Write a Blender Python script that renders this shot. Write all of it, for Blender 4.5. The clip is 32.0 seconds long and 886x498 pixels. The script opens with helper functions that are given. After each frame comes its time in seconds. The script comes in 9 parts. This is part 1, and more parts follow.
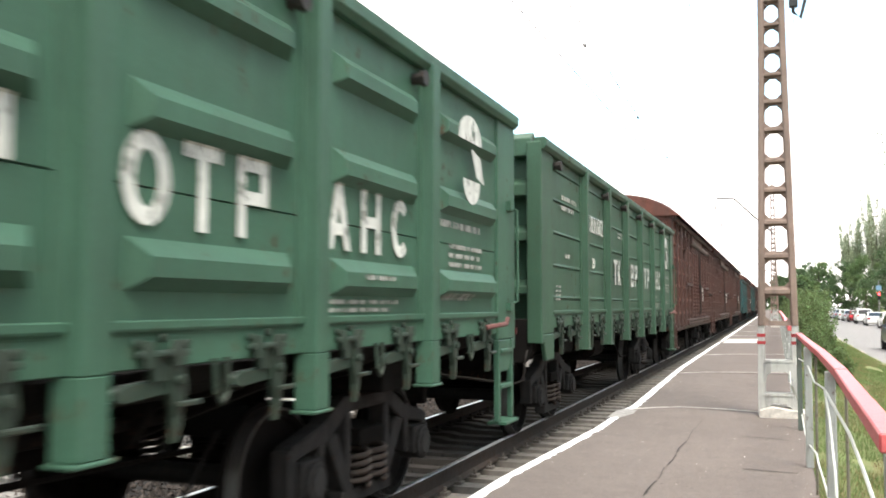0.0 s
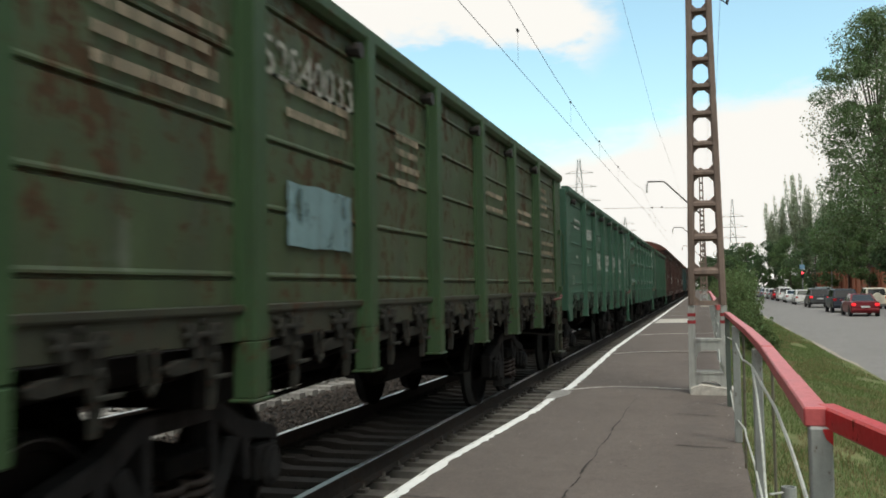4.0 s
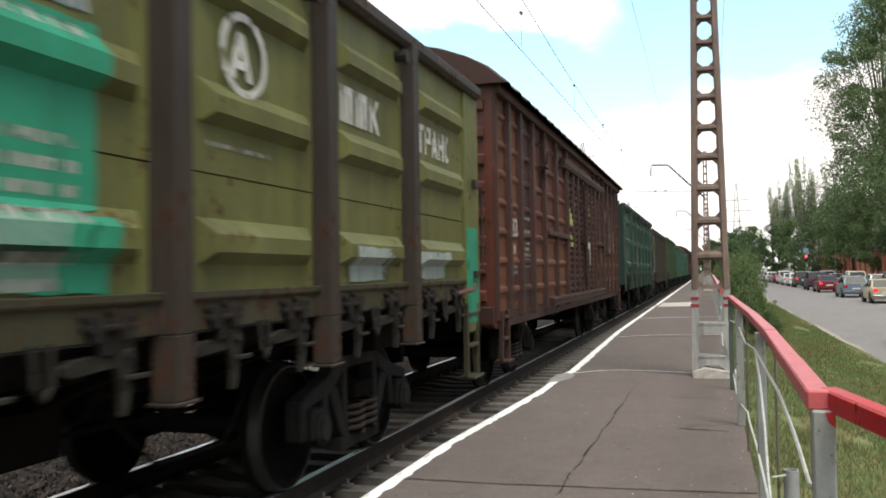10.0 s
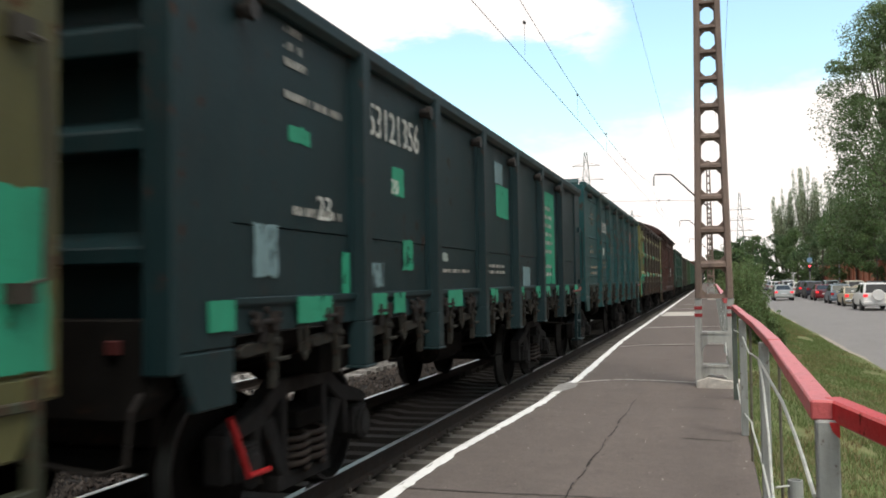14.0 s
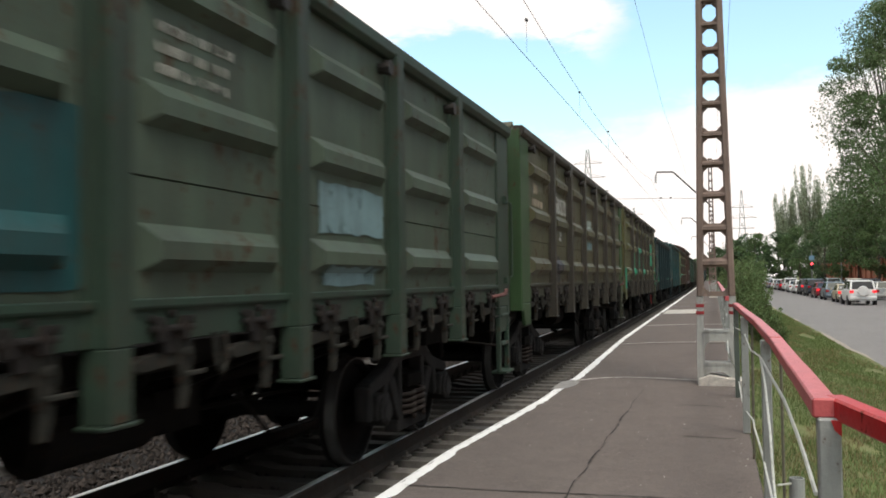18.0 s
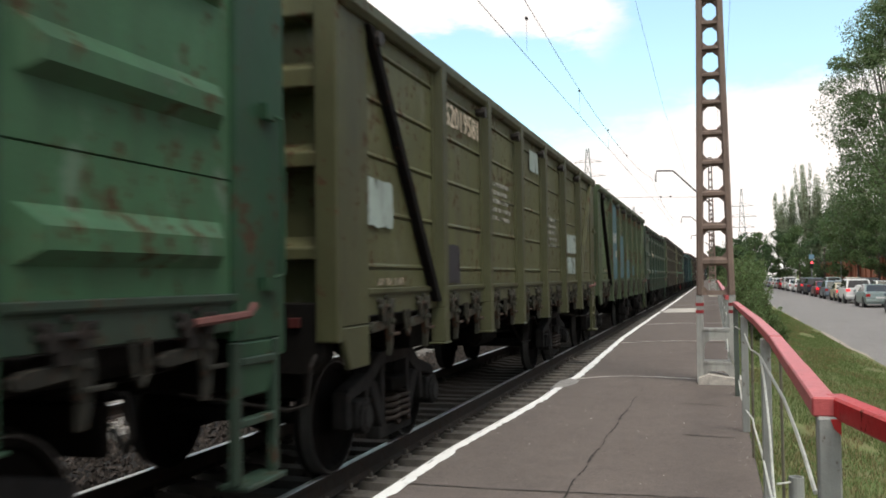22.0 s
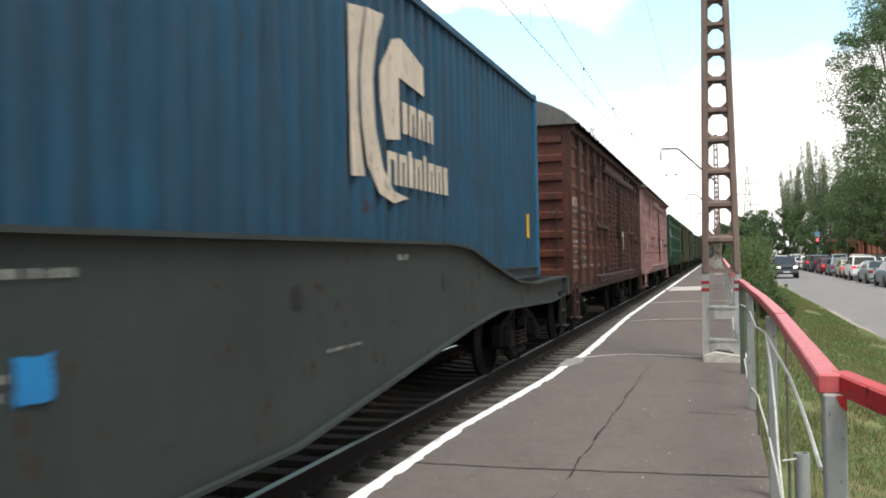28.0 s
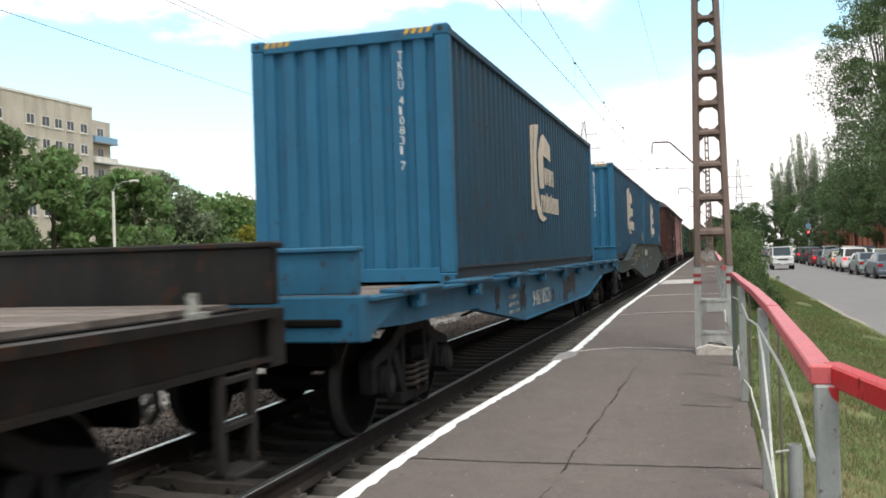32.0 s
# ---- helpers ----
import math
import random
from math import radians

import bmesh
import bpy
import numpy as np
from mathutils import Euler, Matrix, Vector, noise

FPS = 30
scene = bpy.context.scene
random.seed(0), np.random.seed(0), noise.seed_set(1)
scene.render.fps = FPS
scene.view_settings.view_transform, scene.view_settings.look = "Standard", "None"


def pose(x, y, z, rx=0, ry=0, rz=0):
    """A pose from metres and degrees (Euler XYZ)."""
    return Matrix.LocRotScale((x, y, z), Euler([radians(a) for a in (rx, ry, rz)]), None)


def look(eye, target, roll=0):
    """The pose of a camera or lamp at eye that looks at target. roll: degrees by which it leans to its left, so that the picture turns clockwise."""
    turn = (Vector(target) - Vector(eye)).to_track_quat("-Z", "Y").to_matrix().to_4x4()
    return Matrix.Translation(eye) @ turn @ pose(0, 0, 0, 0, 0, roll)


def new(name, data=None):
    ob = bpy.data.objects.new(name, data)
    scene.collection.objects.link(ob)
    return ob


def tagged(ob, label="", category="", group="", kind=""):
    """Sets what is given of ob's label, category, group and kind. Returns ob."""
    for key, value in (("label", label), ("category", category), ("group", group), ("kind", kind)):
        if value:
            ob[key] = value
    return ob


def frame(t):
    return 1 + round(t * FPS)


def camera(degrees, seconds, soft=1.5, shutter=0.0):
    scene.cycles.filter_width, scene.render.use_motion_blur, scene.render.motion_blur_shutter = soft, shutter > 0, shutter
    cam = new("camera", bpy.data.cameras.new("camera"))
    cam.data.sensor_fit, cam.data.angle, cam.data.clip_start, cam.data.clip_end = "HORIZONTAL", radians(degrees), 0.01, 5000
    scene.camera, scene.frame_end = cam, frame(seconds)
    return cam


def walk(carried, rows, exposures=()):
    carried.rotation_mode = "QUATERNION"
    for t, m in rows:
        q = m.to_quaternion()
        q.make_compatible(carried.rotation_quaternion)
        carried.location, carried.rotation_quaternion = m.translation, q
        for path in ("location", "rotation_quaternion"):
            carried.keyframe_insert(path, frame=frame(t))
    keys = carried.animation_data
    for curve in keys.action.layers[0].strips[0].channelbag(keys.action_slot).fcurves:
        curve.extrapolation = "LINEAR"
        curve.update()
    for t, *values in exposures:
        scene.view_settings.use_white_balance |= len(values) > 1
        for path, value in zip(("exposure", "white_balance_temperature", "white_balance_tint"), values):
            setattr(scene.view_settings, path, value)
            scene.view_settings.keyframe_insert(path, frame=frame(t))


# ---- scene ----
cam = camera(52.97, 32.0, soft=1.75, shutter=0.25)
# the camera is held by hand in one place and only turns: seconds, yaw, pitch, roll
TURNS = [
    (0, 20.51, 3.60, -0.05), (0.5, 18.99, 3.74, 0.56), (1, 18.38, 3.67, 0.84), (1.5, 17.64, 3.61, 1.13),
    (2, 17.25, 3.28, 1.07), (2.5, 16.86, 3.39, 0.51), (3, 15.97, 3.45, 0.81), (3.5, 16.19, 3.09, 0.90),
    (5.5, 16.81, 1.74, 0.92), (6, 16.82, 1.72, 1.09), (6.5, 16.86, 1.57, 0.95), (7, 16.73, 1.54, 0.85),
    (7.5, 16.82, 1.56, 1.06), (8, 16.81, 1.53, 1.10), (8.5, 16.79, 1.54, 1.23), (9, 16.73, 1.54, 1.19),
    (9.5, 16.75, 1.55, 0.97), (10, 16.65, 1.58, 0.97), (10.5, 16.49, 1.76, 0.95), (11, 16.74, 2.00, 0.79),
    (11.5, 16.66, 2.08, 0.96), (12, 16.75, 1.95, 0.88), (12.5, 16.91, 1.94, 0.91), (13, 16.93, 2.00, 1.05),
    (13.5, 16.92, 2.16, 0.92), (14, 16.85, 2.16, 0.87), (14.5, 16.84, 2.08, 0.91), (16.5, 16.94, 2.32, 0.91),
    (17, 17.05, 2.24, 0.81), (17.5, 17.11, 2.10, 0.85), (18, 16.96, 2.00, 0.82), (18.5, 16.89, 1.93, 0.79),
    (19, 16.71, 2.02, 0.46), (19.5, 16.69, 2.15, 0.31), (20, 16.66, 2.03, 0.43), (20.5, 16.62, 2.06, 0.61),
    (21, 16.62, 1.94, 0.72), (21.5, 16.79, 1.91, 0.66), (22, 16.95, 1.91, 0.77), (22.5, 16.99, 1.92, 0.76),
    (23, 16.98, 1.91, 0.74), (23.5, 17.06, 2.01, 0.89), (24, 17.01, 1.92, 0.85), (24.5, 17.06, 1.85, 0.92),
    (25, 17.26, 1.37, 1.01), (25.5, 17.31, 1.00, 1.22), (26, 17.29, 1.13, 1.52), (26.5, 17.33, 1.20, 1.49),
    (28.5, 17.32, 0.16, 1.15), (29, 17.45, -0.31, 1.23), (29.5, 17.52, -0.39, 1.44), (30, 17.52, -0.53, 1.54),
    (30.5, 17.46, -0.53, 1.73), (31, 17.30, -0.11, 1.64), (31.5, 16.98, 0.05, 1.70), (32, 16.80, 0.31, 1.71),
]
EYE = (0.0, 0.0, 1.624)
EXPOSURES = [(0.0, 1.2, 6500, 10.0), (0.2, 0.95, 6500, 10.0), (0.5, 0.12, 6500, 10.0), (0.8, -0.1, 6462, 5.5), (2.0, -0.28, 6450, 3.6), (3.5, -0.34, 6450, 3.0), (5.5, -0.08, 6500, 10.0), (7.0, -0.04, 6500, 10.0), (8.0, 0.06, 6500, 10.0), (9.0, 0.22, 6500, 10.0), (10.0, 0.12, 6500, 10.0), (11.0, 0.0, 6500, 10.0), (13.0, 0.0, 6500, 10.0), (14.0, -0.08, 6500, 10.0), (17.0, -0.1, 6500, 10.0), (20.0, -0.16, 6500, 10.0), (22.0, -0.1, 6500, 10.0), (25.0, -0.18, 6500, 10.0), (26.0, 0.18, 6500, 10.0), (28.5, 0.26, 6300, 10.0), (30.0, 0.36, 6300, 10.0), (31.0, 0.34, 6300, 10.0), (32.0, 0.06, 6300, 10.0)]
walk(cam, [(t, pose(*EYE, 90 + pitch, roll, yaw)) for t, yaw, pitch, roll in TURNS], EXPOSURES)

# ---- light ----
SUN_EL, SUN_AZ = 62.0, 138.0          # degrees; the azimuth runs clockwise from +y
world = bpy.data.worlds.new("sky")
scene.world = world
world.use_nodes = True
wt = world.node_tree
wn, wl = wt.nodes, wt.links
wn.clear()
w_out, w_bg = wn.new("ShaderNodeOutputWorld"), wn.new("ShaderNodeBackground")
w_sky = wn.new("ShaderNodeTexSky")
w_sky.sky_type, w_sky.sun_disc = "NISHITA", False
w_sky.sun_elevation, w_sky.sun_rotation = radians(SUN_EL), radians(SUN_AZ)
w_sky.air_density, w_sky.dust_density, w_sky.ozone_density = 1.0, 2.2, 1.0
w_co = wn.new("ShaderNodeTexCoord")
w_map = wn.new("ShaderNodeMapping")
w_map.inputs["Scale"].default_value = (1.0, 1.0, 2.6)
w_map.inputs["Location"].default_value = (0.35, 0.1, 0.0)
w_noise = wn.new("ShaderNodeTexNoise")
w_noise.inputs["Scale"].default_value, w_noise.inputs["Detail"].default_value = 2.6, 6.0
w_noise.inputs["Roughness"].default_value = 0.55
w_wisp = wn.new("ShaderNodeTexNoise")       # ragged edges of the clouds
w_wisp.inputs["Scale"].default_value, w_wisp.inputs["Detail"].default_value = 7.0, 7.0
w_wisp.inputs["Roughness"].default_value = 0.6
w_sep = wn.new("ShaderNodeSeparateXYZ")


def w_math(op, a, b):
    n = wn.new("ShaderNodeMath")
    n.operation = op
    for k, v in enumerate((a, b)):
        if isinstance(v, (int, float)):
            n.inputs[k].default_value = v
        else:
            wl.new(v, n.inputs[k])
    return n.outputs[0]


def w_step(src, a, b):
    n = wn.new("ShaderNodeMapRange")
    n.interpolation_type = "SMOOTHSTEP"
    n.inputs["From Min"].default_value, n.inputs["From Max"].default_value = min(a, b), max(a, b)
    n.inputs["To Min"].default_value, n.inputs["To Max"].default_value = (0.0, 1.0) if a < b else (1.0, 0.0)
    wl.new(src, n.inputs["Value"])
    return n.outputs[0]


wl.new(w_co.outputs["Generated"], w_map.inputs["Vector"])
wl.new(w_map.outputs["Vector"], w_noise.inputs["Vector"])
wl.new(w_map.outputs["Vector"], w_wisp.inputs["Vector"])
wl.new(w_co.outputs["Generated"], w_sep.inputs[0])
w_x, w_z = w_sep.outputs["X"], w_sep.outputs["Z"]
w_rag = w_math("MULTIPLY", w_math("SUBTRACT", w_wisp.outputs["Fac"], 0.5), 0.16)
w_up = w_math("ADD", w_z, w_rag)
# haze over the horizon, higher on the road's side; a bank of cloud over the train; broken cloud overhead
w_haze = w_step(w_math("SUBTRACT", w_up, w_math("MULTIPLY", w_x, 0.22)), 0.215, 0.16)
w_bank = w_math("MULTIPLY", w_step(w_up, 0.245, 0.275), w_step(w_math("ADD", w_x, w_rag), -0.07, -0.12))
w_high = w_math("MULTIPLY", w_step(w_noise.outputs["Fac"], 0.44, 0.58), w_step(w_z, 0.30, 0.42))
w_cloud = w_math("MAXIMUM", w_math("MAXIMUM", w_haze, w_bank), w_high)
w_gain = wn.new("ShaderNodeVectorMath")
w_gain.operation = "MULTIPLY"
w_gain.inputs[1].default_value = (3.75, 4.05, 3.4)
w_mix = wn.new("ShaderNodeMix")
w_mix.data_type = "RGBA"
w_mix.inputs[7].default_value = (13.9, 13.05, 12.55, 1)
w_bg.inputs["Strength"].default_value = 0.09
wl.new(w_cloud, w_mix.inputs[0])
wl.new(w_sky.outputs[0], w_gain.inputs[0])
wl.new(w_gain.outputs[0], w_mix.inputs[6])
wl.new(w_mix.outputs[2], w_bg.inputs["Color"])
wl.new(w_bg.outputs[0], w_out.inputs["Surface"])
sun = new("sun", bpy.data.lights.new("sun", "SUN"))
sun.data.energy, sun.data.angle, sun.data.color = 2.0, radians(20), (1.0, 0.93, 0.85)
_d = Vector((math.sin(radians(SUN_AZ)) * math.cos(radians(SUN_EL)), math.cos(radians(SUN_AZ)) * math.cos(radians(SUN_EL)), math.sin(radians(SUN_EL))))
sun.matrix_basis = look(_d * 60, (0, 0, 0))


# ---- materials ----
def srgb(r, g, b):
    return tuple(((c / 255) / 12.92 if c / 255 < 0.04045 else ((c / 255 + 0.055) / 1.055) ** 2.4) for c in (r, g, b))


def mat(name, base, rough=0.6, metal=0.0, var=0.18, scale=2.5, rust=0.0, grime=0.25, bump=0.15, fine=60.0,
        grime_col=(0.03, 0.027, 0.024), rust_col=(0.072, 0.030, 0.016), streak=True, spec=0.35, isle=0.0, objvar=0.0, chalk=0.0, pale=0.0):
    """A painted, stained or worn surface: broad and fine variation, dirt that runs down, rust spots, fine relief."""
    m = bpy.data.materials.new(name)
    m.use_nodes = True
    n, l = m.node_tree.nodes, m.node_tree.links
    bs = n["Principled BSDF"]
    bs.inputs["Roughness"].default_value, bs.inputs["Metallic"].default_value = rough, metal
    bs.inputs["Specular IOR Level"].default_value = spec
    co = n.new("ShaderNodeTexCoord")
    def noise_at(sc, detail=5.0, stretch=None, off=(0, 0, 0), ro=0.6):
        t = n.new("ShaderNodeTexNoise")
        t.inputs["Scale"].default_value, t.inputs["Detail"].default_value, t.inputs["Roughness"].default_value = sc, detail, ro
        mp = n.new("ShaderNodeMapping")
        mp.inputs["Location"].default_value = off
        if stretch:
            mp.inputs["Scale"].default_value = stretch
        l.new(co.outputs["Object"], mp.inputs["Vector"])
        l.new(mp.outputs["Vector"], t.inputs["Vector"])
        return t.outputs["Fac"]
    def ramp(src, a, b, lo=0.0, hi=1.0):
        r = n.new("ShaderNodeMapRange")
        r.inputs["From Min"].default_value, r.inputs["From Max"].default_value = a, b
        r.inputs["To Min"].default_value, r.inputs["To Max"].default_value = lo, hi
        l.new(src, r.inputs["Value"])
        return r.outputs[0]
    def mix(fac, a, b):
        x = n.new("ShaderNodeMix")
        x.data_type = "RGBA"
        for i, s in ((0, fac), (6, a), (7, b)):
            if isinstance(s, (tuple, list)):
                x.inputs[i].default_value = (*s[:3], 1)
            elif isinstance(s, float):
                x.inputs[i].default_value = s
            else:
                l.new(s, x.inputs[i])
        return x.outputs[2]
    lo = tuple(c * (1 - var) for c in base)
    hi = tuple(min(1, c * (1 + var)) for c in base)
    seed = (sum(ord(ch) for ch in name) * 0.37) % 17
    col = mix(ramp(noise_at(scale, 6, None, (seed, 0, 0)), 0.3, 0.7), lo, hi)
    col = mix(ramp(noise_at(fine, 3, None, (0, seed, 0)), 0.35, 0.75, 0.0, 0.35), col, tuple(c * 0.72 for c in base))
    if chalk:
        col = mix(ramp(noise_at(scale * 3.1, 6, (1, 1, 0.4), (seed, 4, 1)), 0.52, 0.72, 0.0, chalk), col, tuple(min(1, c * 1.3 + 0.008) for c in base))
    if pale:
        col = mix(ramp(noise_at(scale * 2.4, 8, (1, 1, 0.45), (seed, 7, 3), 0.64), 0.60, 0.65, 0.0, pale), col, tuple(0.45 * c + 0.16 for c in base))
    if grime:
        st = (1, 1, 0.12) if streak else None
        g = noise_at(scale * 2.2, 7, st, (1.3, seed, 2), 0.65)
        col = mix(ramp(g, 0.42, 0.78, 0.0, min(1, grime * 2)), col, grime_col)
    rs = rough
    if rust:
        rn = noise_at(scale * 6.5, 9, (1, 1, 0.7), (seed, 3, 5), 0.66)
        big = ramp(noise_at(scale * 0.8, 3, None, (2, seed, 1)), 0.35, 0.65, -0.07, 0.07)
        sm = n.new("ShaderNodeMath")
        l.new(rn, sm.inputs[0])
        l.new(big, sm.inputs[1])
        rn = sm.outputs[0]
        cut = 0.665 - 0.19 * rust
        rf = ramp(rn, cut, cut + 0.04, 0.0, 0.92)
        rc = mix(ramp(noise_at(24, 4), 0.35, 0.65), tuple(c * 0.45 for c in rust_col), rust_col)
        col = mix(rf, col, rc)
        halo = ramp(rn, cut - 0.07, cut, 0.0, 0.3)
        col = mix(halo, col, tuple(0.5 * c + 0.5 * b for c, b in zip(rust_col, base)))
        rs = ramp(rf, 0.0, 1.0, rough, 0.9)
        l.new(rs, bs.inputs["Roughness"])
    if isle or objvar:
        src = n.new("ShaderNodeNewGeometry").outputs["Random Per Island"] if isle else n.new("ShaderNodeObjectInfo").outputs["Random"]
        k = isle or objvar
        col2 = n.new("ShaderNodeVectorMath")
        col2.operation = "SCALE"
        l.new(col, col2.inputs[0])
        l.new(ramp(src, 0, 1, 1 - k, 1 + k), col2.inputs["Scale"])
        col = col2.outputs[0]
    l.new(col, bs.inputs["Base Color"])
    if bump:
        b = n.new("ShaderNodeBump")
        b.inputs["Strength"].default_value, b.inputs["Distance"].default_value = bump, 0.02
        l.new(noise_at(fine * 0.6, 5), b.inputs["Height"])
        l.new(b.outputs[0], bs.inputs["Normal"])
    return m


def asphalt(name, base, depth):
    """Worn asphalt: broad stains, fine stone grain, small pale and dark specks."""
    m = bpy.data.materials.new(name)
    m.use_nodes = True
    n, l = m.node_tree.nodes, m.node_tree.links
    bs = n["Principled BSDF"]
    bs.inputs["Roughness"].default_value, bs.inputs["Specular IOR Level"].default_value = 0.93, 0.25
    co = n.new("ShaderNodeTexCoord")
    def layer(col, scale, detail, a, b, top, tint, kind="ShaderNodeTexNoise"):
        t = n.new(kind)
        t.inputs["Scale"].default_value = scale
        if kind == "ShaderNodeTexNoise":
            t.inputs["Detail"].default_value, t.inputs["Roughness"].default_value = detail, 0.62
        l.new(co.outputs["Object"], t.inputs["Vector"])
        r = n.new("ShaderNodeMapRange")
        r.inputs["From Min"].default_value, r.inputs["From Max"].default_value = a, b
        r.inputs["To Min"].default_value, r.inputs["To Max"].default_value = 0.0, top
        l.new(t.outputs["Fac" if kind == "ShaderNodeTexNoise" else "Distance"], r.inputs["Value"])
        x = n.new("ShaderNodeMix")
        x.data_type = "RGBA"
        l.new(r.outputs[0], x.inputs[0])
        if isinstance(col, tuple):
            x.inputs[6].default_value = (*col, 1)
        else:
            l.new(col, x.inputs[6])
        x.inputs[7].default_value = (*tint, 1)
        return x.outputs[2], t
    def k(f, add=0.0):
        return tuple(c * f + add for c in base)
    col, _ = layer(base, 0.45, 5, 0.42, 0.62, 0.75, k(0.74))
    col, _ = layer(col, 1.1, 7, 0.50, 0.66, 0.65, k(1.26))
    col, _ = layer(col, 2.3, 8, 0.48, 0.64, 0.60, k(1.22))
    col, _ = layer(col, 3.7, 8, 0.52, 0.66, 0.60, k(0.62))
    col, _ = layer(col, 7.5, 6, 0.52, 0.70, 0.60, k(0.66))
    col, _ = layer(col, 5.2, 7, 0.53, 0.70, 0.55, k(1.28))
    col, _ = layer(col, 22, 5, 0.46, 0.64, 0.55, k(1.30))
    col, _ = layer(col, 31, 5, 0.50, 0.66, 0.55, k(0.66))
    col, g = layer(col, 75, 4, 0.35, 0.68, 0.8, k(1.5))
    col, _ = layer(col, 150, 2, 0.48, 0.66, 0.7, k(0.52))
    col, _ = layer(col, 7.3, 0, 0.075, 0.045, 0.8, k(2.1, 0.05), "ShaderNodeTexVoronoi")
    col, _ = layer(col, 4.1, 0, 0.07, 0.04, 0.75, k(0.35), "ShaderNodeTexVoronoi")
    l.new(col, bs.inputs["Base Color"])
    b = n.new("ShaderNodeBump")
    b.inputs["Strength"].default_value, b.inputs["Distance"].default_value = 0.7 * depth, 0.012
    l.new(g.outputs["Fac"], b.inputs["Height"])
    l.new(b.outputs[0], bs.inputs["Normal"])
    return m


def glow(name, col, strength):
    m = bpy.data.materials.new(name)
    m.use_nodes = True
    bs = m.node_tree.nodes["Principled BSDF"]
    bs.inputs["Base Color"].default_value = (*col, 1)
    bs.inputs["Emission Color"].default_value, bs.inputs["Emission Strength"].default_value = (*col, 1), strength
    return m


M_STEEL = mat("dark_steel", (0.022, 0.019, 0.017), 0.6, 0.2, 0.35, 5, rust=0.2, grime=0.3)
# near-black base: the shade beneath the wagons is put into the steel's colour
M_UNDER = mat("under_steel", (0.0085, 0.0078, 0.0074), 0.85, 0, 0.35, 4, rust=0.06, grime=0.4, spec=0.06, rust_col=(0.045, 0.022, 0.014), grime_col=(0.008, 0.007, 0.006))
M_DUSTY = mat("dusty_ironwork", (0.026, 0.026, 0.022), 0.85, 0, 0.35, 6, rust=0.3, grime=0.4, spec=0.15, rust_col=(0.075, 0.036, 0.022), grime_col=(0.014, 0.012, 0.011))
M_GRIMY = mat("grimy_ironwork", (0.015, 0.013, 0.012), 0.75, 0, 0.4, 5, rust=0.2, grime=0.4, spec=0.2, rust_col=(0.05, 0.026, 0.016), grime_col=(0.010, 0.009, 0.008))
M_SPRING = mat("rusty_spring_steel", (0.040, 0.029, 0.024), 0.75, 0, 0.3, 8, rust=0.3, grime=0.3)
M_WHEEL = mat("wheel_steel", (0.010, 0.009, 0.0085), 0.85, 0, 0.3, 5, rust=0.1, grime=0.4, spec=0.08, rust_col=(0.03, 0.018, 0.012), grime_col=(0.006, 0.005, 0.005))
M_BOGIE = mat("grey_bogie_steel", (0.030, 0.029, 0.0285), 0.8, 0, 0.35, 5, rust=0.15, grime=0.4, spec=0.12, rust_col=(0.05, 0.028, 0.020), grime_col=(0.009, 0.008, 0.008))
M_TREAD = mat("worn_tread", (0.12, 0.118, 0.115), 0.45, 0.6, 0.15, 9, grime=0.15)
M_RAIL = mat("rusty_rail", (0.036, 0.028, 0.024), 0.7, 0.3, 0.3, 8, rust=0.35, grime=0.3)
M_RAILTOP = mat("polished_rail_head", (0.64, 0.62, 0.60), 0.38, 1.0, 0.1, 14, grime=0.08, bump=0.05)
M_SLEEPER = mat("sleeper_concrete", (0.165, 0.148, 0.132), 0.9, 0, 0.2, 6, grime=0.25, bump=0.5, objvar=0.2, streak=False)
def darken_middle(m, half, tint):
    """Darkens the middle of a sleeper, between the rails."""
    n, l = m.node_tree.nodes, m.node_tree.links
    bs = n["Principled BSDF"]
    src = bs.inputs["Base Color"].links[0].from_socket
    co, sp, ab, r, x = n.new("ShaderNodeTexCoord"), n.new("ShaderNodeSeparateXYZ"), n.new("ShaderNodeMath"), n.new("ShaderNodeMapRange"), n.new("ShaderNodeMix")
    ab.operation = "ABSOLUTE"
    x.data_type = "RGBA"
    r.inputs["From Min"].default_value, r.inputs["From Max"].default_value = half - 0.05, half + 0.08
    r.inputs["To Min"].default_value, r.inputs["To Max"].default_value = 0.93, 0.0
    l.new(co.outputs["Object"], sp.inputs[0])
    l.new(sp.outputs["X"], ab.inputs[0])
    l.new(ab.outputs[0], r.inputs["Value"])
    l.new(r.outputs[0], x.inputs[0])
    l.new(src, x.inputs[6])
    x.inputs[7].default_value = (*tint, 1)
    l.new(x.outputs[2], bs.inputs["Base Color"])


darken_middle(M_SLEEPER, 0.90, (0.050, 0.043, 0.037))
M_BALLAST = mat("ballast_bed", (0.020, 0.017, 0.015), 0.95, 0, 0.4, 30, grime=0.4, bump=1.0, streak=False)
# much darker than the loose stone beyond the rails
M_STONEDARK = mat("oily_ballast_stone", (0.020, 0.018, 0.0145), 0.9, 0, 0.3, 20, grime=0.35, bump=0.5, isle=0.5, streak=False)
M_STONE = mat("ballast_stone", (0.088, 0.071, 0.060), 0.9, 0, 0.3, 20, grime=0.35, bump=0.5, isle=0.55, streak=False)
M_ASPHALT = asphalt("platform_asphalt", (0.136, 0.114, 0.103), 1.0)
M_ROAD = asphalt("road_asphalt", (0.196, 0.190, 0.188), 0.6)
M_DUST = asphalt("roadside_dust", (0.30, 0.265, 0.228), 0.5)
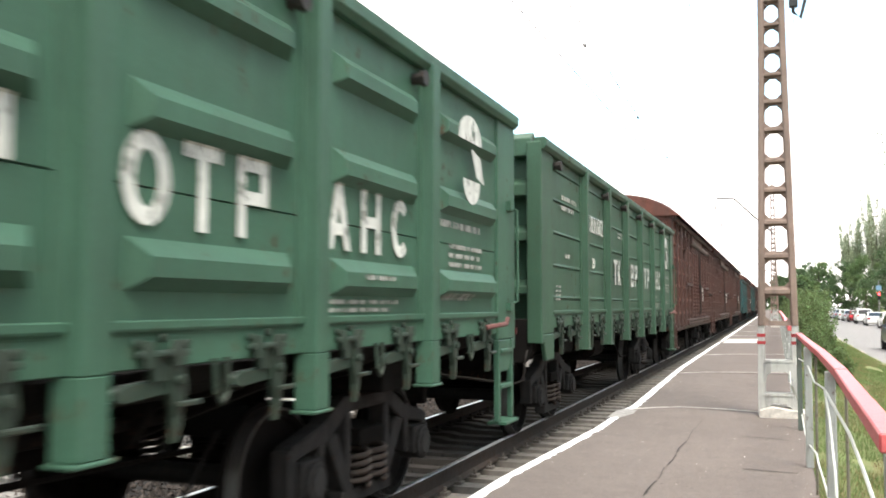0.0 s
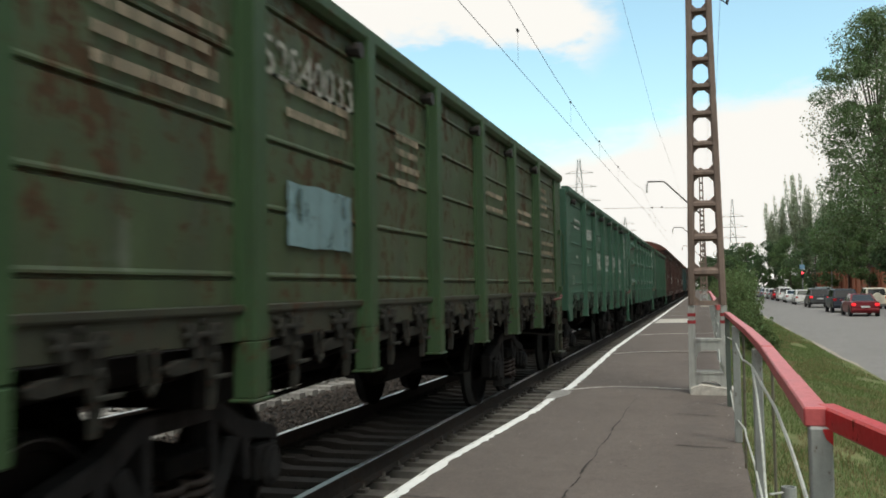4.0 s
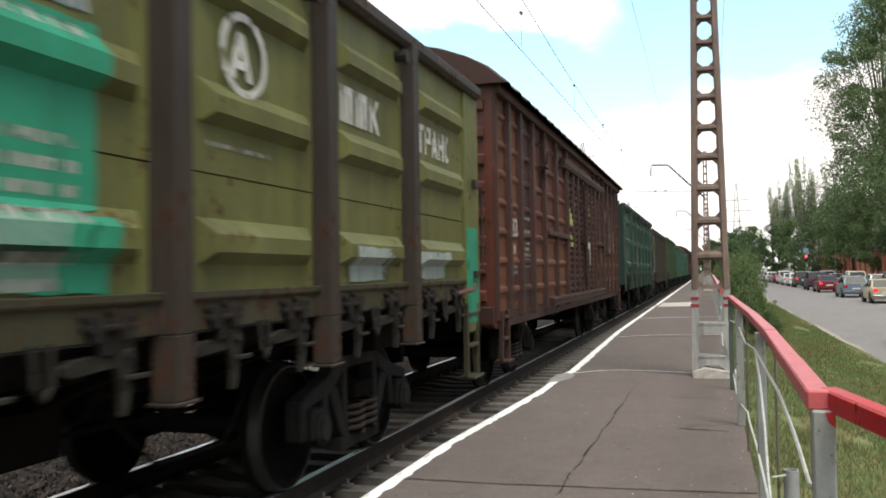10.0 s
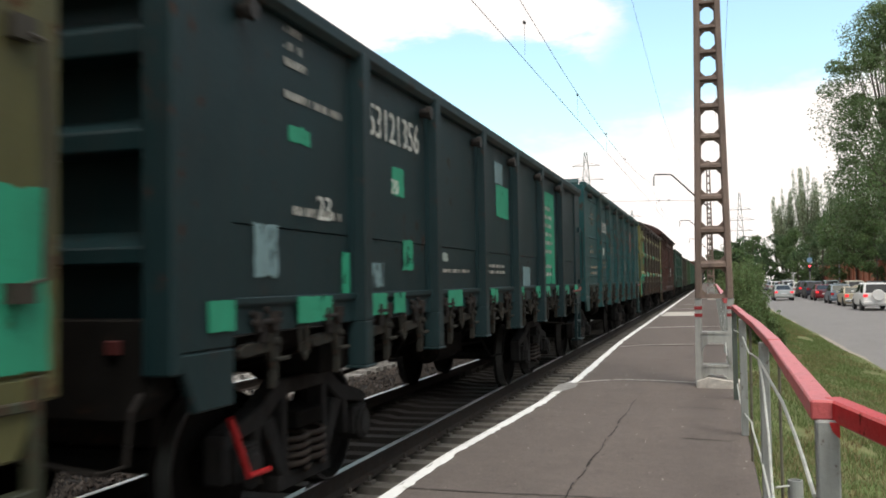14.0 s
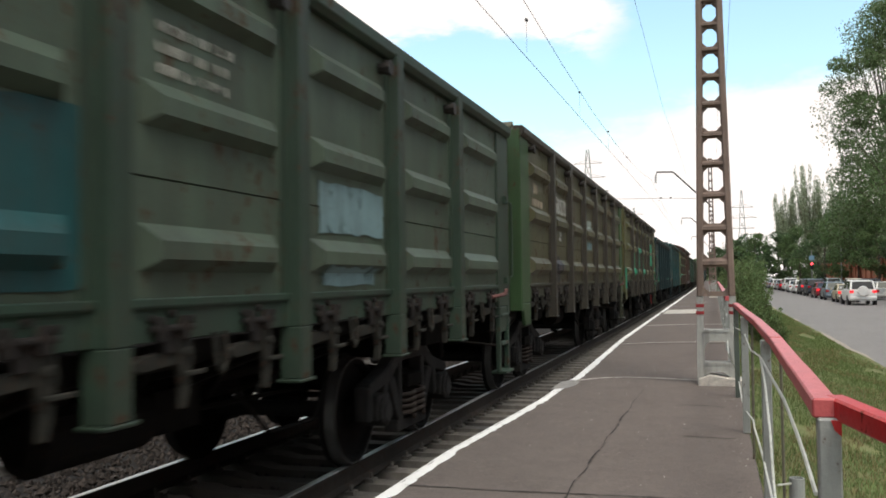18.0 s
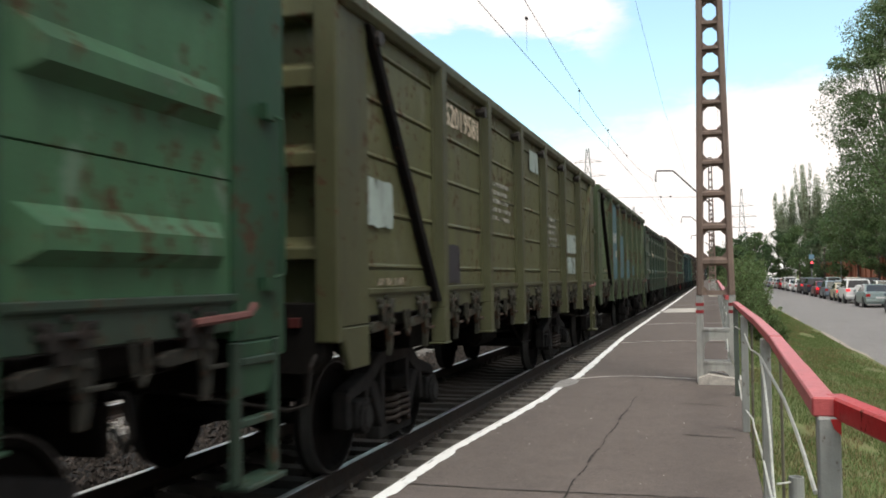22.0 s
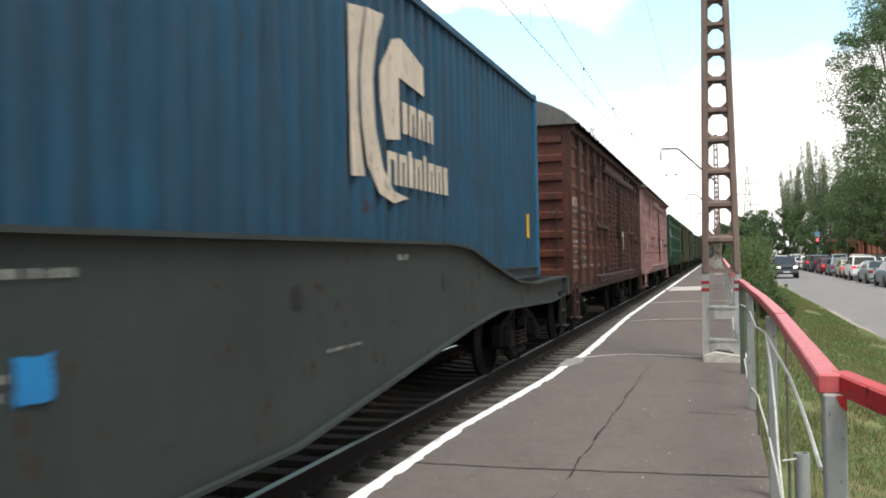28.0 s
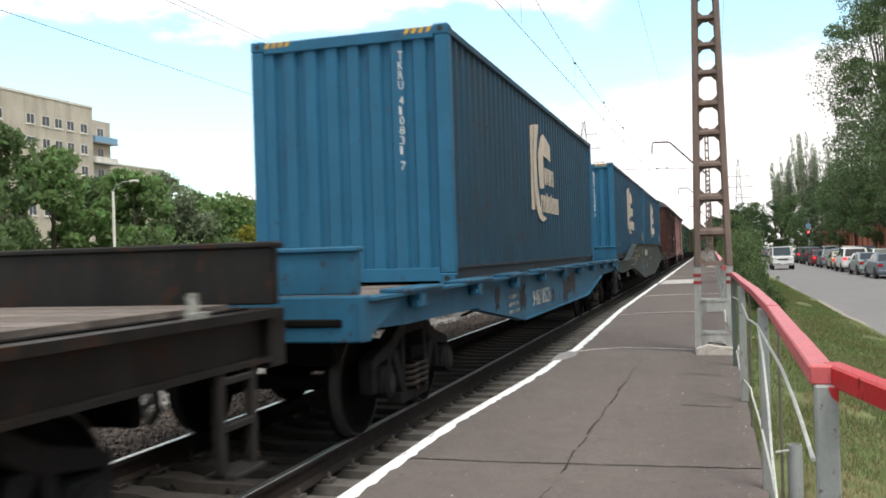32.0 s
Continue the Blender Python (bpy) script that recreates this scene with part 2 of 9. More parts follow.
M_WHITE = mat("white_edge_paint", (0.90, 0.89, 0.87), 0.75, 0, 0.04, 7, grime=0.05, bump=0.4, streak=False, grime_col=(0.3, 0.27, 0.24))
M_KERB = mat("kerb_concrete", (0.33, 0.31, 0.29), 0.9, 0, 0.2, 3, grime=0.35, bump=0.5, streak=False)
M_CRACK = mat("crack_dirt", (0.035, 0.030, 0.026), 0.95, 0, 0.3, 12, grime=0.3, streak=False)
M_SEAM = mat("seam_mortar", (0.58, 0.54, 0.49), 0.95, 0, 0.2, 9, grime=0.2, bump=0.5, streak=False)
M_MAST = mat("mast_concrete", (0.215, 0.158, 0.132), 0.9, 0, 0.16, 3, grime=0.28, bump=0.5, fine=45)
M_PATCHGREY = mat("grey_mortar_patch", (0.30, 0.285, 0.27), 0.95, 0, 0.2, 9, grime=0.2, bump=0.5, streak=False)
P_BANDRED = mat("dull_red_band_paint", (0.30, 0.03, 0.035), 0.6, 0, 0.15, 6, grime=0.3)
P_POSTDARK = mat("green_grey_post_paint", (0.10, 0.125, 0.11), 0.6, 0, 0.15, 6, grime=0.3, rust=0.2)
M_MASTGREY = mat("mast_grey_paint", (0.42, 0.42, 0.40), 0.8, 0, 0.14, 4, grime=0.35, bump=0.4)
M_REDPAINT = mat("red_paint", (0.50, 0.022, 0.026), 0.36, 0, 0.1, 5, grime=0.10, bump=0.1, rust=0.05)
M_REDFADED = mat("faded_red_paint", (0.56, 0.115, 0.12), 0.38, 0, 0.12, 6, grime=0.10, bump=0.15, rust=0.05)
M_GREYPAINT = mat("grey_post_paint", (0.33, 0.345, 0.335), 0.5, 0, 0.12, 5, grime=0.25, rust=0.12, bump=0.15)
M_WIRE = mat("pale_wire", (0.60, 0.62, 0.58), 0.55, 0.1, 0.12, 20, grime=0.2)
M_CABLE = mat("black_cable", (0.02, 0.02, 0.02), 0.5, 0, 0.2, 10, grime=0)
M_GALV = mat("galvanised_steel", (0.30, 0.31, 0.31), 0.5, 0.6, 0.15, 4, grime=0.2)
M_SOIL = mat("soil_and_grass_floor", (0.105, 0.140, 0.045), 0.95, 0, 0.35, 1.4, grime=0.42, bump=0.8, fine=25, streak=False, grime_col=(0.24, 0.18, 0.105))
M_BRICK = mat("orange_brick", (0.40, 0.15, 0.085), 0.9, 0, 0.2, 2.0, grime=0.2, bump=0.4, objvar=0.12)
M_FACADE = mat("beige_facade", (0.50, 0.44, 0.36), 0.9, 0, 0.12, 0.4, grime=0.2, bump=0.2)
M_FACADE2 = mat("pale_panel", (0.72, 0.69, 0.62), 0.9, 0, 0.1, 0.5, grime=0.15, bump=0.2)
M_GLASSDARK = mat("window_glass", (0.03, 0.04, 0.05), 0.08, 0, 0.2, 3, grime=0, bump=0, spec=0.6)
M_RUBBER = mat("rubber", (0.02, 0.02, 0.02), 0.8, 0, 0.2, 10, grime=0.2, grime_col=(0.08, 0.07, 0.06))
M_WOOD = mat("grey_deck_plank", (0.20, 0.165, 0.14), 0.85, 0, 0.3, 4, grime=0.4, bump=0.5, objvar=0.25, streak=False)
M_BARK = mat("bark", (0.10, 0.08, 0.065), 0.95, 0, 0.3, 6, grime=0.3, bump=0.8)
M_LETTER = mat("white_stencil", (0.56, 0.57, 0.53), 0.7, 0, 0.15, 5, grime=0.3)
M_CREAM = mat("cream_stencil", (0.66, 0.56, 0.44), 0.7, 0, 0.1, 5, grime=0.2)
M_ORANGE = mat("ochre_stencil", (0.50, 0.30, 0.06), 0.7, 0, 0.1, 5, grime=0.2)
M_SMALL = mat("small_stencil", (0.36, 0.36, 0.33), 0.75, 0, 0.2, 6, grime=0.3)
M_FADEDLETTER = mat("faded_pink_stencil", (0.40, 0.25, 0.19), 0.75, 0, 0.3, 4, grime=0.45)
M_PRINTBROWN = mat("brown_print_patch", (0.085, 0.038, 0.028), 0.75, 0, 0.3, 5, grime=0.3)
M_RUSTRAIL = mat("orange_rusted_rail", (0.24, 0.095, 0.042), 0.85, 0, 0.35, 6, grime=0.3, rust=0.5)
M_WORNCREAM = mat("worn_small_stencil", (0.34, 0.29, 0.22), 0.75, 0, 0.3, 6, grime=0.4)
M_FIGURE = mat("white_container_figures", (0.72, 0.73, 0.72), 0.6, 0, 0.08, 6, grime=0.1)
M_DIM = mat("faded_stencil", (0.33, 0.33, 0.29), 0.75, 0, 0.2, 6, grime=0.3)
M_BLACKPATCH = mat("black_paint_patch", (0.022, 0.020, 0.026), 0.6, 0, 0.2, 5, grime=0.1)
M_TEALPATCH = mat("teal_paint_patch", (0.02, 0.26, 0.15), 0.6, 0, 0.12, 4, grime=0.12)
M_BLUEPATCH = mat("pale_blue_paint_patch", (0.155, 0.245, 0.262), 0.65, 0, 0.15, 4, grime=0.2, rust=0.08)
M_STEELBLUE = mat("steel_blue_paint_patch", (0.060, 0.135, 0.160), 0.6, 0, 0.15, 3, grime=0.3, rust=0.12)
M_LEVER = mat("faded_red_lever_paint", (0.13, 0.050, 0.045), 0.7, 0, 0.2, 8, grime=0.3, rust=0.2)
M_GREYPATCH = mat("pale_grey_paint_patch", (0.30, 0.36, 0.33), 0.65, 0, 0.15, 4, grime=0.2)
M_LIME = mat("pale_lime_mark", (0.42, 0.50, 0.14), 0.7, 0, 0.15, 5, grime=0.2)
M_VIVIDBLUE = mat("blue_mark", (0.02, 0.22, 0.50), 0.6, 0, 0.1, 4, grime=0.1)
M_YELLOW = mat("yellow_mark", (0.70, 0.40, 0.03), 0.6, 0, 0.1, 4, grime=0.12)


def worn_off(m, share, scale=14.0, seed=0.0, soft=0.05):
    """Let a thin coat of paint be rubbed away in flecks, so that the sheet under it shows."""
    n, l = m.node_tree.nodes, m.node_tree.links
    co, mp, t, r = n.new("ShaderNodeTexCoord"), n.new("ShaderNodeMapping"), n.new("ShaderNodeTexNoise"), n.new("ShaderNodeMapRange")
    mp.inputs["Location"].default_value, mp.inputs["Scale"].default_value = (0, seed, 1.3 * seed), (1, 1, 0.55)
    t.inputs["Scale"].default_value, t.inputs["Detail"].default_value, t.inputs["Roughness"].default_value = scale, 8.0, 0.68
    cut = 0.34 + 0.24 * share
    r.inputs["From Min"].default_value, r.inputs["From Max"].default_value = cut - soft, cut + soft
    l.new(co.outputs["Object"], mp.inputs["Vector"])
    l.new(mp.outputs["Vector"], t.inputs["Vector"])
    l.new(t.outputs["Fac"], r.inputs["Value"])
    l.new(r.outputs[0], n["Principled BSDF"].inputs["Alpha"])


for k_, (m_, share_, sc_) in enumerate(((M_LETTER, 0.30, 11), (M_CREAM, 0.10, 9), (M_SMALL, 0.45, 9), (M_FADEDLETTER, 0.5, 7), (M_WORNCREAM, 0.6, 8), (M_DIM, 0.5, 8), (M_BLACKPATCH, 0.12, 5), (M_TEALPATCH, 0.12, 5), (M_STEELBLUE, 0.06, 6),
                                        (M_BLUEPATCH, 0.22, 5), (M_GREYPATCH, 0.22, 5), (M_LIME, 0.4, 7), (M_ORANGE, 0.4, 7), (M_PRINTBROWN, 0.3, 6))):
    worn_off(m_, share_, sc_, 1.7 * k_)


def leaf_mat(name, col, back=0.35, dim=0.55, lit=1.5):
    m = bpy.data.materials.new(name)
    m.use_nodes = True
    n, l = m.node_tree.nodes, m.node_tree.links
    bs = n["Principled BSDF"]
    bs.inputs["Roughness"].default_value = 0.6
    bs.inputs["Specular IOR Level"].default_value = 0.25
    geo = n.new("ShaderNodeNewGeometry")
    hsv = n.new("ShaderNodeHueSaturation")
    hsv.inputs["Color"].default_value = (*col, 1)
    for sock, a, b in (("Hue", 0.475, 0.525), ("Value", dim, lit)):
        r = n.new("ShaderNodeMapRange")
        r.inputs["To Min"].default_value, r.inputs["To Max"].default_value = a, b
        l.new(geo.outputs["Random Per Island"], r.inputs["Value"])
        l.new(r.outputs[0], hsv.inputs[sock])
    l.new(hsv.outputs[0], bs.inputs["Base Color"])
    tr = n.new("ShaderNodeBsdfTranslucent")
    l.new(hsv.outputs[0], tr.inputs["Color"])
    ms = n.new("ShaderNodeMixShader")
    ms.inputs[0].default_value = back
    l.new(bs.outputs[0], ms.inputs[1])
    l.new(tr.outputs[0], ms.inputs[2])
    l.new(ms.outputs[0], n["Material Output"].inputs["Surface"])
    return m


M_LEAF = leaf_mat("leaf_mid_green", (0.100, 0.150, 0.060))
M_LEAFDARK = leaf_mat("leaf_dark_green", (0.070, 0.110, 0.050))
M_LEAFPOPLAR = leaf_mat("leaf_pale_grey_green", (0.30, 0.34, 0.23), 0.55)
M_LEAFGREY = leaf_mat("leaf_grey_green", (0.175, 0.21, 0.125))
M_LEAFBRIGHT = leaf_mat("leaf_bright_green", (0.135, 0.190, 0.078), 0.45)
M_LEAFYELLOW = leaf_mat("leaf_yellow_green", (0.26, 0.25, 0.04))
M_LEAFFRESH = leaf_mat("leaf_fresh_green", (0.165, 0.250, 0.090), 0.5)
M_GRASS = leaf_mat("grass_blade", (0.142, 0.192, 0.070), 0.3, 0.75, 1.25)
M_GRASSDRY = leaf_mat("dry_grass_blade", (0.25, 0.20, 0.105), 0.3, 0.7, 1.25)


# ---- building helpers ----
class Build:
    """Collects vertices and faces of one mesh."""
    def __init__(self):
        self.v, self.f = [], []

    def add(self, verts, faces):
        k = len(self.v)
        self.v += [tuple(p) for p in verts]
        self.f += [tuple(i + k for i in f) for f in faces]
        return self

    def box(self, x0, x1, y0, y1, z0, z1, m=None):
        vs = [(x, y, z) for z in (z0, z1) for x, y in ((x0, y0), (x1, y0), (x1, y1), (x0, y1))]
        if m is not None:
            vs = [tuple(m @ Vector(p)) for p in vs]
        return self.add(vs, [(3, 2, 1, 0), (4, 5, 6, 7), (0, 1, 5, 4), (1, 2, 6, 5), (2, 3, 7, 6), (3, 0, 4, 7)])

    def ext(self, prof, axis, a, b, prof_b=None):
        """A closed outline run from a to b along an axis; the outline is in the two other axes, in order."""
        n = len(prof)
        q = prof_b or prof
        def at(p, c):
            return {"x": (c, p[0], p[1]), "y": (p[0], c, p[1]), "z": (p[0], p[1], c)}[axis]
        vs = [at(p, a) for p in prof] + [at(p, b) for p in q]
        fs = [(i, (i + 1) % n, n + (i + 1) % n, n + i) for i in range(n)]
        return self.add(vs, fs + [tuple(range(n - 1, -1, -1)), tuple(range(n, 2 * n))])

    def cyl(self, p, q, r, n=10, r2=None):
        p, q = Vector(p), Vector(q)
        w = (q - p).normalized()
        u = w.orthogonal().normalized()
        v = w.cross(u)
        r2 = r if r2 is None else r2
        ring = [(math.cos(2 * math.pi * i / n), math.sin(2 * math.pi * i / n)) for i in range(n)]
        vs = [p + (u * c + v * s) * r for c, s in ring] + [q + (u * c + v * s) * r2 for c, s in ring]
        fs = [(i, (i + 1) % n, n + (i + 1) % n, n + i) for i in range(n)]
        return self.add(vs, fs + [tuple(range(n - 1, -1, -1)), tuple(range(n, 2 * n))])

    def tube(self, pts, r, n=6):
        ps = [Vector(p) for p in pts]
        m = len(ps)
        vs, u = [], None
        for i, p in enumerate(ps):
            w = (ps[min(m - 1, i + 1)] - ps[max(0, i - 1)]).normalized()
            u = w.orthogonal().normalized() if u is None else (u - w * u.dot(w)).normalized()
            v = w.cross(u)
            vs += [p + (u * math.cos(2 * math.pi * k / n) + v * math.sin(2 * math.pi * k / n)) * r for k in range(n)]
        fs = [(i * n + k, i * n + (k + 1) % n, (i + 1) * n + (k + 1) % n, (i + 1) * n + k) for i in range(m - 1) for k in range(n)]
        return self.add(vs, fs + [tuple(range(n - 1, -1, -1)), tuple(range((m - 1) * n, m * n))])

    def lathe(self, prof, axis_pt, n=20):
        """An outline of (along x, radius) turned about the x axis through axis_pt."""
        k = len(prof)
        vs = []
        for j in range(n):
            c, s = math.cos(2 * math.pi * j / n), math.sin(2 * math.pi * j / n)
            vs += [(axis_pt[0] + a, axis_pt[1] + r * c, axis_pt[2] + r * s) for a, r in prof]
        fs = [(j * k + i, j * k + (i + 1), ((j + 1) % n) * k + i + 1, ((j + 1) % n) * k + i) for j in range(n) for i in range(k - 1)]
        return self.add(vs, fs)

    def mesh(self, name, bevel=0.0, smooth=False):
        me = bpy.data.meshes.new(name)
        me.from_pydata(self.v, [], self.f)
        bm = bmesh.new()
        bm.from_mesh(me)
        bmesh.ops.recalc_face_normals(bm, faces=bm.faces)
        if bevel:
            edges = [e for e in bm.edges if e.is_manifold and e.calc_face_angle(0) > 0.5 and e.calc_length() > bevel * 2.2]
            bmesh.ops.bevel(bm, geom=edges, offset=bevel, segments=1, affect="EDGES", clamp_overlap=True)
        bm.to_mesh(me)
        bm.free()
        if smooth:
            me.shade_smooth()
        me.materials.append(None)
        return me


def wear(ob, m):
    """The object's own material on a mesh that it may share."""
    ob.material_slots[0].link = "OBJECT"
    ob.material_slots[0].material = m
    return ob


def part(name, me, m, parent=None, label="", at=None):
    """One mesh as one object, under a thing or a part."""
    if isinstance(me, Build):
        me = me.mesh(name)
    ob = wear(new(name, me), m)
    if parent is not None:
        ob.parent = parent
    if at is not None:
        ob.matrix_basis = at
    return tagged(ob, label) if label else ob


def thing(name, label, category, group="", at=None, kind=""):
    ob = new(name)
    ob.empty_display_size = 0.2
    if at is not None:
        ob.matrix_basis = at
    return tagged(ob, label, category, group, kind)


KEPT = {}


def kept(key, maker):
    if key not in KEPT:
        KEPT[key] = maker()
    return KEPT[key]


def ribbon(pts, half, z, wob=0.0, seed=0, steps=1):
    """A flat strip along a line of points on the ground, with an uneven edge."""
    rnd = random.Random(seed)
    line = []
    for (a, b) in zip(pts, pts[1:]):
        for i in range(steps):
            t = i / steps
            line.append((a[0] + (b[0] - a[0]) * t, a[1] + (b[1] - a[1]) * t))
    line.append(pts[-1])
    b = Build()
    vs = []
    for i, p in enumerate(line):
        q0, q1 = line[max(0, i - 1)], line[min(len(line) - 1, i + 1)]
        dx, dy = q1[0] - q0[0], q1[1] - q0[1]
        d = math.hypot(dx, dy) or 1
        nx, ny = -dy / d, dx / d
        h1, h2 = half + rnd.uniform(-wob, wob), half + rnd.uniform(-wob, wob)
        vs += [(p[0] + nx * h1, p[1] + ny * h1, z), (p[0] - nx * h2, p[1] - ny * h2, z)]
    b.add(vs, [(2 * i, 2 * i + 1, 2 * i + 3, 2 * i + 2) for i in range(len(line) - 1)])
    return b


# ---- ground, track, platform, road ----
TC = -3.942                     # the track's middle line
PZ = 0.20                       # the platform's top over the rail head
ROAD = -0.52                    # the road's surface
VERGE = 3.58                    # the road's edge


def verge_z(x):
    """The slope of the verge from the platform down to the road."""
    return float(np.interp(x, (0.28, 1.1, VERGE), (0.05, -0.06, ROAD - 0.01)))




def edge_x(y):
    """The platform's uneven edge beside the track."""
    ys = (-8, 4.8, 7.2, 10.4, 12.2, 12.7, 21, 37, 95, 260)
    xs = (-2.22, -2.15, -2.15, -1.985, -1.985, -1.93, -2.09, -2.11, -2.20, -2.3)
    return float(np.interp(y, ys, xs))


g = Build()
g.add([(-400, -300, -0.62), (TC - 6.5, -300, -0.62), (TC - 6.5, 1500, -0.62), (-900, 1500, -0.62)], [(0, 1, 2, 3)])
g.add([(TC - 6.5, -300, -0.62), (1.0, -300, -0.62), (1.0, 1500, -0.62), (TC - 6.5, 1500, -0.62)], [(0, 1, 2, 3)])
g.add([(1.0, -300, -0.62), (900, -300, -0.62), (900, 1500, -0.62), (1.0, 1500, -0.62)], [(0, 1, 2, 3)])
tagged(part("ground", g, M_SOIL), "rough grassy ground running to the horizon", "ground", kind="structure")

verge = Build()
rv = random.Random(5)
xs, ys = [0.28, 0.6, 1.1, 1.8, 2.7, VERGE + 0.12], [-6 + 2.0 * i for i in range(75)]
vs = [(x + (0 if x == 0.28 else rv.uniform(-0.05, 0.05)), y, verge_z(x) + rv.uniform(-0.007, 0.007)) for y in ys for x in xs]
verge.add(vs, [(j * 6 + i, j * 6 + i + 1, j * 6 + i + 7, j * 6 + i + 6) for j in range(74) for i in range(5)])
tagged(part("ground_verge", verge, M_SOIL), "grassy verge sloping from the platform to the road", "verge", kind="structure")

road = Build()
road.ext([(VERGE - 0.1, -0.615), (17.2, -0.615), (17.2, ROAD - 0.02), (10, ROAD + 0.02), (VERGE - 0.1, ROAD - 0.02)], "y", -380, 900)
dust = ribbon([(VERGE + 0.02 + 0.07 * math.sin(1.7 * i), -6 + 2.0 * i) for i in range(75)], 0.16, ROAD - 0.010, 0.12, 6)
tagged(part("road_edge_dust", dust, M_DUST), "dusty pale edge of the road", "road edge", kind="structure")
tagged(part("road", road, M_ROAD), "worn grey asphalt road with a dusty edge", "road", kind="structure")
kerb = Build().box(17.2, 17.4, -40, 420, -0.615, ROAD + 0.13)
tagged(part("kerb", kerb, M_KERB), "concrete kerb along the road", "kerb", kind="structure")
walkway = Build().box(17.4, 20.6, -40, 420, -0.615, ROAD + 0.12)
tagged(part("pavement", walkway, M_ROAD), "asphalt pavement behind the kerb", "pavement", kind="structure")

# the ballast bed and the track
bed = Build()
bed.ext([(TC - 8.3, -0.62), (TC - 8.1, -0.42), (TC - 3.2, -0.36), (TC - 2.2, -0.31), (TC - 1.3, -0.29), (TC + 1.5, -0.30), (TC + 1.72, -0.31), (TC + 1.74, -0.62)], "y", -30, 420)
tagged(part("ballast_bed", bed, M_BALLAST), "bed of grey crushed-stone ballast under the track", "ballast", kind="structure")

track = thing("railway_track", "railway track of worn rails on concrete sleepers", "track", kind="structure")
RAIL = [(-0.075, -0.18), (0.075, -0.18), (0.072, -0.165), (0.012, -0.145), (0.010, -0.045), (0.036, -0.035), (0.037, -0.004),
        (-0.037, -0.004), (-0.036, -0.035), (-0.010, -0.045), (-0.012, -0.145), (-0.072, -0.165)]
for s in (-1, 1):
    x = TC + s * 0.797
    part("rail", Build().ext([(x + a, b) for a, b in RAIL], "y", -30, 420), M_RAIL, track, "brown rusted rail")
    part("rail_head", Build().ext([(x - 0.031, -0.003), (x + 0.031, -0.003), (x + 0.026, 0.002), (x - 0.026, 0.002)], "y", -30, 420), M_RAILTOP, track, "polished rail head")


def sleeper_mesh():
    b = Build()
    prof = [(-0.15, -0.36), (0.15, -0.36), (0.115, -0.185), (-0.115, -0.185)]
    mid = [(-0.12, -0.36), (0.12, -0.36), (0.10, -0.215), (-0.10, -0.215)]
    for a, c, p, q in ((-1.35, -0.45, prof, prof), (-0.45, -0.3, prof, mid), (-0.3, 0.3, mid, mid), (0.3, 0.45, mid, prof), (0.45, 1.35, prof, prof)):
        b.ext(p, "x", a, c, q)
    for s in (-1, 1):
        for d in (-0.115, 0.115):
            b.box(s * 0.797 + d - 0.04, s * 0.797 + d + 0.04, -0.06, 0.06, -0.19, -0.155)
            b.cyl((s * 0.797 + d, 0, -0.16), (s * 0.797 + d, 0, -0.105), 0.018, 6)
    return b.mesh("sleeper")


me_sleeper = sleeper_mesh()
rs = random.Random(9)
for i in range(140):
    part("sleeper", me_sleeper, M_SLEEPER, track, at=pose(TC + rs.uniform(-0.02, 0.02), 1.11 + 0.5 * i, rs.uniform(-0.012, 0.004), 0, 0, rs.uniform(-0.7, 0.7)))
far = Build()
for i in range(560):
    y = 1.11 + 0.5 * (140 + i) if i < 520 else 1.11 - 0.5 * (i - 519)
    far.box(TC - 1.35, TC + 1.35, y - 0.12, y + 0.12, -0.3, -0.19)
part("sleepers", far, M_SLEEPER, track, "row of concrete sleepers far along the track")["kind"] = "stuff"


track2 = thing("railway_track", "second railway track on pale concrete sleepers", "track", kind="structure")
TC2 = TC - 4.6
for s in (-1, 1):
    x = TC2 + s * 0.797
    part("rail", Build().ext([(x + a, b) for a, b in RAIL], "y", -30, 420), M_RAIL, track2, "brown rusted rail")
    part("rail_head", Build().ext([(x - 0.031, -0.003), (x + 0.031, -0.003), (x + 0.026, 0.002), (x - 0.026, 0.002)], "y", -30, 420), M_RAILTOP, track2, "polished rail head")
M_SLEEPERPALE = mat("pale_sleeper_concrete", (0.30, 0.285, 0.265), 0.9, 0, 0.25, 6, grime=0.3, bump=0.5, objvar=0.3, streak=False)
for i in range(100):
    part("sleeper", me_sleeper, M_SLEEPERPALE, track2, at=pose(TC2 + rs.uniform(-0.04, 0.04), 3.1 + 0.5 * i, rs.uniform(-0.13, -0.05), 0, 0, rs.uniform(-1.2, 1.2)))


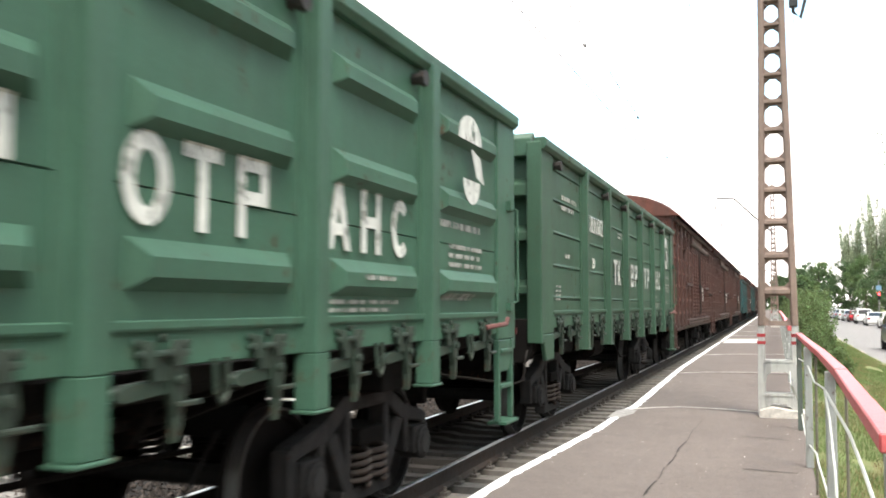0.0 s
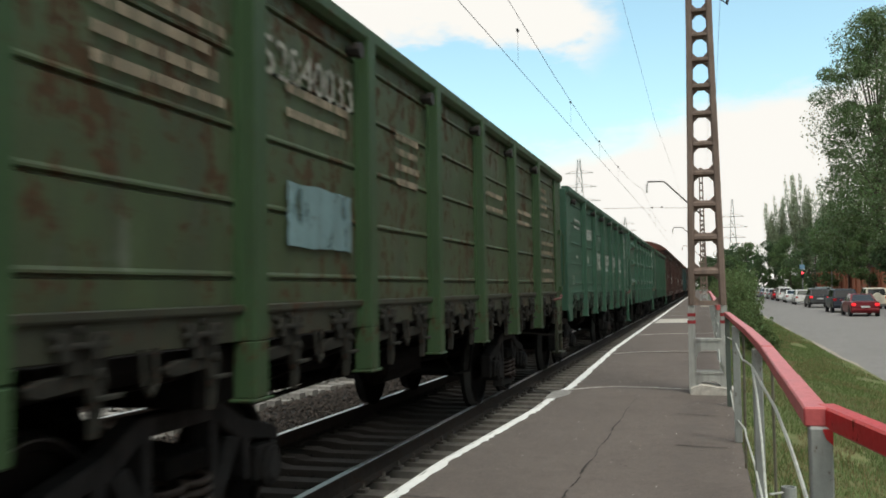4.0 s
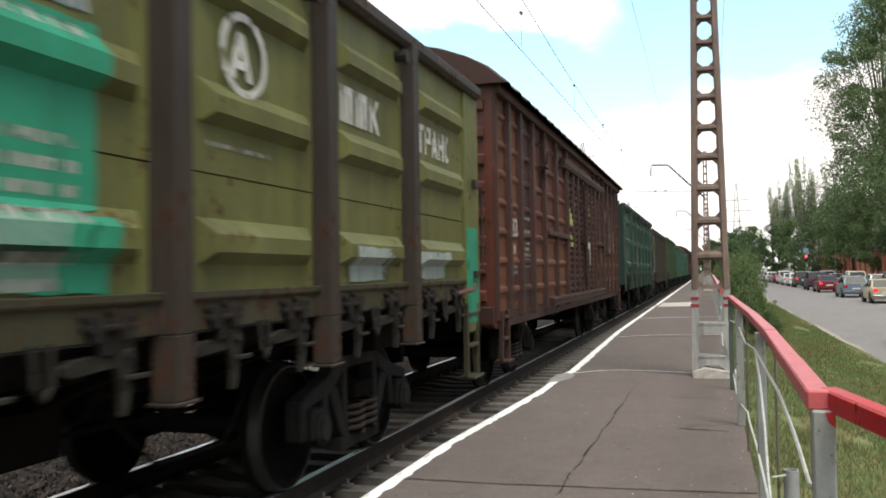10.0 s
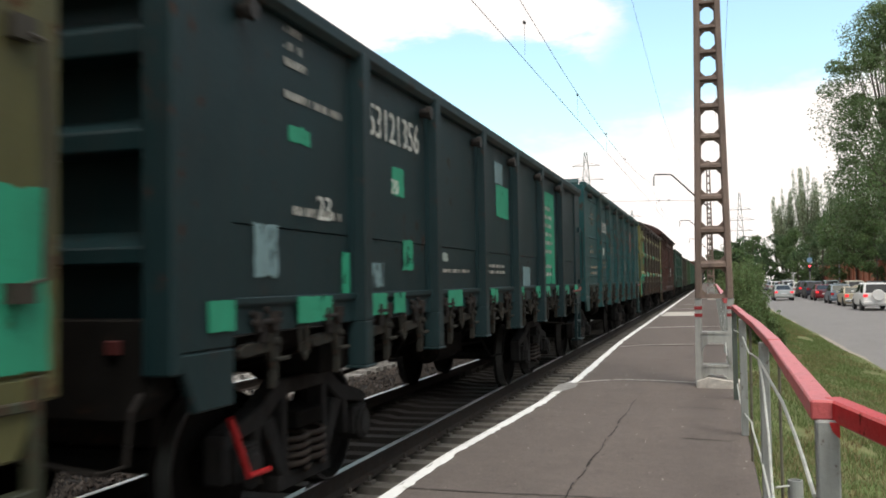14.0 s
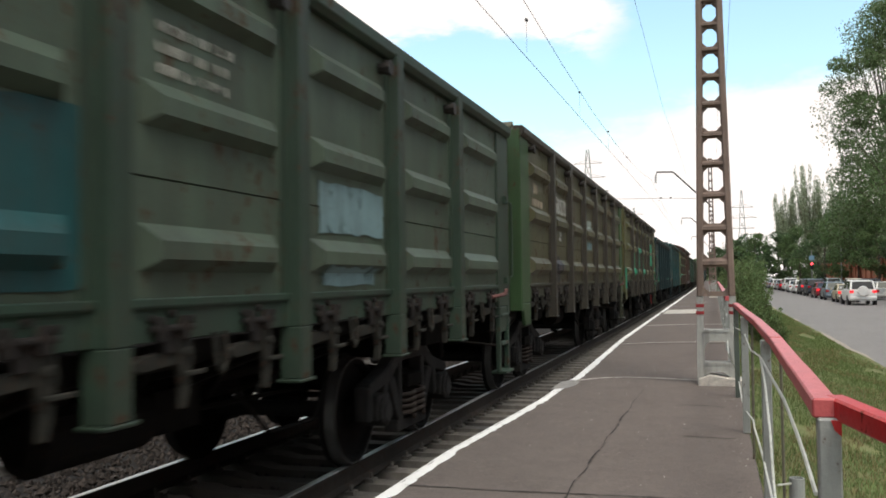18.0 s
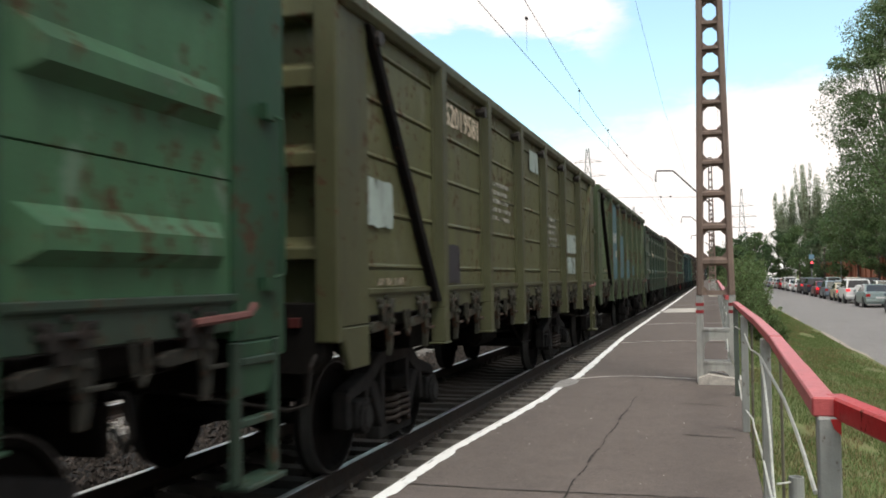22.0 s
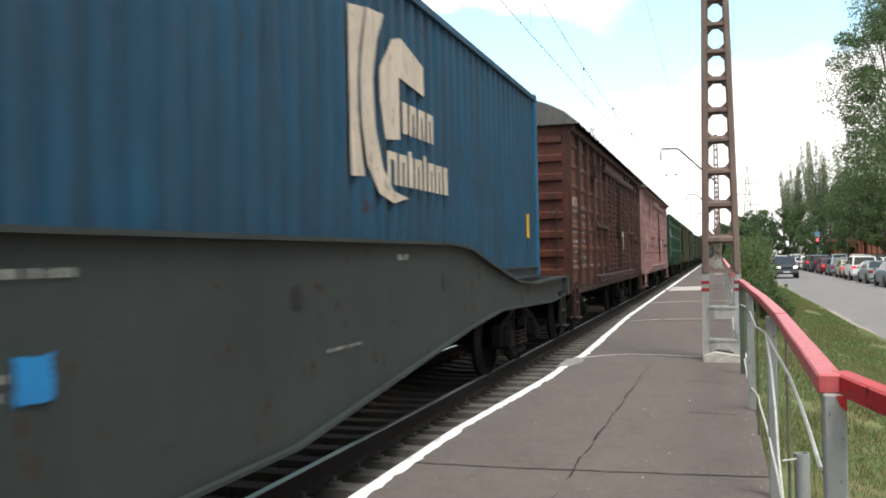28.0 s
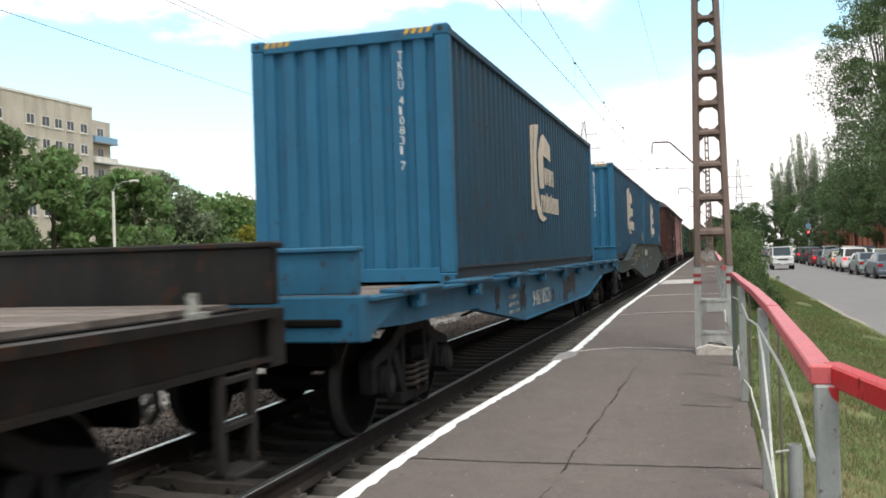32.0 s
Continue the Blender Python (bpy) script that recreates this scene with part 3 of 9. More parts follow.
def stones(name, spots, size, seed, label, m=None):
    """Many small angular stones in one mesh."""
    rnd = np.random.RandomState(seed)
    base = np.array([(1, 0, 0), (-1, 0, 0), (0, 1, 0), (0, -1, 0), (0, 0, 1), (0, 0, -1), (0.62, 0.62, 0.5), (-0.6, 0.5, -0.6)])
    tri = np.array([(4, 0, 6), (4, 6, 2), (0, 2, 6), (4, 2, 1), (4, 1, 3), (4, 3, 0), (5, 2, 0), (5, 0, 3), (5, 3, 1), (5, 1, 7), (5, 7, 2), (1, 2, 7)])
    n = len(spots)
    sc = rnd.uniform(0.55, 1.25, (n, 1, 3)) * rnd.uniform(size * 0.6, size * 1.3, (n, 1, 1))
    jit = rnd.uniform(0.75, 1.2, (n, 8, 1))
    a = rnd.uniform(0, 6.28, n)
    p = base[None] * jit * sc
    c, s = np.cos(a)[:, None], np.sin(a)[:, None]
    x, y = p[..., 0] * c - p[..., 1] * s, p[..., 0] * s + p[..., 1] * c
    p = np.stack([x, y, p[..., 2]], -1) + np.array(spots)[:, None, :]
    me = bpy.data.meshes.new(name)
    me.from_pydata(p.reshape(-1, 3).tolist(), [], (tri[None] + 8 * np.arange(n)[:, None, None]).reshape(-1, 3).tolist())
    me.materials.append(None)
    return tagged(part(name, me, m or M_STONE), label, "gravel", kind="stuff")


def bed_z(x):
    return float(np.interp(x - TC, (-8.1, -3.2, -2.2, -1.3, 1.5, 1.72), (-0.42, -0.36, -0.31, -0.29, -0.30, -0.31)))


rb = random.Random(3)
spots = []
for _ in range(22000):
    x = TC - 1.45 - 4.6 * rb.random() ** 1.3
    y = 1.0 + 30 * rb.random() ** 1.25
    spots.append((x, y, bed_z(x) + rb.uniform(-0.01, 0.03)))
dark_spots = []
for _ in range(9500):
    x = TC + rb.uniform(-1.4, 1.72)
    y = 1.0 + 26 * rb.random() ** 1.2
    dark_spots.append((x, y, bed_z(x) + rb.uniform(-0.02, 0.025)))
stones("oily_ballast_stones", dark_spots, 0.034, 8, "dark oily crushed stone between the sleepers", M_STONEDARK)
stones("ballast_stones", spots, 0.034, 4, "loose grey and brown crushed stone of the track bed")

# the platform: asphalt slabs with joints, its edge beam and the painted line
JOINTS = [-8.0, -1.1, 5.87, 12.72, 19.8, 27.0, 37.2, 44, 51, 58, 66, 74, 82, 95, 120, 160, 260]
platform = thing("platform", "low railway platform of cracked brown-grey asphalt slabs", "platform", kind="structure")


def strip(y0, y1, xl, xr, z0, z1, step=1.0):
    n = max(1, int((y1 - y0) / step))
    b = Build()
    vs = []
    for i in range(n + 1):
        y = y0 + (y1 - y0) * i / n
        vs += [(xl(y), y, z0), (xr(y), y, z0), (xr(y), y, z1), (xl(y), y, z1)]
    fs = [(4 * i + k, 4 * i + (k + 1) % 4, 4 * i + 4 + (k + 1) % 4, 4 * i + 4 + k) for i in range(n) for k in range(4)]
    return b.add(vs, fs + [(0, 1, 2, 3), (4 * n + 3, 4 * n + 2, 4 * n + 1, 4 * n)])


for i, (a, b) in enumerate(zip(JOINTS, JOINTS[1:])):
    dz = (0.0, 0.0, 0.0, -0.008, 0.0, -0.006)[i % 6]
    part("slab", strip(a + 0.002, b - 0.002, lambda y: edge_x(y) + 0.03, lambda y: 0.27, -0.3, PZ + dz), M_ASPHALT, platform)
part("base", strip(-8, 260, lambda y: edge_x(y) + 0.05, lambda y: 0.28, -0.6, PZ - 0.03, 3.0), M_CRACK, platform, "dark gap filling under the slabs")
part("edge_beam", strip(-8, 260, lambda y: edge_x(y) - 0.02, lambda y: edge_x(y) + 0.04, -0.6, PZ - 0.012, 1.0), M_KERB, platform, "rough concrete edge of the platform")


def paint_line(name, y0, y1, off, half, m, wob, seed, z):
    n = int((y1 - y0) / 0.10) if y1 < 60 else int((y1 - y0) / 0.8)
    pts = [(edge_x(y0 + (y1 - y0) * i / n) + off, y0 + (y1 - y0) * i / n) for i in range(n + 1)]
    return part(name, ribbon(pts, half, z, wob, seed), m, platform)


paint_line("painted_line", 1.0, 11.5, 0.045, 0.044, M_WHITE, 0.018, 1, PZ + 0.004)
paint_line("painted_line", 12.25, 36.0, 0.045, 0.052, M_WHITE, 0.02, 2, PZ + 0.004)
paint_line("painted_line", 36.8, 200.0, 0.05, 0.07, M_WHITE, 0.014, 3, PZ + 0.004)
for a, b in ((1.0, 11.55), (12.25, 36.0)):
    part("painted_face", strip(a, b, lambda y: edge_x(y) - 0.028, lambda y: edge_x(y) - 0.02, 0.15, PZ - 0.006, 0.3), M_WHITE, platform, "white paint run over the edge")
# patches where the slabs meet, and the cracks
part("patch", Build().add([(-2.04, 11.35, PZ + .006), (-1.86, 11.5, PZ + .006), (-1.78, 11.9, PZ + .006), (-1.80, 12.3, PZ + .006), (-1.95, 12.45, PZ + .006), (-2.05, 12.2, PZ + .006)], [(0, 1, 2, 3, 4, 5)]), M_PATCHGREY, platform, "pale mortar patch")
part("patch", Build().add([(-1.95, 35.2, PZ + .006), (-0.6, 35.6, PZ + .006), (-0.65, 40.0, PZ + .006), (-1.9, 39.5, PZ + .006)], [(0, 1, 2, 3)]), M_SEAM, platform, "pale mortar patch")


def crack(pts, half, z, m, seed, label, kink=0.03, steps=8):
    r = random.Random(seed)
    line = []
    for a, b in zip(pts, pts[1:]):
        for i in range(steps):
            t = i / steps
            line.append((a[0] + (b[0] - a[0]) * t + r.uniform(-kink, kink) * 0.6, a[1] + (b[1] - a[1]) * t + r.uniform(-kink, kink)))
    line.append(pts[-1])
    part("crack", ribbon(line, half, z, half * 0.75, seed), m, platform, label)


crack([(-2.09, 5.89), (-1.54, 5.88), (-0.98, 5.90), (-0.25, 5.94), (0.26, 5.97)], 0.0085, PZ + 0.004, M_CRACK, 1, "dark crack across the asphalt", 0.012, 12)
for k, (ya, yb, h) in enumerate(((4.7, 5.3, 0.0025), (5.65, 6.3, 0.005), (6.4, 6.75, 0.004), (6.85, 7.45, 0.0065), (7.55, 8.1, 0.003), (8.2, 8.8, 0.005), (8.95, 9.7, 0.006), (9.85, 10.8, 0.003), (11.1, 11.5, 0.002))):
    n_ = max(3, int((yb - ya) / 0.22))
    crack([(-0.975 + 0.012 * (ya + (yb - ya) * i / n_ - 5) + 0.012 * math.sin(5.1 * i + 2 * k), ya + (yb - ya) * i / n_) for i in range(n_ + 1)], h * 1.35, PZ + 0.0045, M_CRACK, 200 + k, "crooked crack along the asphalt", 0.015, 5)
crack([(-0.3, 8.25), (0.15, 8.2)], 0.008, PZ + 0.004, M_CRACK, 5, "short crack", 0.02)
crack([(-0.35, 10.3), (0.1, 10.15)], 0.008, PZ + 0.004, M_CRACK, 6, "short crack", 0.02)
for k, (pts, hw) in enumerate((([(-1.87, 12.44), (-1.6, 12.75), (-1.25, 12.95), (-0.85, 12.9), (-0.5, 12.79), (-0.2, 12.72)], 0.032), ([(-1.94, 19.34), (-1.5, 19.75), (-0.76, 20.04), (0.2, 20.2)], 0.05),
                              ([(-1.97, 26.69), (-1.5, 27.1), (-1.03, 27.41), (0.2, 27.7)], 0.07), ([(-2, 44), (0.2, 44.4)], 0.08), ([(-2, 51), (0.2, 51.3)], 0.09), ([(-2, 66), (0.2, 66.2)], 0.1))):
    crack(pts, hw, PZ + 0.004, M_SEAM, 20 + k, "pale mortar joint", 0.03)
specks = []
rp = random.Random(77)
for _ in range(170):
    y = 3.0 + 15 * rp.random() ** 1.3
    specks.append((rp.uniform(-2.0, 0.2) if rp.random() < 0.7 else 0.22 - 0.12 * rp.random(), y, PZ + 0.003))
stones("grit", specks, 0.005, 41, "small pale grit scattered on the platform", M_SEAM)

# ---- catenary masts ----
def mast_mesh(top, rungs, half, leg, depth):
    """A concrete mast: two legs and, set back between them, a web with eight-sided openings and a ledge on every rung."""
    b = Build()
    def hw(z):
        return float(np.interp(z, (0.2, 5.0, 11.0), half))
    d = depth / 2
    zs = [rungs[0][0], 3.0, 5.0, 7.0, rungs[-1][0]]
    for s in (-1, 1):
        for z0, z1 in zip(zs, zs[1:]):
            def prof(z):
                o, i = s * hw(z), s * (hw(z) - leg * (0.75 + 0.25 * hw(z) / half[0]))
                return [(o, -d + 0.02), (o - s * 0.02, -d), (i + s * 0.015, -d), (i, -d + 0.02), (i, d), (o, d)]
            b.ext(prof(z0), "z", z0, z1, prof(z1))
    e = d - 0.055
    for (z0, h0), (z1, h1) in zip(rungs, rungs[1:]):
        lo, hi = z0 + h0, z1 - h1
        c = min(0.06, (hi - lo) * 0.22)
        def xi(z):
            return hw(z) - leg * (0.75 + 0.25 * hw(z) / half[0]) + 0.004
        def xh(z):
            return xi(z) - 0.012
        o = [(-xi(z0), z0), (xi(z0), z0), (xi(lo + c), lo + c), (xi(hi - c), hi - c), (xi(z1), z1), (-xi(z1), z1), (-xi(hi - c), hi - c), (-xi(lo + c), lo + c)]
        q = [(-xh(lo) + c, lo), (xh(lo) - c, lo), (xh(lo), lo + c), (xh(hi), hi - c), (xh(hi) - c, hi), (-xh(hi) + c, hi), (-xh(hi), hi - c), (-xh(lo), lo + c)]
        vs = [(x, -e, z) for x, z in o] + [(x, -e + 0.02, z) for x, z in q] + [(x, e, z) for x, z in o] + [(x, e - 0.02, z) for x, z in q]
        fs = []
        for i in range(8):
            j = (i + 1) % 8
            fs += [(i, j, 8 + j, 8 + i), (16 + j, 16 + i, 24 + i, 24 + j), (8 + i, 8 + j, 24 + j, 24 + i)]
        b.add(vs, fs)
        b.ext([(-d + 0.012, z1 + h1 * 0.2), (-e + 0.01, z1 + h1 * 0.75), (-e + 0.01, z1 - h1 * 0.9), (-d + 0.012, z1 - h1 * 0.55)], "x", -xi(z1), xi(z1))
    return b.mesh("column")


RUNGS = [(0.41, 0.05), (0.83, 0.06), (1.36, 0.06), (1.81, 0.06), (2.27, 0.055), (2.71, 0.05), (3.13, 0.048), (3.52, 0.045), (3.93, 0.043), (4.30, 0.042),
         (4.66, 0.04), (5.0, 0.04), (5.33, 0.038), (5.66, 0.036), (5.97, 0.035), (6.28, 0.034), (6.6, 0.034), (7.0, 0.03), (7.5, 0.03), (8.0, 0.03), (8.5, 0.03), (9.0, 0.03), (9.5, 0.03)]


def catenary_mast(y, x, arm):
    th = thing("catenary_mast", "perforated brown concrete mast with a grey foot and red bands", "mast", "masts along the track", at=pose(x, y, 0, 0, 0, 0))
    half = (0.268, 0.176, 0.11)
    part("column", mast_mesh(9.5, RUNGS[2:], half, 0.086, 0.24), M_MAST, th)
    foot = Build()
    low = [(0.2, 0.0)] + RUNGS[:3]
    for s in (-1, 1):
        foot.ext([(s * 0.262, 0.15), (s * 0.165, 0.15), (s * 0.165, 1.355), (s * 0.247, 1.355)], "y", -0.11, 0.11)
    for z, h in RUNGS[:2]:
        foot.ext([(-0.17, z - h - 0.12), (-0.135, z - h - 0.04), (-0.08, z - h), (0.08, z - h), (0.135, z - h - 0.04), (0.17, z - h - 0.12), (0.17, z + h), (-0.17, z + h)], "y", -0.125, 0.125)
        foot.box(-0.17, 0.17, -0.135, 0.135, z + h, z + h + 0.03)
    part("foot", foot, M_MASTGREY, th, "grey-painted concrete foot")
    for z in (1.12, 1.215):
        for s in (-1, 1):
            part("band", Build().box(s * 0.208 - 0.052, s * 0.208 + 0.052, -0.114, 0.114, z, z + 0.042), P_BANDRED, th, "dark red painted band")
    part("base_block", Build().ext([(-0.26, 0.0), (0.34, 0.0), (0.30, 0.27), (-0.1, 0.33), (-0.24, 0.28)], "y", -0.3, 0.24), M_SEAM, th, "rough mortar block round the foot")
    if arm:
        br = Build()
        br.tube([(0.0, 0, 6.35), (-0.93, 0, 7.25), (-2.3, 0, 8.62), (-2.45, 0, 8.72), (-3.5, 0, 8.76)], 0.05, 8)
        br.tube([(-3.5, 0, 8.7), (-3.6, 0, 8.1)], 0.03, 6)
        part("bracket", br, M_STEEL, th, "thin steel bracket arm")
        ins = Build()
        for i in range(4):
            ins.cyl((-3.55, 0, 8.5 - 0.16 * i), (-3.55, 0, 8.58 - 0.16 * i), 0.1, 10, 0.05)
        part("insulator", ins, M_GALV, th, "ribbed insulator")
    return th


m1 = catenary_mast(12.4, 0.016, False)
hang = Build().tube([(0.22, -0.1, 6.2), (0.30, -0.12, 5.75), (0.27, -0.12, 5.45), (0.36, -0.12, 5.36), (0.42, -0.12, 5.6), (0.34, -0.1, 6.2)], 0.022, 6)
hang.box(0.22, 0.33, -0.16, -0.06, 5.52, 5.9)
part("cable_loop", hang, M_CABLE, m1, "black cable loop hanging from a bracket")
catenary_mast(62.0, -0.1, True)
catenary_mast(112.0, -0.1, True)
catenary_mast(165.0, -0.2, True)

wires = thing("overhead_wires", "thin overhead railway wires with clips", "wire")
part("cross_span_wire", Build().tube([(-16, 150, 14.75), (-8, 150, 14.55), (-0.1, 150, 14.2)], 0.03, 5), M_CABLE, wires)
for x in (-8.06, -6.53):
    part("clip", Build().cyl((x - 0.14, 150, 14.58), (x + 0.14, 150, 14.58), 0.13, 8), M_CABLE, wires)
part("contact_wire", Build().tube([(TC + 0.15, -20, 6.72), (TC - 0.15, 12.4, 6.76), (TC + 0.2, 62, 6.72), (TC - 0.1, 112, 6.72), (TC, 400, 6.76)], 0.0072, 5), M_CABLE, wires)
cat = []
for a in (-38, 12.4, 62, 112, 165, 218):
    for i in range(8):
        t = i / 8
        cat.append((TC, a + 50 * t, 8.3 - 0.9 * 4 * t * (1 - t)))
part("messenger_wire", Build().tube(cat, 0.0072, 5), M_CABLE, wires)
for y in (19.7, 28.0, 36, 44, 70, 78):
    part("dropper", Build().tube([(TC, y, 6.75), (TC, y, 7.5)], 0.004, 4), M_CABLE, wires)
    part("clip", Build().cyl((TC, y - 0.05, 7.5), (TC, y + 0.05, 7.5), 0.035, 6), M_CABLE, wires)
for dx, z in ((0.3, 9.2), (0.55, 9.0), (-1.8, 9.1)):
    part("feeder_wire", Build().tube([(dx, -40, z), (dx, 12.4, z), (dx, 37, z - 0.7), (dx, 62, z), (dx, 112, z), (dx, 300, z)], 0.0045, 5), M_CABLE, wires)
for x, z in ((TC - 8.5, 6.6), (TC - 8.2, 8.2), (TC - 11, 9.5)):
    part("far_track_wire", Build().tube([(x, -40, z), (x, 30, z - 0.3), (x, 80, z), (x, 300, z)], 0.006, 5), M_CABLE, wires)

# ---- the railing along the platform ----
railing = thing("platform_railing", "steel railing with a faded red top rail and grey posts", "railing")
RH = 1.30
M_THINPOST = mat("brown_green_rod", (0.16, 0.15, 0.115), 0.7, 0, 0.2, 8, grime=0.25, rust=0.3)


def flat_bar(b, p, q, w, h):
    p, q = Vector(p), Vector(q)
    d = (q - p).normalized()
    s = d.cross(Vector((0, 0, 1))).normalized() * (w / 2)
    u = Vector((0, 0, -h))
    vs = [p - s, p + s, p + s + u, p - s + u, q - s, q + s, q + s + u, q - s + u]
    return b.add(vs, [(0, 1, 2, 3), (4, 7, 6, 5), (0, 4, 5, 1), (1, 5, 6, 2), (2, 6, 7, 3), (3, 7, 4, 0)])


rails = [(0.238, 11.3), (0.262, 9.6), (0.298, 7.2), (0.304, 5.0), (0.283, 3.45), (0.270, 2.53)]
for k, (p, q) in enumerate(zip(rails, rails[1:])):
    part("top_rail", flat_bar(Build(), (*p, RH - 0.003 * (k % 2)), (*q, RH - 0.003 * (k % 2)), 0.064, 0.052).mesh("top_rail", 0.005), M_REDFADED, railing, "faded red steel top rail")
part("side_rail", flat_bar(Build(), (0.300, 2.60, RH + 0.002), (0.70, 1.05, RH - 0.05), 0.052, 0.058).mesh("side_rail", 0.006), M_REDPAINT, railing, "bright red top rail turning aside")
part("paint_drip", Build().ext([(0.288, 1.222), (0.305, 1.205), (0.305, 1.247), (0.28, 1.247)], "y", 2.5035, 2.506), M_REDPAINT, railing, "red paint run over the post")
for x, y, w, z0 in ((0.277, 2.535, 0.028, 0.0), (0.275, 5.5, 0.028, 0.0), (0.250, 8.55, 0.032, PZ), (0.66, 1.2, 0.028, 0.0)):
    part("post", Build().box(x - w, x + w, y - w, y + w, z0, RH - 0.05).mesh("post", 0.005), M_GREYPAINT, railing, "chipped grey steel post")
part("post", Build().box(0.205, 0.261, 11.0, 11.06, PZ, RH - 0.05).mesh("post", 0.005), P_POSTDARK, railing, "dark green-grey steel post")
part("rod", Build().cyl((0.300, 4.64, -0.1), (0.300, 4.64, RH - 0.05), 0.0075, 6), M_THINPOST, railing, "thin brownish upright rod")
part("rod", Build().cyl((0.262, 7.35, 0.1), (0.272, 7.35, RH - 0.05), 0.011, 6), M_THINPOST, railing, "thin brownish upright rod")
stub = thing("pipe_stub", "short grey open pipe beside the railing", "pipe")
st = Build().lathe([(-0.3, 0.036), (0.64, 0.036), (0.64, 0.030), (0.2, 0.030)], (0, 0, 0), 16)
st.v = [(p[2] + 0.360, p[1] + 4.66, p[0]) for p in st.v]
part("tube", st, M_GREYPAINT, stub)
part("thin_bar", Build().tube([(0.262, 4.52, 0.63), (0.33, 4.62, 0.62)], 0.005, 5), M_WIRE, railing)
for pts in ([(0.215, 11.84, 0.983), (0.25, 8.86, 1.096), (0.25, 7.9, 1.075), (0.25, 7.06, 1.06), (0.25, 6.7, 1.085), (0.247, 5.56, 1.147), (0.25, 4.85, 1.138), (0.25, 4.35, 1.136), (0.25, 3.73, 1.136), (0.25, 3.18, 1.099), (0.25, 2.9, 1.07), (0.25, 2.62, 1.03)],
            [(0.215, 11.84, 0.983), (0.235, 11.4, 0.713), (0.245, 11.5, 0.46)],
            [(0.14, 11.8, 0.81), (0.14, 11.19, 0.698), (0.245, 11.6, 0.43), (0.25, 10.0, 0.305), (0.25, 8.5, 0.40), (0.25, 6.96, 0.56), (0.25, 6.75, 0.535), (0.25, 5.69, 0.556), (0.25, 4.62, 0.505), (0.25, 4.2, 0.45), (0.25, 3.7, 0.24)],
            [(0.247, 5.56, 1.147), (0.25, 5.15, 1.03), (0.25, 4.79, 0.843), (0.25, 4.59, 0.631), (0.25, 4.43, 0.54), (0.255, 4.0, 0.24)]):
    part("wire", Build().tube(pts, 0.0068, 6), M_WIRE, railing, "slack pale wire strung between the posts")
far_rail = thing("platform_railing", "far run of railing with a faded red and white top rail", "railing")
for y in range(15, 60, 3):
    part("post", Build().box(0.18, 0.23, y - 0.025, y + 0.025, -0.1, RH - 0.08), M_GREYPAINT, far_rail)
part("top_rail", flat_bar(Build(), (0.205, 15, RH), (0.205, 57, RH), 0.09, 0.075), M_REDFADED, far_rail)
for z in (0.55, 0.9):
    part("wire", Build().tube([(0.205, 15, z), (0.205, 57, z)], 0.012, 5), M_WIRE, far_rail)
far_edge = Build().box(-16.5, -12.4, -20, 90, -0.62, 0.2)
tagged(part("far_platform", far_edge, M_KERB), "pale concrete platform across the tracks", "platform", kind="structure")
left_rail = thing("platform_railing", "red-topped railing across the tracks", "railing")
for y in range(-4, 60, 3):
    part("post", Build().box(-12.83, -12.77, y - 0.03, y + 0.03, 0.15, 1.2), M_GREYPAINT, left_rail)
part("top_rail", flat_bar(Build(), (-12.8, -4, 1.25), (-12.8, 56, 1.25), 0.1, 0.07), M_REDPAINT, left_rail)
part("lower_rail", flat_bar(Build(), (-12.8, -4, 0.8), (-12.8, 56, 0.8), 0.05, 0.05), M_GREYPAINT, left_rail)


# ---- the train ----
TEXTS = {}


def text_mesh(body, size, width):
    """Raised writing on the near side of a wagon: it reads along +y, faces +x."""
    key = (body, size, width)
    if key not in TEXTS:
        cu = bpy.data.curves.new("writing", "FONT")
        cu.body, cu.size, cu.align_x, cu.align_y, cu.extrude, cu.resolution_u = body, size / 0.72, "LEFT", "BOTTOM", 0.002, 2
        ob = bpy.data.objects.new("writing", cu)
        me = bpy.data.meshes.new_from_object(ob)
        bpy.data.objects.remove(ob)
        xs_ = [v.co.x for v in me.vertices]
        ys_ = [v.co.y for v in me.vertices]
        kx, ky = width / (max(xs_) - min(xs_)), size / (max(ys_) - min(ys_))
        x0, y0 = min(xs_), min(ys_)
        for v in me.vertices:
            x, y, z = v.co
            v.co = (z, (x - x0) * kx, (y - y0) * ky)
        me.update()
        me.materials.clear()
        me.materials.append(None)
        TEXTS[key] = me
    return TEXTS[key]


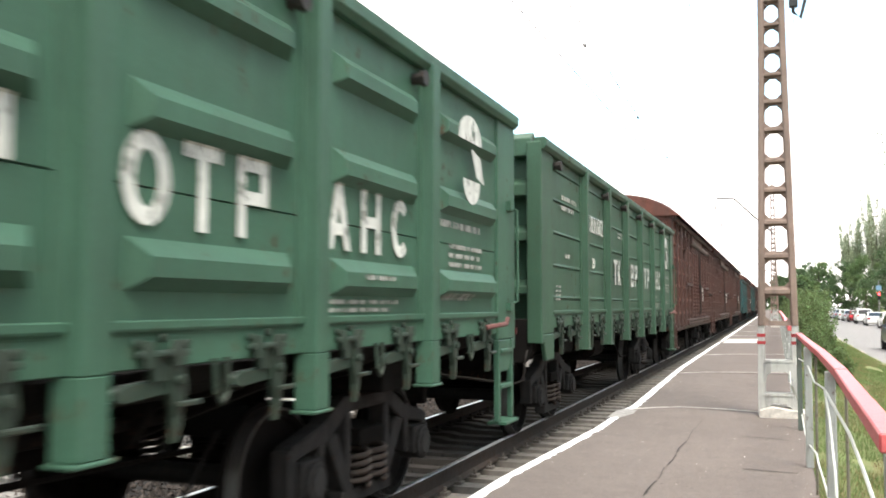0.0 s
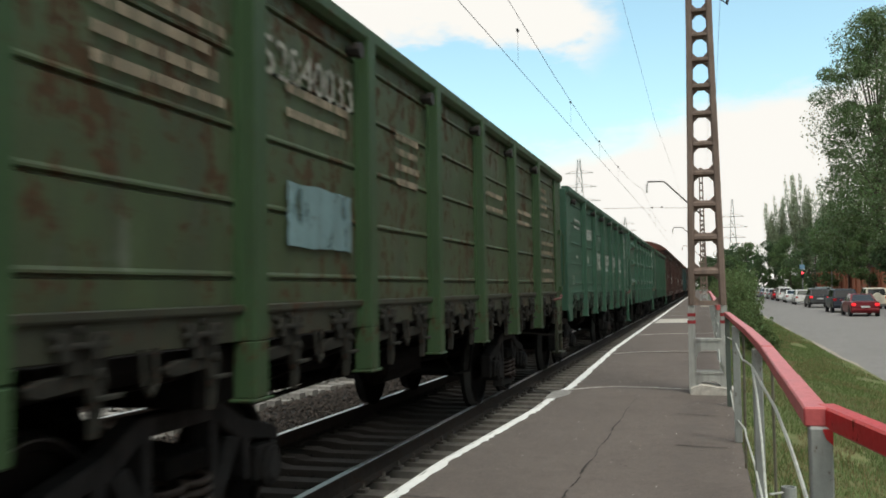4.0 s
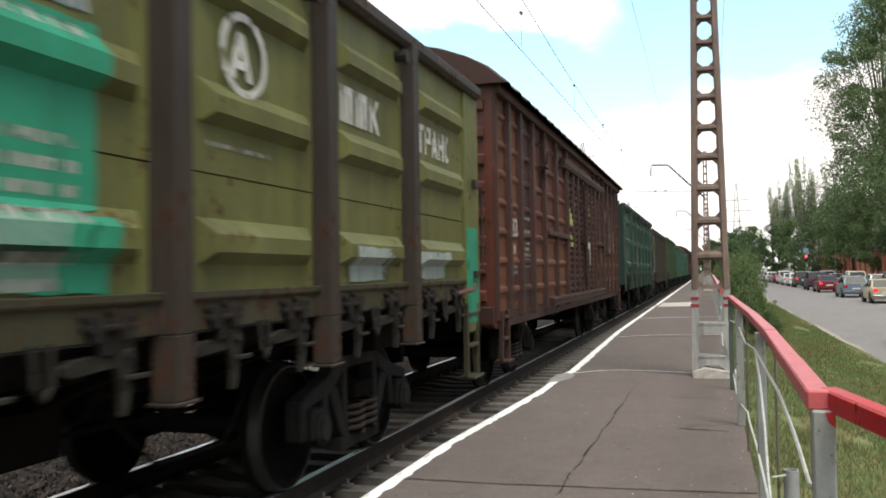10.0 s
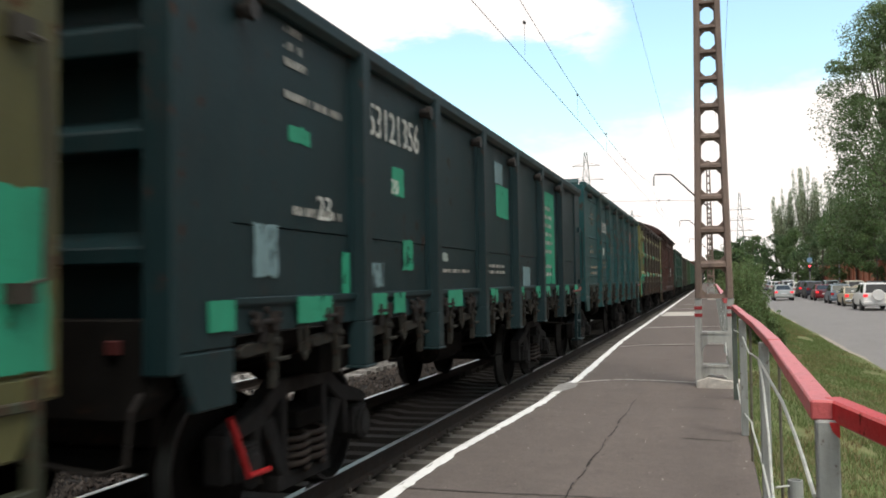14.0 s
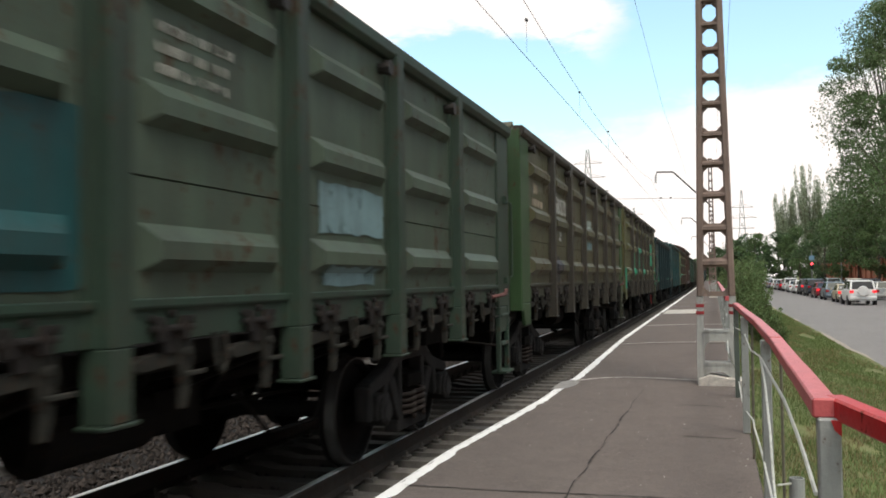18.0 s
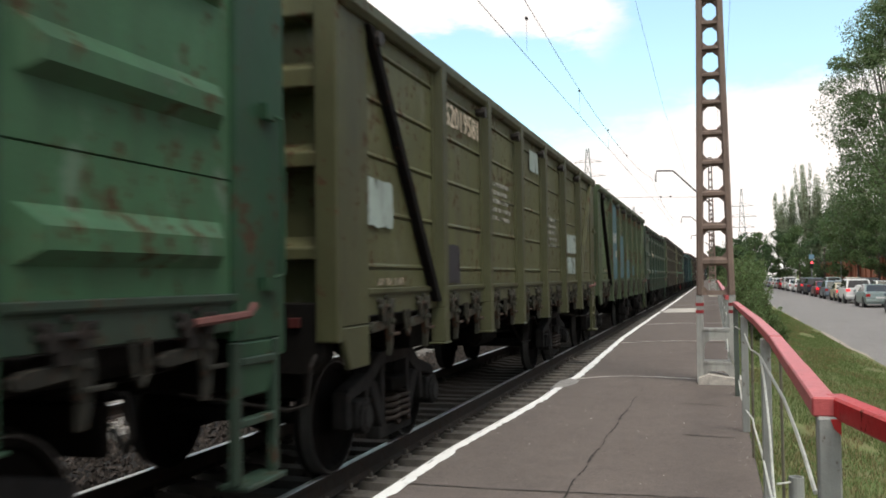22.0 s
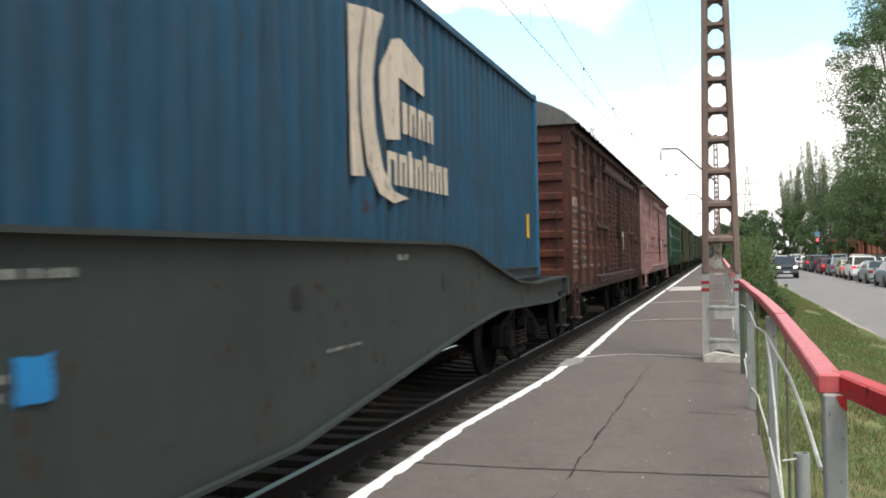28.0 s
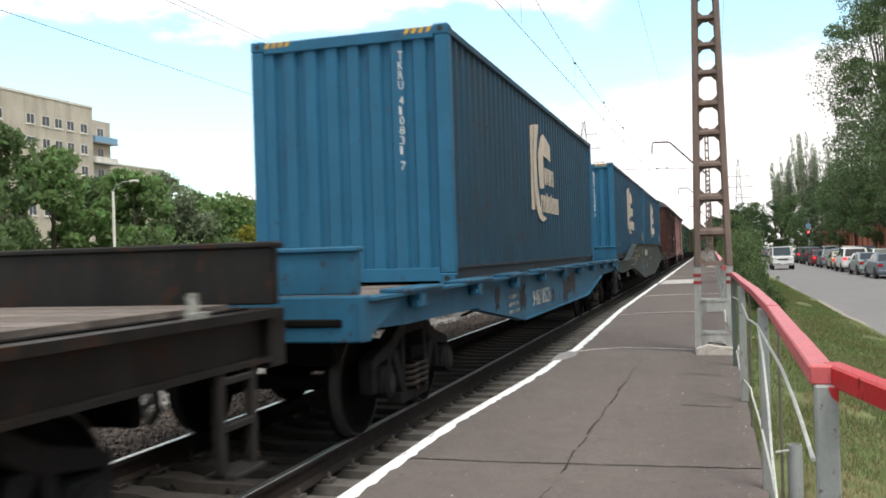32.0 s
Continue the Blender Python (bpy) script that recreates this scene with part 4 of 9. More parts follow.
def letter_bars(b, y, z, w, h, strokes, x, bold):
    """A block the size of one letter, made of plain strokes."""
    t = w * bold
    for s in strokes:
        x += 0.0007
        lines = {"k": [(t * 0.8, h * 0.42), (w - t * 1.15, h), (w, h), (t * 1.2, h * 0.42)], "y": [(t, h * 0.55), (t * 1.1, h * 0.42), (w - t, 0), (w, 0), (t * 2.0, h * 0.62)],
                 "i": [(0, 0), (t, 0), (w / 2 + t / 2, h), (w / 2 - t / 2, h)], "j": [(w - t, 0), (w, 0), (w / 2 + t / 2, h), (w / 2 - t / 2, h)], "n": [(w * 0.2, h * 0.22), (w * 0.8, h * 0.22), (w * 0.74, h * 0.4), (w * 0.26, h * 0.4)]}
        if s in "oe":              # a tall ring, closed or open on one side
            n = 18
            span = 2 * math.pi if s == "o" else 1.5 * math.pi
            a0 = 0.0 if s == "o" else 0.25 * math.pi
            for k in range(n):
                q = [(w / 2 + (w / 2 - d) * math.cos(a), h / 2 + (h / 2 - d) * math.sin(a)) for d, a in ((0, a0 + span * k / n), (0, a0 + span * (k + 1) / n), (t, a0 + span * (k + 1) / n), (t, a0 + span * k / n))]
                b.ext([(y + p, z + r) for p, r in q], "x", x, x + 0.004)
            continue
        if s in lines:
            b.ext([(y + p, z + q) for p, q in lines[s]], "x", x, x + 0.004)
            continue
        y0, y1, z0, z1 = {"l": (0, t, 0, h), "r": (w - t, w, 0, h), "t": (0, w, h - t, h), "m": (0, w, h / 2 - t / 2, h / 2 + t / 2), "b": (0, w, 0, t), "c": (w / 2 - t / 2, w / 2 + t / 2, 0, h), "u": (w - t, w, h * 0.42, h), "q": (w - t * 0.9, w, 0, h * 0.36)}[s]
        b.box(x, x + 0.004, y + y0, y + y1, z + z0, z + z1)


def bar_rows(y, z, w, h, rows, seed, x=0.0):
    """Writing too small to read: rows of short plain bars."""
    rnd = random.Random(seed)
    b = Build()
    for r in range(rows):
        u = y
        zz = z + h - (r + 1) * h / rows
        while u < y + w * rnd.uniform(0.75, 1.0):
            d = rnd.uniform(0.014, 0.034)
            b.box(x, x + 0.002, u, min(u + d, y + w), zz, zz + min(0.055, h / rows * 0.5))
            u += d + rnd.choice((0.010, 0.010, 0.011, 0.012, 0.013, 0.045))
    return b


def ragged(y0, y1, z0, z1, seed, x, rough=0.04):
    """A patch of paint with an uneven outline."""
    rnd = random.Random(seed)
    pts = []
    for (a, b) in (((y0, z0), (y1, z0)), ((y1, z0), (y1, z1)), ((y1, z1), (y0, z1)), ((y0, z1), (y0, z0))):
        n = 9
        for i in range(n):
            t = i / n
            k = 0.32 if i % 3 else 0.55
            pts.append((a[0] + (b[0] - a[0]) * t + k * rnd.uniform(-rough, rough), a[1] + (b[1] - a[1]) * t + k * rnd.uniform(-rough, rough)))
    return Build().ext(pts, "x", x, x + 0.003)


# -- bogies --
def side_frame_mesh(s):
    b = Build()
    x0, x1 = s * 0.93, s * 1.07
    a, c = min(x0, x1), max(x0, x1)
    # a cast frame: sloping top bar, pedestals, bottom bar, columns with windows between
    for pr in ([(-1.12, 0.62), (-0.62, 0.70), (-0.34, 0.86), (0.34, 0.86), (0.62, 0.70), (1.12, 0.62), (1.12, 0.72), (0.70, 0.82), (0.40, 0.97), (-0.40, 0.97), (-0.70, 0.82), (-1.12, 0.72)],
               [(-0.66, 0.70), (-0.36, 0.26), (-0.24, 0.30), (-0.50, 0.74)], [(0.66, 0.70), (0.36, 0.26), (0.24, 0.30), (0.50, 0.74)],
               [(-0.42, 0.20), (0.42, 0.20), (0.42, 0.31), (-0.42, 0.31)],
               [(-0.38, 0.30), (-0.29, 0.30), (-0.29, 0.90), (-0.38, 0.90)], [(0.29, 0.30), (0.38, 0.30), (0.38, 0.90), (0.29, 0.90)],
               [(-1.16, 0.40), (-1.06, 0.40), (-1.06, 0.70), (-1.16, 0.70)], [(1.06, 0.40), (1.16, 0.40), (1.16, 0.70), (1.06, 0.70)],
               [(-0.80, 0.42), (-0.71, 0.42), (-0.66, 0.74), (-0.76, 0.74)], [(0.71, 0.42), (0.80, 0.42), (0.76, 0.74), (0.66, 0.74)]):
        b.ext(pr, "x", a, c)
    return b.mesh("side_frame", 0.012)


def spring_mesh():
    b = Build()
    n, turns, r = 12, 4.5, 0.112
    pts = [(r * math.cos(2 * math.pi * i / n), r * math.sin(2 * math.pi * i / n), 0.31 + 0.26 * i / (n * turns)) for i in range(int(n * turns) + 1)]
    b.tube(pts, 0.023, 6)
    return b.mesh("spring", 0, True)


def wheelset_mesh():
    b = Build()
    for s in (-1, 1):
        prof = [(s * 0.715, 0.0), (s * 0.715, 0.10), (s * 0.75, 0.13), (s * 0.762, 0.40), (s * 0.72, 0.42), (s * 0.715, 0.50), (s * 0.742, 0.505), (s * 0.755, 0.478), (s * 0.85, 0.47),
                (s * 0.85, 0.415), (s * 0.80, 0.40), (s * 0.79, 0.14), (s * 0.86, 0.11), (s * 0.86, 0.0)]
        b.lathe(prof, (0, 0, 0), 28)
    b.cyl((-1.05, 0, 0), (1.05, 0, 0), 0.075, 10)
    return b.mesh("wheelset", 0, False)


def tread_mesh():
    b = Build()
    for s in (1,):
        b.lathe([(s * 0.852, 0.468), (s * 0.854, 0.462), (s * 0.852, 0.456)], (0, 0, 0), 28)
        b.lathe([(s * 0.757, 0.4795), (s * 0.846, 0.4725)], (0, 0, 0), 28)
    return b.mesh("tread")


def axle_box_mesh():
    b = Build()
    b.box(0.95, 1.12, -0.15, 0.15, 0.40, 0.62)
    b.cyl((0.95, 0, 0.475), (1.15, 0, 0.475), 0.135, 14)
    b.cyl((1.15, 0, 0.475), (1.17, 0, 0.475), 0.10, 12)
    return b.mesh("axle_box", 0.01)


def bolster_mesh():
    b = Build()
    b.ext([(-1.1, 0.60), (1.1, 0.60), (1.1, 0.72), (0.5, 0.78), (0.3, 0.86), (-0.3, 0.86), (-0.5, 0.78), (-1.1, 0.72)], "y", -0.2, 0.2)
    b.cyl((0, 0, 0.84), (0, 0, 0.98), 0.16, 12)
    for d in (-1, 1):          # brake beams
        b.box(-0.7, 0.7, d * 0.36 - 0.03, d * 0.36 + 0.03, 0.40, 0.46)
        for s in (-1, 1):
            b.box(s * 0.75 - 0.05, s * 0.75 + 0.05, d * 0.41 - 0.03, d * 0.41 + 0.03, 0.30, 0.62)
    return b.mesh("bogie", 0.01)


ROLLERS = []


def add_bogie(wagon, y, rolls=True):
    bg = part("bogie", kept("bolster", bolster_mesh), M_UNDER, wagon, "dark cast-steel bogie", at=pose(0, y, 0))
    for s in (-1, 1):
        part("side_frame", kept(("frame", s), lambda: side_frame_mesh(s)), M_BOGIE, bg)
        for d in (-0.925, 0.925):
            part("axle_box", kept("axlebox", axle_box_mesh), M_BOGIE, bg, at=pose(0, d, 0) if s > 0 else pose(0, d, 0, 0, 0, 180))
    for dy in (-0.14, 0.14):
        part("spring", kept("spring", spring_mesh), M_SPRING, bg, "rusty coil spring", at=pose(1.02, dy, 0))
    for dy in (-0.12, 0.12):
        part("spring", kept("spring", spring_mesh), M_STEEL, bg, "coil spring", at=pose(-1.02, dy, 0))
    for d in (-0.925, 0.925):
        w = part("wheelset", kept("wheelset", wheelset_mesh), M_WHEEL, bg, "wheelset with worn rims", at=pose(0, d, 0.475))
        w2 = part("tread", kept("tread", tread_mesh), M_TREAD, bg, "bright worn tread", at=pose(0, d, 0.475))
        if rolls:
            ROLLERS.append((w, d))
            ROLLERS.append((w2, d))
    return bg


def coupler_mesh():
    b = Build()
    b.box(-0.14, 0.14, -0.35, 0.15, 0.92, 1.2)
    b.ext([(-0.20, 0.1), (0.20, 0.1), (0.24, 0.36), (0.05, 0.44), (-0.02, 0.34), (-0.22, 0.36)], "z", 0.86, 1.22)
    return b.mesh("coupler", 0.02)


def pipe_mesh():
    b = Build()
    b.tube([(0.35, 0, 1.0), (0.35, 0.15, 0.92), (0.30, 0.3, 0.62), (0.15, 0.42, 0.5), (0.0, 0.5, 0.62)], 0.025, 6)
    return b.mesh("brake_hose")


def add_ladder(wagon, m, z0, z1, w, at):
    """Two stiles with treads between them."""
    key = (z0, z1, w)
    lad = part("ladder", kept(("step", key), lambda: Build().box(1.36, 1.54, 0.0, w, z0, z0 + 0.03).mesh("ladder", 0.006)), m, wagon, "hanging step ladder", at=at)
    for d in (0, w):
        part("stile", kept(("stile", key, d), lambda: Build().box(1.43, 1.48, d - 0.03, d + 0.03, z0 + 0.031, z1).mesh("stile", 0.006)), m, lad)
    for z in (z0 + (z1 - z0) * 0.42, z0 + (z1 - z0) * 0.84):
        part("rung", kept(("rung", key, z), lambda: Build().box(1.42, 1.49, 0.031, w - 0.031, z, z + 0.04).mesh("rung", 0.006)), m, lad)
    return lad


def under_mesh(L, floor=1.40):
    """The centre sill, cross bearers and brake gear under the floor."""
    b = Build()
    b.box(-0.17, 0.17, -L / 2, L / 2, 0.98, 1.30)
    b.ext([(-L / 2 + 3.4, 1.0), (-L / 2 + 3.9, 0.74), (L / 2 - 3.9, 0.74), (L / 2 - 3.4, 1.0)], "x", -0.20, 0.20)
    for y in (-4.325, 4.325):
        b.box(-1.3, 1.3, y - 0.25, y + 0.25, 1.0, 1.32)
    for y in (-2.6, -0.87, 0.87, 2.6):
        b.ext([(-1.35, 1.20), (-0.3, 0.80), (0.3, 0.80), (1.35, 1.20), (1.35, 1.34), (-1.35, 1.34)], "y", y - 0.06, y + 0.06)
    b.box(-1.3, 1.3, -L / 2, L / 2, floor - 0.06, floor)
    for s in (-1, 1):            # the swung floor flaps' shafts and stays under the bays
        b.cyl((s * 0.62, -2.7, 0.98), (s * 0.62, 2.7, 0.98), 0.045, 8)
        for y in (-2.2, -1.3, -0.4, 0.4, 1.3, 2.2):
            b.ext([(s * 0.40, 1.3), (s * 0.56, 0.86), (s * 0.66, 0.84), (s * 0.95, 1.3)], "y", y - 0.03, y + 0.03)
    for s in (-1, 1):
        b.box(-0.9, 0.9, s * (L / 2 - 0.75) - 0.05, s * (L / 2 - 0.75) + 0.05, 0.72, 1.0)
    return b.mesh("underframe", 0.012)


def reservoir_mesh():
    b = Build()
    b.cyl((0.75, -0.5, 0.86), (0.75, 0.35, 0.86), 0.17, 14)
    b.cyl((0.75, -0.55, 0.86), (0.75, -0.5, 0.86), 0.10, 12, 0.17)
    b.cyl((0.75, 0.35, 0.86), (0.75, 0.4, 0.86), 0.17, 12, 0.10)
    b.box(0.70, 0.80, -0.3, -0.25, 0.98, 1.2)
    b.box(0.70, 0.80, 0.15, 0.2, 0.98, 1.2)
    return b.mesh("air_reservoir")


def rod_mesh(L):
    b = Build()
    b.tube([(0.45, -3.2, 0.72), (0.45, -0.9, 0.80), (0.45, 1.0, 0.76), (0.45, 3.2, 0.70)], 0.02, 6)
    b.tube([(0.95, 1.1, 0.95), (1.05, 1.4, 0.62), (1.05, 2.1, 0.60), (1.0, 2.5, 0.92)], 0.016, 6)
    b.box(0.2, 0.75, 0.55, 1.05, 0.72, 0.98)
    return b.mesh("brake_rigging")


def running_gear(w, L, bogie_y, rolls=True, floor=1.40):
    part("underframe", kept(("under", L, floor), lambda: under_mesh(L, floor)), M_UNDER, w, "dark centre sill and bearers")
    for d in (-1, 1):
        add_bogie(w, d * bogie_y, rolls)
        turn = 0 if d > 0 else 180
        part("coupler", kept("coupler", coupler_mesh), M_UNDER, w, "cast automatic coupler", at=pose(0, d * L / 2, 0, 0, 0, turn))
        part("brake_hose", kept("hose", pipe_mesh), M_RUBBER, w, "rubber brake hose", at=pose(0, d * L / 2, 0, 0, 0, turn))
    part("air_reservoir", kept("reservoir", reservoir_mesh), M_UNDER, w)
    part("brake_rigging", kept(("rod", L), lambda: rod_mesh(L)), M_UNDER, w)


# -- open-top gondola wagons --
GL = 13.3                        # length over the end walls
POSTS = [-4.37, -2.62, -0.87, 0.87, 2.62, 4.37]
HALF = 1.50                      # the side sheets' distance from the middle


def bay_ends(i):
    ys = [-GL / 2 + 0.5] + POSTS + [GL / 2 - 0.5]
    return ys[i] + (0.14 if i else 0.02), ys[i + 1] - (0.14 if i < 6 else 0.02)


def gondola_panel(style, i, H):
    y0, y1 = bay_ends(i)
    b = Build()
    k = (H - 1.55) / (3.5 - 1.55)
    zz = lambda z: 1.55 + (z - 1.55) * k
    def sheet(z0, z1, x=HALF):
        b.box(x - 0.012, x, y0 - 0.06, y1 + 0.06, z0, z1)
    if style == "ribs":
        c = zz(2.11)
        b.ext([(HALF - 0.012, 1.50), (HALF, 1.50), (HALF, c - 0.004), (HALF - 0.010, c), (HALF + 0.004, c + 0.006), (HALF + 0.004, H - 0.1), (HALF - 0.012, H - 0.1)], "y", y0 - 0.06, y1 + 0.06)
    elif style == "lines":
        cuts = [1.50, zz(1.70), zz(2.08), zz(2.47), zz(2.86), zz(3.22), H - 0.1]
        prof = [(HALF - 0.012, 1.50), (HALF + 0.002, 1.50)]
        for c in cuts[1:-1]:
            prof += [(HALF + 0.004, c - 0.020), (HALF - 0.011, c - 0.012), (HALF - 0.011, c - 0.002), (HALF + 0.012, c + 0.006), (HALF + 0.012, c + 0.018), (HALF + 0.002, c + 0.034)]
        b.ext(prof + [(HALF + 0.002, H - 0.1), (HALF - 0.012, H - 0.1)], "y", y0 - 0.06, y1 + 0.06)
    else:
        c = zz(1.99)
        b.ext([(HALF - 0.012, 1.50), (HALF, 1.50), (HALF, c - 0.004), (HALF - 0.010, c), (HALF + 0.006, c + 0.006), (HALF + 0.006, H - 0.1), (HALF - 0.012, H - 0.1)], "y", y0 - 0.06, y1 + 0.06)
    return b.mesh("side_panel")


def rib_mesh(i, z0, z1):
    y0, y1 = bay_ends(i)
    h = z1 - z0
    o = [(y0 + 0.10, z0), (y1 - 0.10, z0), (y1 - 0.10, z1), (y0 + 0.10, z1)]
    q = [(y0 + 0.18, z0 + h * 0.26), (y1 - 0.18, z0 + h * 0.26), (y1 - 0.18, z1 - h * 0.36), (y0 + 0.18, z1 - h * 0.36)]
    vs = [(HALF, *p) for p in o] + [(HALF + 0.075, *p) for p in q]
    return Build().add(vs, [(0, 1, 5, 4), (1, 2, 6, 5), (2, 3, 7, 6), (3, 0, 4, 7), (4, 5, 6, 7)]).mesh("rib")


def gondola_post(H):
    b = Build()
    prof = [(HALF - 0.002, -0.155), (HALF + 0.015, -0.155), (HALF + 0.02, -0.09), (HALF + 0.095, -0.075), (HALF + 0.095, 0.075), (HALF + 0.02, 0.09), (HALF + 0.015, 0.155), (HALF - 0.002, 0.155)]
    b.ext(prof, "z", 1.36, H - 0.08)
    b.ext([(HALF - 0.03, -0.10), (HALF + 0.095, -0.075), (HALF + 0.095, 0.075), (HALF - 0.03, 0.10)], "z", 1.05, 1.36)
    b.box(HALF - 0.05, HALF + 0.105, -0.11, 0.11, 1.03, 1.05)
    return b.mesh("post", 0.006)


def corner_mesh(d, H):
    b = Build()
    y0, y1 = (d * (GL / 2), d * (GL / 2 - 0.52))
    a, c = min(y0, y1), max(y0, y1)
    b.box(HALF - 0.02, HALF + 0.03, a, c, 1.30, H - 0.05)
    b.ext([(a + (0.0 if d > 0 else 0.16), 1.0), (c - (0.16 if d > 0 else 0.0), 1.0), (c, 1.30), (a, 1.30)], "x", HALF - 0.02, HALF + 0.03)
    b.box(HALF - 0.14, HALF + 0.03, d * GL / 2 - 0.05, d * GL / 2 + 0.05, 1.2, H - 0.05)
    return b.mesh("corner_post", 0.012)


def top_chord(H):
    b = Build()
    b.ext([(HALF - 0.06, H - 0.14), (HALF + 0.05, H - 0.14), (HALF + 0.085, H - 0.10), (HALF + 0.085, H - 0.02), (HALF + 0.06, H), (HALF - 0.06, H)], "y", -GL / 2 - 0.03, GL / 2 + 0.03)
    return b.mesh("top_chord", 0.006)


def bottom_chord():
    b = Build()
    b.ext([(HALF - 0.08, 1.36), (HALF + 0.012, 1.36), (HALF + 0.012, 1.50), (HALF + 0.035, 1.52), (HALF + 0.035, 1.56), (HALF - 0.08, 1.56)], "y", -GL / 2 + 0.5, GL / 2 - 0.5)
    return b.mesh("bottom_chord", 0.006)


def hinge_mesh():
    """A rusty hatch hinge: two lugs on a pin and a strap over the chord, with bolt heads."""
    b = Build()
    for y in (-0.10, 0.09):
        b.ext([(y - 0.03, 1.36), (y + 0.03, 1.36), (y + 0.035, 1.43), (y + 0.012, 1.475), (y - 0.012, 1.475), (y - 0.035, 1.43)], "x", HALF - 0.02, HALF + 0.05)
    b.cyl((HALF + 0.028, -0.17, 1.418), (HALF + 0.028, 0.16, 1.418), 0.019, 8)
    b.ext([(-0.055, 1.30), (0.05, 1.30), (0.06, 1.42), (-0.065, 1.42)], "x", HALF - 0.015, HALF + 0.02)
    for y, z in ((-0.16, 1.465), (0.0, 1.485), (0.155, 1.455)):
        b.cyl((HALF + 0.012, y, z), (HALF + 0.040, y, z), 0.022, 6)
    return b.mesh("hatch_hinge", 0.005)


def latch_mesh():
    """The claw that holds a floor hatch: a long arm under the chord and a pointed hook hanging from it."""
    b = Build()
    b.ext([(-0.045, 1.37), (0.055, 1.37), (0.075, 1.27), (0.045, 1.13), (0.018, 1.035), (-0.008, 1.03), (-0.004, 1.14), (-0.035, 1.24)], "x", HALF - 0.02, HALF + 0.028)
    b.ext([(-0.36, 1.275), (-0.30, 1.30), (-0.02, 1.315), (-0.02, 1.245), (-0.30, 1.225), (-0.36, 1.24)], "x", HALF - 0.045, HALF + 0.005)
    b.cyl((HALF + 0.02, 0.01, 1.30), (HALF + 0.055, 0.01, 1.30), 0.026, 8)
    b.box(HALF + 0.028, HALF + 0.05, -0.01, 0.15, 1.185, 1.21)
    return b.mesh("hatch_latch", 0.006)


def loop_mesh():
    b = Build()
    b.tube([(HALF + 0.03, -0.05, 1.38), (HALF + 0.04, -0.042, 1.22), (HALF + 0.04, 0.0, 1.17), (HALF + 0.04, 0.042, 1.22), (HALF + 0.03, 0.05, 1.38)], 0.014, 6)
    return b.mesh("lashing_loop")


def hatch_lip_mesh(i):
    y0, y1 = bay_ends(i)
    b = Build()
    b.ext([(HALF - 0.95, 1.06), (HALF - 0.40, 1.16), (HALF - 0.16, 1.25), (HALF - 0.10, 1.34), (HALF - 0.95, 1.34)], "y", y0 + 0.04, y1 - 0.04)
    for y in (y0 + 0.25, y1 - 0.25):
        b.ext([(HALF - 0.7, 1.06), (HALF - 0.20, 1.18), (HALF - 0.08, 1.28), (HALF - 0.08, 1.34), (HALF - 0.7, 1.34)], "y", y - 0.05, y + 0.05)
    return b.mesh("floor_hatch", 0.006)


def end_wall_mesh(H):
    b = Build()
    b.box(-HALF + 0.06, HALF - 0.06, 0.17, 0.20, 1.30, H - 0.1)
    return b.mesh("end_wall")


def end_beam_mesh(z, h, deep):
    b = Build()
    b.ext([(0.17 - deep, z), (0.172, z - 0.01), (0.172, z + h + 0.09), (0.17 - deep, z + h)], "x", -HALF + 0.1, HALF - 0.1)
    return b.mesh("end_beam", 0.008)


def diag_mesh(i, flip, H):
    y0, y1 = bay_ends(i)
    if flip:
        y0, y1 = y1, y0
    b = Build()
    w = 0.06
    b.ext([(y0 - w, H - 0.16), (y0 + w, H - 0.16), (y1 + w, 1.42), (y1 - w, 1.42)], "x", HALF + 0.004, HALF + 0.075)
    return b.mesh("diagonal_brace", 0.006)


def far_side_mesh(H):
    b = Build()
    b.box(-HALF, -HALF + 0.02, -GL / 2, GL / 2, 1.36, H - 0.1)
    b.box(-HALF - 0.08, -HALF + 0.06, -GL / 2, GL / 2, H - 0.14, H)
    b.box(-HALF - 0.03, -HALF + 0.06, -GL / 2, GL / 2, 1.36, 1.56)
    for y in POSTS:
        b.box(-HALF - 0.095, -HALF, y - 0.09, y + 0.09, 1.05, H - 0.1)
    for i in range(7):
        y0, y1 = bay_ends(i)
        for z in (1.8, 2.45, 3.0):
            b.box(-HALF - 0.05, -HALF, y0 + 0.1, y1 - 0.1, z - 0.06, z + 0.06)
    return b.mesh("far_side_wall", 0.006)


